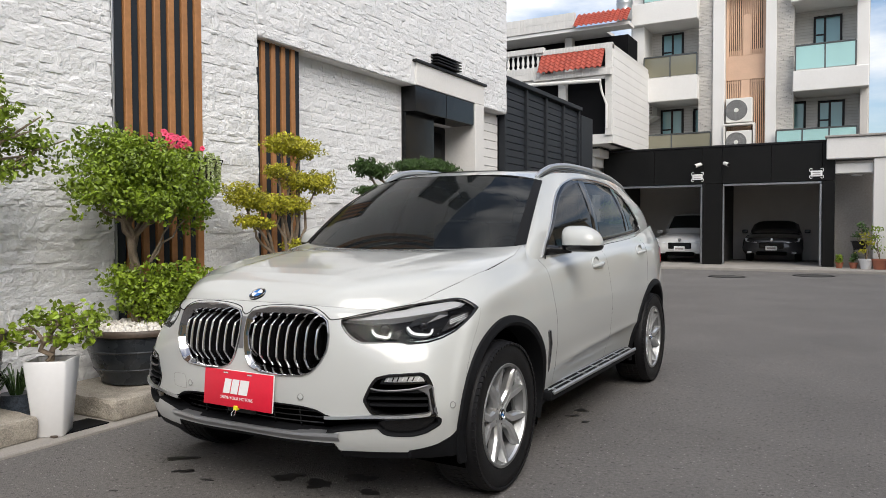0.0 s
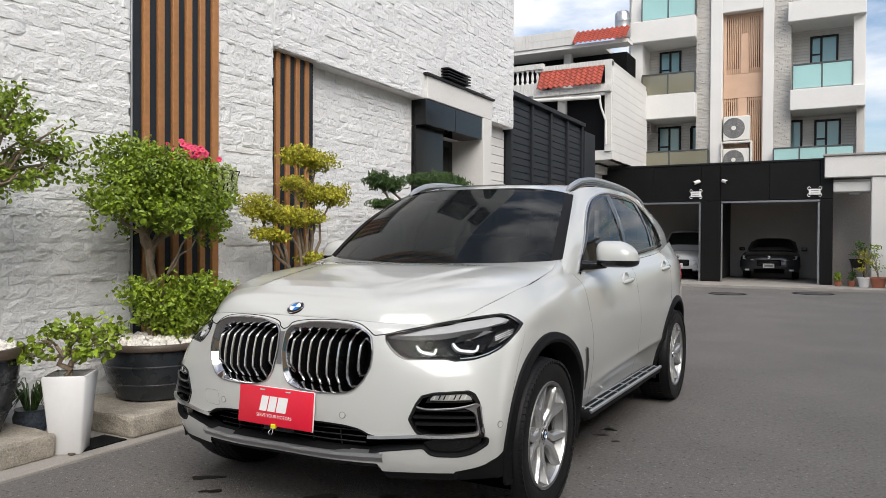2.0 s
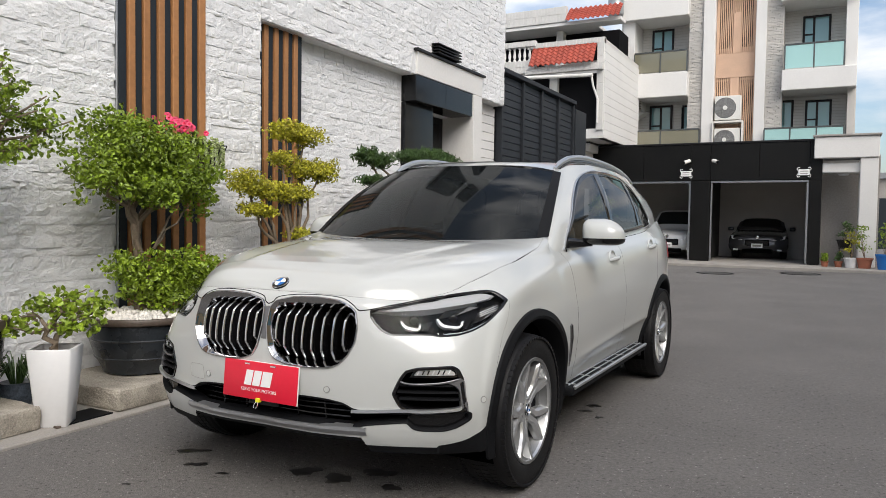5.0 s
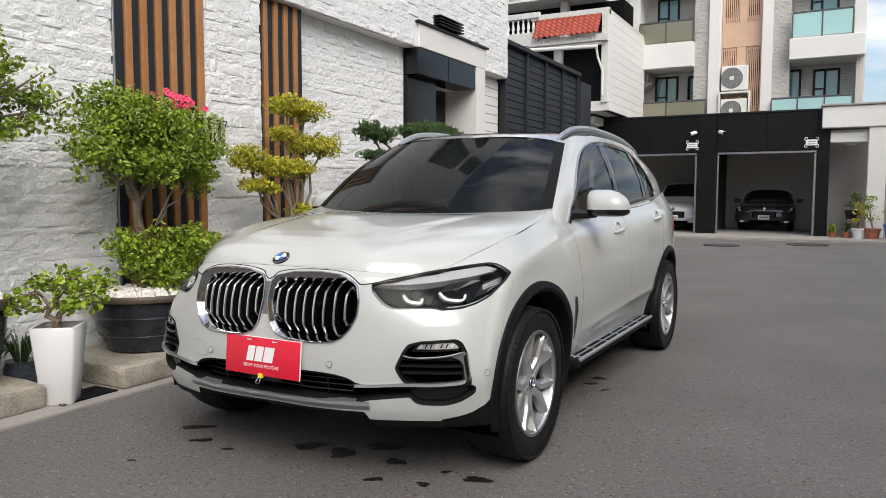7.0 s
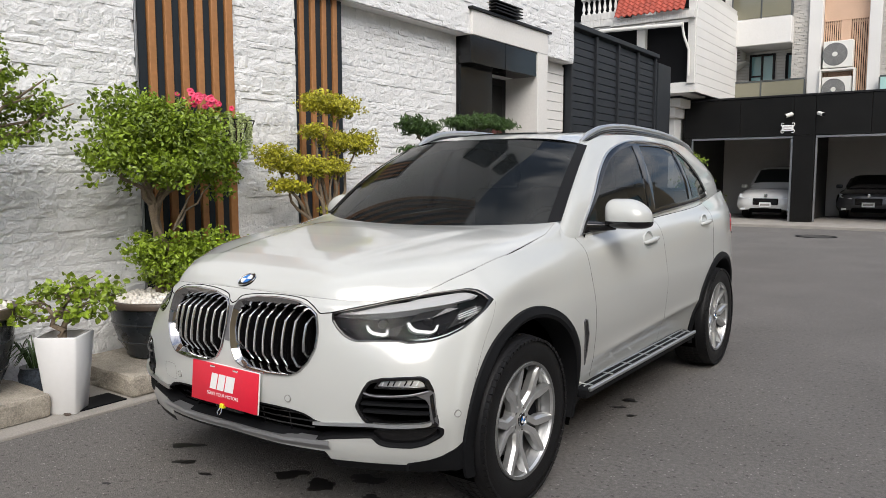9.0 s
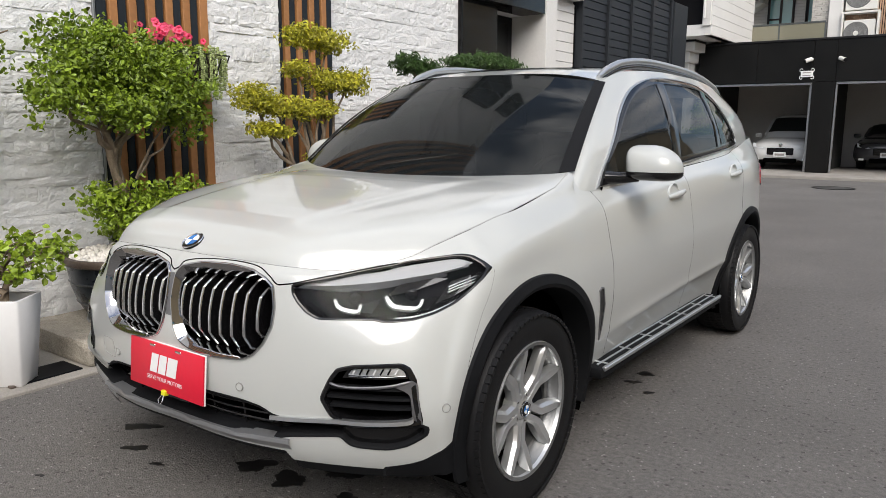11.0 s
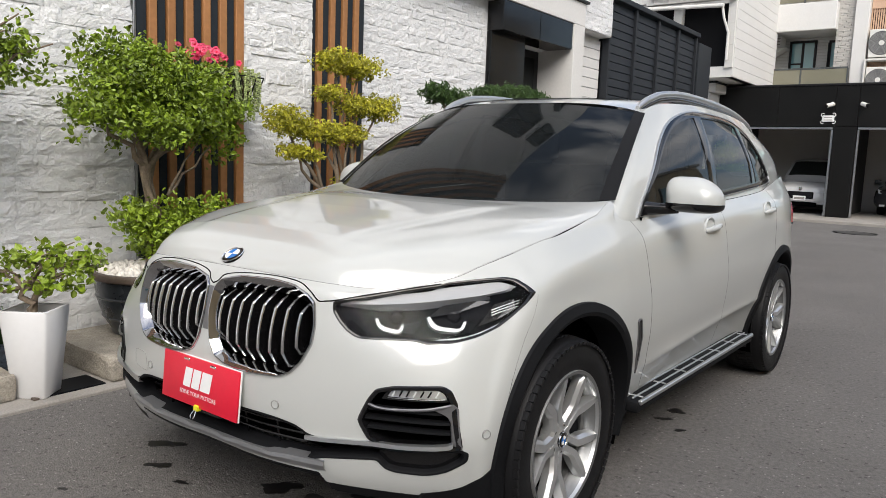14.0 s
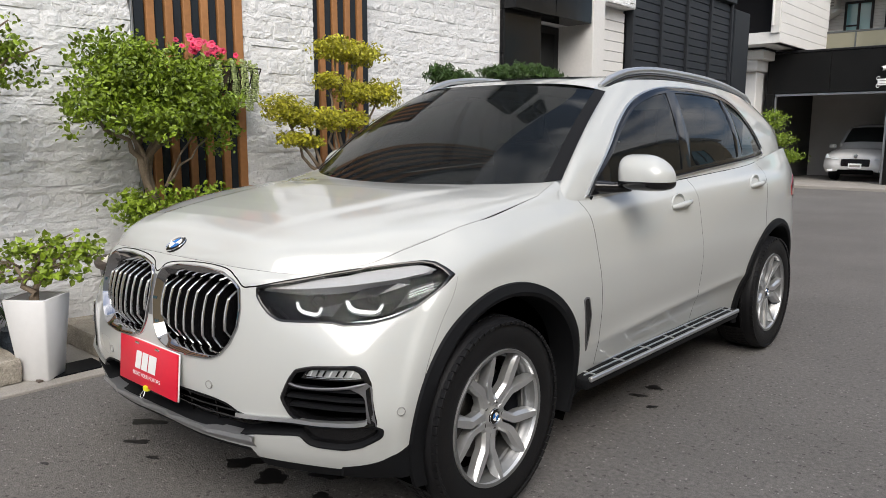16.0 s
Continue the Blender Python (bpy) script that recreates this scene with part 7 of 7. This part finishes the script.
part("shell", taper(0.024, 0.495, 0.084, 0.127), M["pot_white"], planter, smooth=50)
part("inner", taper(0.30, 0.494, 0.098, 0.115, True), M["pot_white"], planter)
part("rim", grid([[(sx * a, sy * a, 0.495) for sx, sy in ((-1, -1), (1, -1), (1, 1), (-1, 1))] for a in (0.123, 0.111)], wrap=True), M["pot_white"], planter)
part("base", box(-0.080, 0.080, -0.080, 0.080, 0.024, 0.03), M["pot_white"], planter)
part("soil", box(-0.107, 0.107, -0.107, 0.107, 0.43, 0.445), M["soil"], planter)
bon = thing("bonsai", "small bonsai with twisted branches and round leaves in the white planter", "bonsai")
BON = [(-4.58, 3.06, .72, .10, .12, .05), (-4.60, 3.00, .64, .08, .10, .05), (-4.56, 3.24, .76, .12, .13, .06), (-4.54, 3.42, .73, .12, .13, .07), (-4.55, 3.55, .70, .10, .10, .06), (-4.50, 3.30, .64, .12, .16, .05), (-4.62, 3.40, .80, .08, .09, .04)]
BON = [(x + 0.135, y - 0.155, z - 0.01, a, b, c) for x, y, z, a, b, c in BON]
part("trunk", limbs((-4.42, 3.07, 0.44), [(-4.42, 3.035, 0.64), (-4.41, 3.135, 0.62)], 0.022, 0.014, 21, 0.04), M["bark"], bon, smooth=60)
for k, b in enumerate(BON):
    end = Vector(b[:3])
    part("branch", limbs((-4.415, 3.055, 0.60), [tuple(end)], 0.014, 0.005, 22 + k, 0.06), M["bark"], bon, smooth=60)
    part("branch", limbs(tuple(Vector((-4.415, 3.055, 0.60)).lerp(end, 0.7)), [tuple(end + Vector((0.03, 0.06, 0.03)))], 0.007, 0.003, 40 + k, 0.03), M["bark"], bon, smooth=60)
    part("branch", limbs(tuple(Vector((-4.415, 3.055, 0.60)).lerp(end, 0.6)), [tuple(end + Vector((-0.02, -0.06, 0.01)))], 0.007, 0.003, 60 + k, 0.03), M["bark"], bon, smooth=60)
part("leaves", leaf_cloud(BON, 620, 0.038, 23, 0.1, 0.75, 0.2, 9), M["leaf_bright"], bon)

# dark pot at the end of the row, with a second tree
round_pot("round_pot", "dark glazed pot with a brown rim on a granite block", -4.76, 2.60, 0.168, 0.68, 0.22, 0.335)
tree0 = thing("pruned_tree", "open-branched green tree beside the wall", "tree")
CROWN0 = [(-4.62, 2.62, 1.98, .30, .34, .20), (-4.58, 2.95, 1.95, .22, .22, .15), (-4.60, 2.85, 1.70, .28, .32, .09), (-4.60, 2.35, 1.80, .30, .30, .22), (-4.55, 3.10, 1.82, .13, .15, .08), (-4.66, 2.75, 2.16, .20, .22, .10), (-4.54, 2.65, 1.64, .22, .26, .07)]
part("trunk", limbs((-4.76, 2.58, 0.66), [(-4.70, 2.48, 1.5)], 0.05, 0.03, 31, 0.05), M["bark"], tree0, smooth=60)
part("bough_work", limbs((-4.70, 2.48, 1.45), [b[:3] for b in CROWN0] + [(b[0] + .1, b[1] + .12, b[2] + .05) for b in CROWN0] + [(b[0] + .12, b[1] - .12, b[2] + .08) for b in CROWN0], 0.020, 0.004, 32, 0.07), M["bark"], tree0, smooth=60)
part("crown", leaf_cloud(CROWN0, 4600, 0.031, 33, 0.15, 0.58, 0.3, 18), M["leaf"], tree0)

# small patterned pot with grass-like leaves
sp = thing("small_pot", "small blue-grey patterned pot with grassy leaves", "flower pot")
part("body", lathe([(0.0, 0.0), (0.06, 0.0), (0.075, 0.03), (0.10, 0.10), (0.105, 0.15), (0.09, 0.19), (0.095, 0.20), (0.08, 0.20), (0.0, 0.185)], 32).moved(Matrix.Translation((-4.86, 3.10, 0.024))), mat("blue_grey_glaze", (0.08, 0.10, 0.13), 0.35, spread=0.6, scale=45, fine=90), sp, smooth=50)
gr = Geo()
r_ = random.Random(5)
for k in range(70):
    a, l = r_.uniform(0, 6.283), r_.uniform(0.12, 0.24)
    p = [(-4.86 + 0.03 * math.cos(a), 3.10 + 0.03 * math.sin(a), 0.21), (-4.86 + l * 0.5 * math.cos(a), 3.10 + l * 0.5 * math.sin(a), 0.21 + l * 0.8), (-4.86 + l * math.cos(a), 3.10 + l * math.sin(a), 0.21 + l * r_.uniform(0.1, 0.7))]
    gr.add(tube(spline(p, 5), [0.004, 0.004, 0.0035, 0.003, 0.001], 4))
part("leaves", gr, M["leaf_dark"], sp)

# cloud-pruned yellow-green tree
cl = thing("cloud_tree", "cloud-pruned yellow-green shrub with bare crooked stems", "tree")
PADS = [(-4.75, 5.56, 2.08, .19, .22, .115), (-4.72, 5.80, 2.055, .20, .23, .12), (-4.75, 5.50, 1.82, .15, .15, .085), (-4.72, 5.76, 1.745, .19, .22, .115), (-4.72, 6.05, 1.74, .20, .21, .135), (-4.75, 5.05, 1.585, .18, .20, .13), (-4.74, 5.23, 1.53, .16, .16, .11), (-4.74, 5.50, 1.515, .18, .19, .11), (-4.74, 5.74, 1.515, .17, .17, .105), (-4.75, 5.14, 1.36, .15, .17, .075), (-4.76, 5.32, 1.33, .12, .13, .07), (-4.72, 5.74, 1.13, .15, .20, .075)]
part("stem_work", limbs((-4.75, 5.52, 0.3), [(-4.74, 5.45, 1.05), (-4.73, 5.60, 1.05), (-4.76, 5.72, 1.05)], 0.030, 0.022, 41, 0.04).add(limbs((-4.74, 5.45, 1.02), [PADS[5][:3], PADS[6][:3], PADS[9][:3]], 0.018, 0.007, 42, 0.04)).add(limbs((-4.73, 5.60, 1.02), [PADS[2][:3], PADS[7][:3], PADS[8][:3]], 0.018, 0.007, 43, 0.04)).add(limbs((-4.76, 5.72, 1.02), [PADS[0][:3], PADS[1][:3], PADS[3][:3], PADS[4][:3], PADS[11][:3]], 0.018, 0.007, 44, 0.04)), M["bark"], cl, smooth=60)
part("crown", leaf_cloud([(x, y, z, a * 0.86, b * 0.86, c * 0.86) for x, y, z, a, b, c in PADS], 12500, 0.027, 45, 0.05, 0.55, 0.3), M["leaf_yellow"], cl, "yellow-green leaf pads")
round_pot("round_pot", "dark glazed pot behind the parked car", -4.75, 5.56, 0.168, 0.50, 0.22, 0.32)

# low pine with flat pads
pn = thing("pine", "dark green podocarp bonsai with flat spreading pads", "tree")
PINE = [(-4.72, 6.86, 1.95, .16, .16, .10), (-4.70, 7.08, 1.92, .16, .14, .08), (-4.70, 6.92, 1.70, .14, .22, .05), (-4.70, 7.75, 2.02, .18, .26, .075), (-4.70, 8.15, 2.06, .18, .30, .085), (-4.70, 8.55, 2.05, .16, .26, .075)]
part("stem_work", limbs((-4.72, 7.5, 0.4), [(-4.70, 7.45, 1.55)], 0.05, 0.03, 51, 0.08).add(limbs((-4.70, 7.45, 1.5), [b[:3] for b in PINE], 0.024, 0.008, 52, 0.06)), M["bark"], pn, smooth=60)
part("crown", leaf_cloud(PINE, 5200, 0.060, 53, -0.1, 0.2, 0.3), M["leaf_dark"], pn)
round_pot("round_pot", "dark glazed pot at the foot of the podocarp", -4.74, 7.5, 0.168, 0.48, 0.2, 0.3)

# wire flower basket on the slats
bk = thing("flower_basket", "black wire wall basket with pink petunias and trailing succulents", "flower basket")
wire = []
for z, k in ((1.885, 1.0), (1.70, 0.82)):
    x1 = WALL + 0.03 + 0.27 * k
    ya, yb = 4.66 - 0.25 * k, 4.66 + 0.27 * k
    pts = [(WALL + 0.03, ya, z), (x1, ya, z), (x1, yb, z), (WALL + 0.03, yb, z), (WALL + 0.03, ya, z)]
    for a, b in zip(pts, pts[1:]):
        wire.append((a, b))
for k in range(9):
    t = k / 8
    wire.append(((WALL + 0.30, 4.41 + 0.52 * t, 1.885), (WALL + 0.25, 4.455 + 0.43 * t, 1.70)))
for k in range(4):
    t = k / 3
    for ya, yb in ((4.41, 4.455), (4.93, 4.88)):
        wire.append(((WALL + 0.03 + 0.27 * t, ya, 1.885), (WALL + 0.03 + 0.22 * t, yb, 1.70)))
for a, b in wire:
    part("wire", tube([a, b], 0.0045, 6), M["frame_black"], bk)
part("liner", rbox(WALL + 0.04, WALL + 0.245, 4.46, 4.865, 1.705, 1.872, 0.02, 1), M["soil"], bk)
fol = leaf_cloud([(WALL + 0.18, 4.60, 1.90, .13, .22, .07)], 420, 0.035, 61)
part("foliage", fol, M["leaf"], bk)
rf = random.Random(8)
fl = Geo()
for k in range(26):
    c = Vector((WALL + rf.uniform(0.05, 0.30), rf.choice((rf.uniform(4.36, 4.50), rf.uniform(4.46, 4.80))), 0))
    c.z = 2.08 - 0.25 * (c.y - 4.36) + rf.uniform(-0.06, 0.04)
    n = Vector((rf.uniform(0.4, 1), rf.uniform(-0.8, -0.1), rf.uniform(-0.1, 0.8))).normalized()
    m = Matrix.Translation(c) @ n.to_track_quat("Z", "Y").to_matrix().to_4x4()
    s = rf.uniform(0.020, 0.029)
    rings = []
    for q, h in ((0.06, -0.6), (0.35, -0.1), (0.8, 0.05), (1.0, -0.05)):
        rings.append([(s * q * (1 + 0.10 * math.cos(5 * t)) * math.cos(t), s * q * (1 + 0.10 * math.cos(5 * t)) * math.sin(t), s * h * (1 + 0.25 * math.cos(5 * t))) for t in np.linspace(0, 2 * math.pi, 20, endpoint=False)])
    part("petunia", grid(rings, wrap=True).moved(m), M["petal"], bk, smooth=60)
sc = Geo()
for k in range(17):
    y, x = rf.uniform(4.47, 4.90), WALL + rf.uniform(0.20, 0.33)
    L, z0, sway = rf.uniform(0.12, 0.40), 1.91 + rf.uniform(-0.03, 0.03), rf.uniform(-0.05, 0.05)
    n = int(L / 0.015)
    for i in range(n):
        t = i / n
        for q in (-1, 1):
            c = Vector((x + 0.02 * math.sin(3 * t) + rf.uniform(-0.006, 0.006), y + sway * t * t + q * rf.uniform(0.004, 0.010), z0 - 0.015 * i + rf.uniform(-0.004, 0.004)))
            sc.add(lathe([(0.0, -0.010), (0.008, -0.004), (0.009, 0.003), (0.0, 0.011)], 5).moved(Matrix.Translation(c) @ Euler((rf.uniform(-0.8, 0.8), rf.uniform(-0.8, 0.8), 0)).to_matrix().to_4x4()))
tagged(part("trailing_succulent", sc, M["succulent"], bk, "trailing pale green succulents", smooth=60), kind="stuff")

# pots by the far entrance
for x, y, z0, h, r, mt, lf, tall, lab in ((-0.44, 23.3, 0.085, 0.16, 0.10, "terracotta", "leaf", 0.2, "small terracotta pot with a leafy seedling"), (-0.10, 23.3, 0.085, 0.16, 0.11, "terracotta", "leaf_dark", 0.25, "small red plastic pot with a plant"), (0.21, 23.2, 0.085, 0.27, 0.19, "pot_white", "leaf_yellow", 0.75, "white plastic pot with a thin shrub"),
                                          (0.52, 23.1, 0.085, 0.28, 0.20, "terracotta", "leaf", 0.95, "terracotta pot with a leggy shrub"), (0.98, 22.9, 0.085, 0.4, 0.22, "blue", "leaf", 0.9, "blue tub with a leafy shrub"), (0.05, 23.6, 0.62, 0.22, 0.22, "frame_black", "leaf_dark", 0.5, "black plant pot on a stand")):
    t = thing("flower_pot", lab, "flower pot", group="pots by the entrance")
    part("body", lathe([(0.0, 0.0), (r * 0.72, 0.0), (r * 0.95, h * 0.85), (r * 1.05, h * 0.86), (r * 1.06, h), (r * 0.95, h), (r * 0.9, h * 0.9), (0.0, h * 0.88)], 24).moved(Matrix.Translation((x, y, z0))), M[mt], t, smooth=40)
    bl = [(x + rf.uniform(-.15, .15) * tall, y + rf.uniform(-.1, .1), z0 + h + tall * q, .16 * tall + .06, .12, .10 * tall + .04) for q in (0.3, 0.6, 0.85)]
    part("stem", limbs((x, y, z0 + h * 0.8), [b[:3] for b in bl], 0.014, 0.006, int(50 + x * 10), 0.03), M["bark"], t)
    part("leaves", leaf_cloud(bl, 130, 0.075, int(70 + x * 10), 0.1, 0.5, 0.2), M[lf], t)
st = thing("plant_stand", "black metal plant stand by the entrance", "stand")
for sx in (-0.14, 0.14):
    for sy in (-0.12, 0.12):
        part("leg", tube([(0.05 + sx, 23.6 + sy, 0.085), (0.05 + sx, 23.6 + sy, 0.61)], 0.012, 6), M["frame_black"], st)
part("shelf", rbox(-0.11, 0.21, 23.45, 23.75, 0.595, 0.618, 0.005, 1), M["frame_black"], st)
sh = thing("potted_shrub", "leafy shrub in a pot before the garages", "shrub")
SHB = [(-6.15, 21.0, 1.75, .30, .30, .25), (-5.95, 21.0, 1.25, .35, .30, .18), (-5.65, 21.0, 0.85, .28, .28, .16), (-6.25, 21.0, 1.2, .25, .25, .15)]
part("pot", lathe([(0.0, 0.0), (0.2, 0.0), (0.28, 0.4), (0.3, 0.42), (0.27, 0.44), (0.0, 0.42)], 24).moved(Matrix.Translation((-6.05, 21.0, 0.0))), M["terracotta"], sh, smooth=40)
part("stem_work", limbs((-6.05, 21.0, 0.4), [b[:3] for b in SHB], 0.025, 0.008, 91, 0.08), M["bark"], sh)
part("leaves", leaf_cloud(SHB, 3000, 0.06, 92, 0.1, 0.5, 0.3, 14), M["leaf"], sh)

# dark wet spots on the asphalt
M["wet"] = mat("wet_spot", (0.014, 0.013, 0.013), 0.45, spread=0.3, scale=20, fine=120)
for x, y, a, b in ((-3.38, 3.165, .075, .035), (-3.19, 3.02, .05, .025), (-2.64, 3.22, .075, .05), (-2.435, 3.22, .075, .055), (-2.14, 3.245, .05, .035), (-2.11, 3.015, .035, .025), (-1.885, 3.07, .03, .02), (-1.70, 3.23, .055, .035), (-1.865, 3.245, .025, .012), (-2.98, 2.985, .03, .012), (-3.27, 2.65, .018, .01), (-1.74, 5.28, .05, .03), (-1.75, 5.11, .04, .02), (-2.30, 3.39, .08, .05), (-1.62, 5.0, .03, .015)):
    rr = random.Random(int(x * -1000))
    n = 40
    ph = [rr.uniform(0, 6.28) for _ in range(5)]
    poly = []
    for k in range(n):
        t = 2 * math.pi * k / n
        q = 1 + 0.22 * math.sin(2 * t + ph[0]) + 0.16 * math.sin(3 * t + ph[1]) + 0.12 * math.sin(5 * t + ph[2]) + 0.08 * math.sin(9 * t + ph[3])
        u, w = a * q * math.cos(t), b * q * math.sin(t)
        poly.append((x + 0.87 * u - 0.5 * w, y + 0.5 * u + 0.87 * w))
    tagged(part("wet_spot", prism(poly, 0.0, 0.003), M["wet"]), "dark wet spot on the asphalt", "puddle", group="wet spots")

# ---- the stones of the wall nearest the camera, one by one ----
pick = random.Random(3)
for x, y, z, w, h in near[:300]:
    st_ = new("stone", pick.choice(STONE_MESH))
    st_.parent = house
    st_.matrix_basis = Matrix.Translation((x, y, z)) @ Matrix.Diagonal((1, w, h, 1))
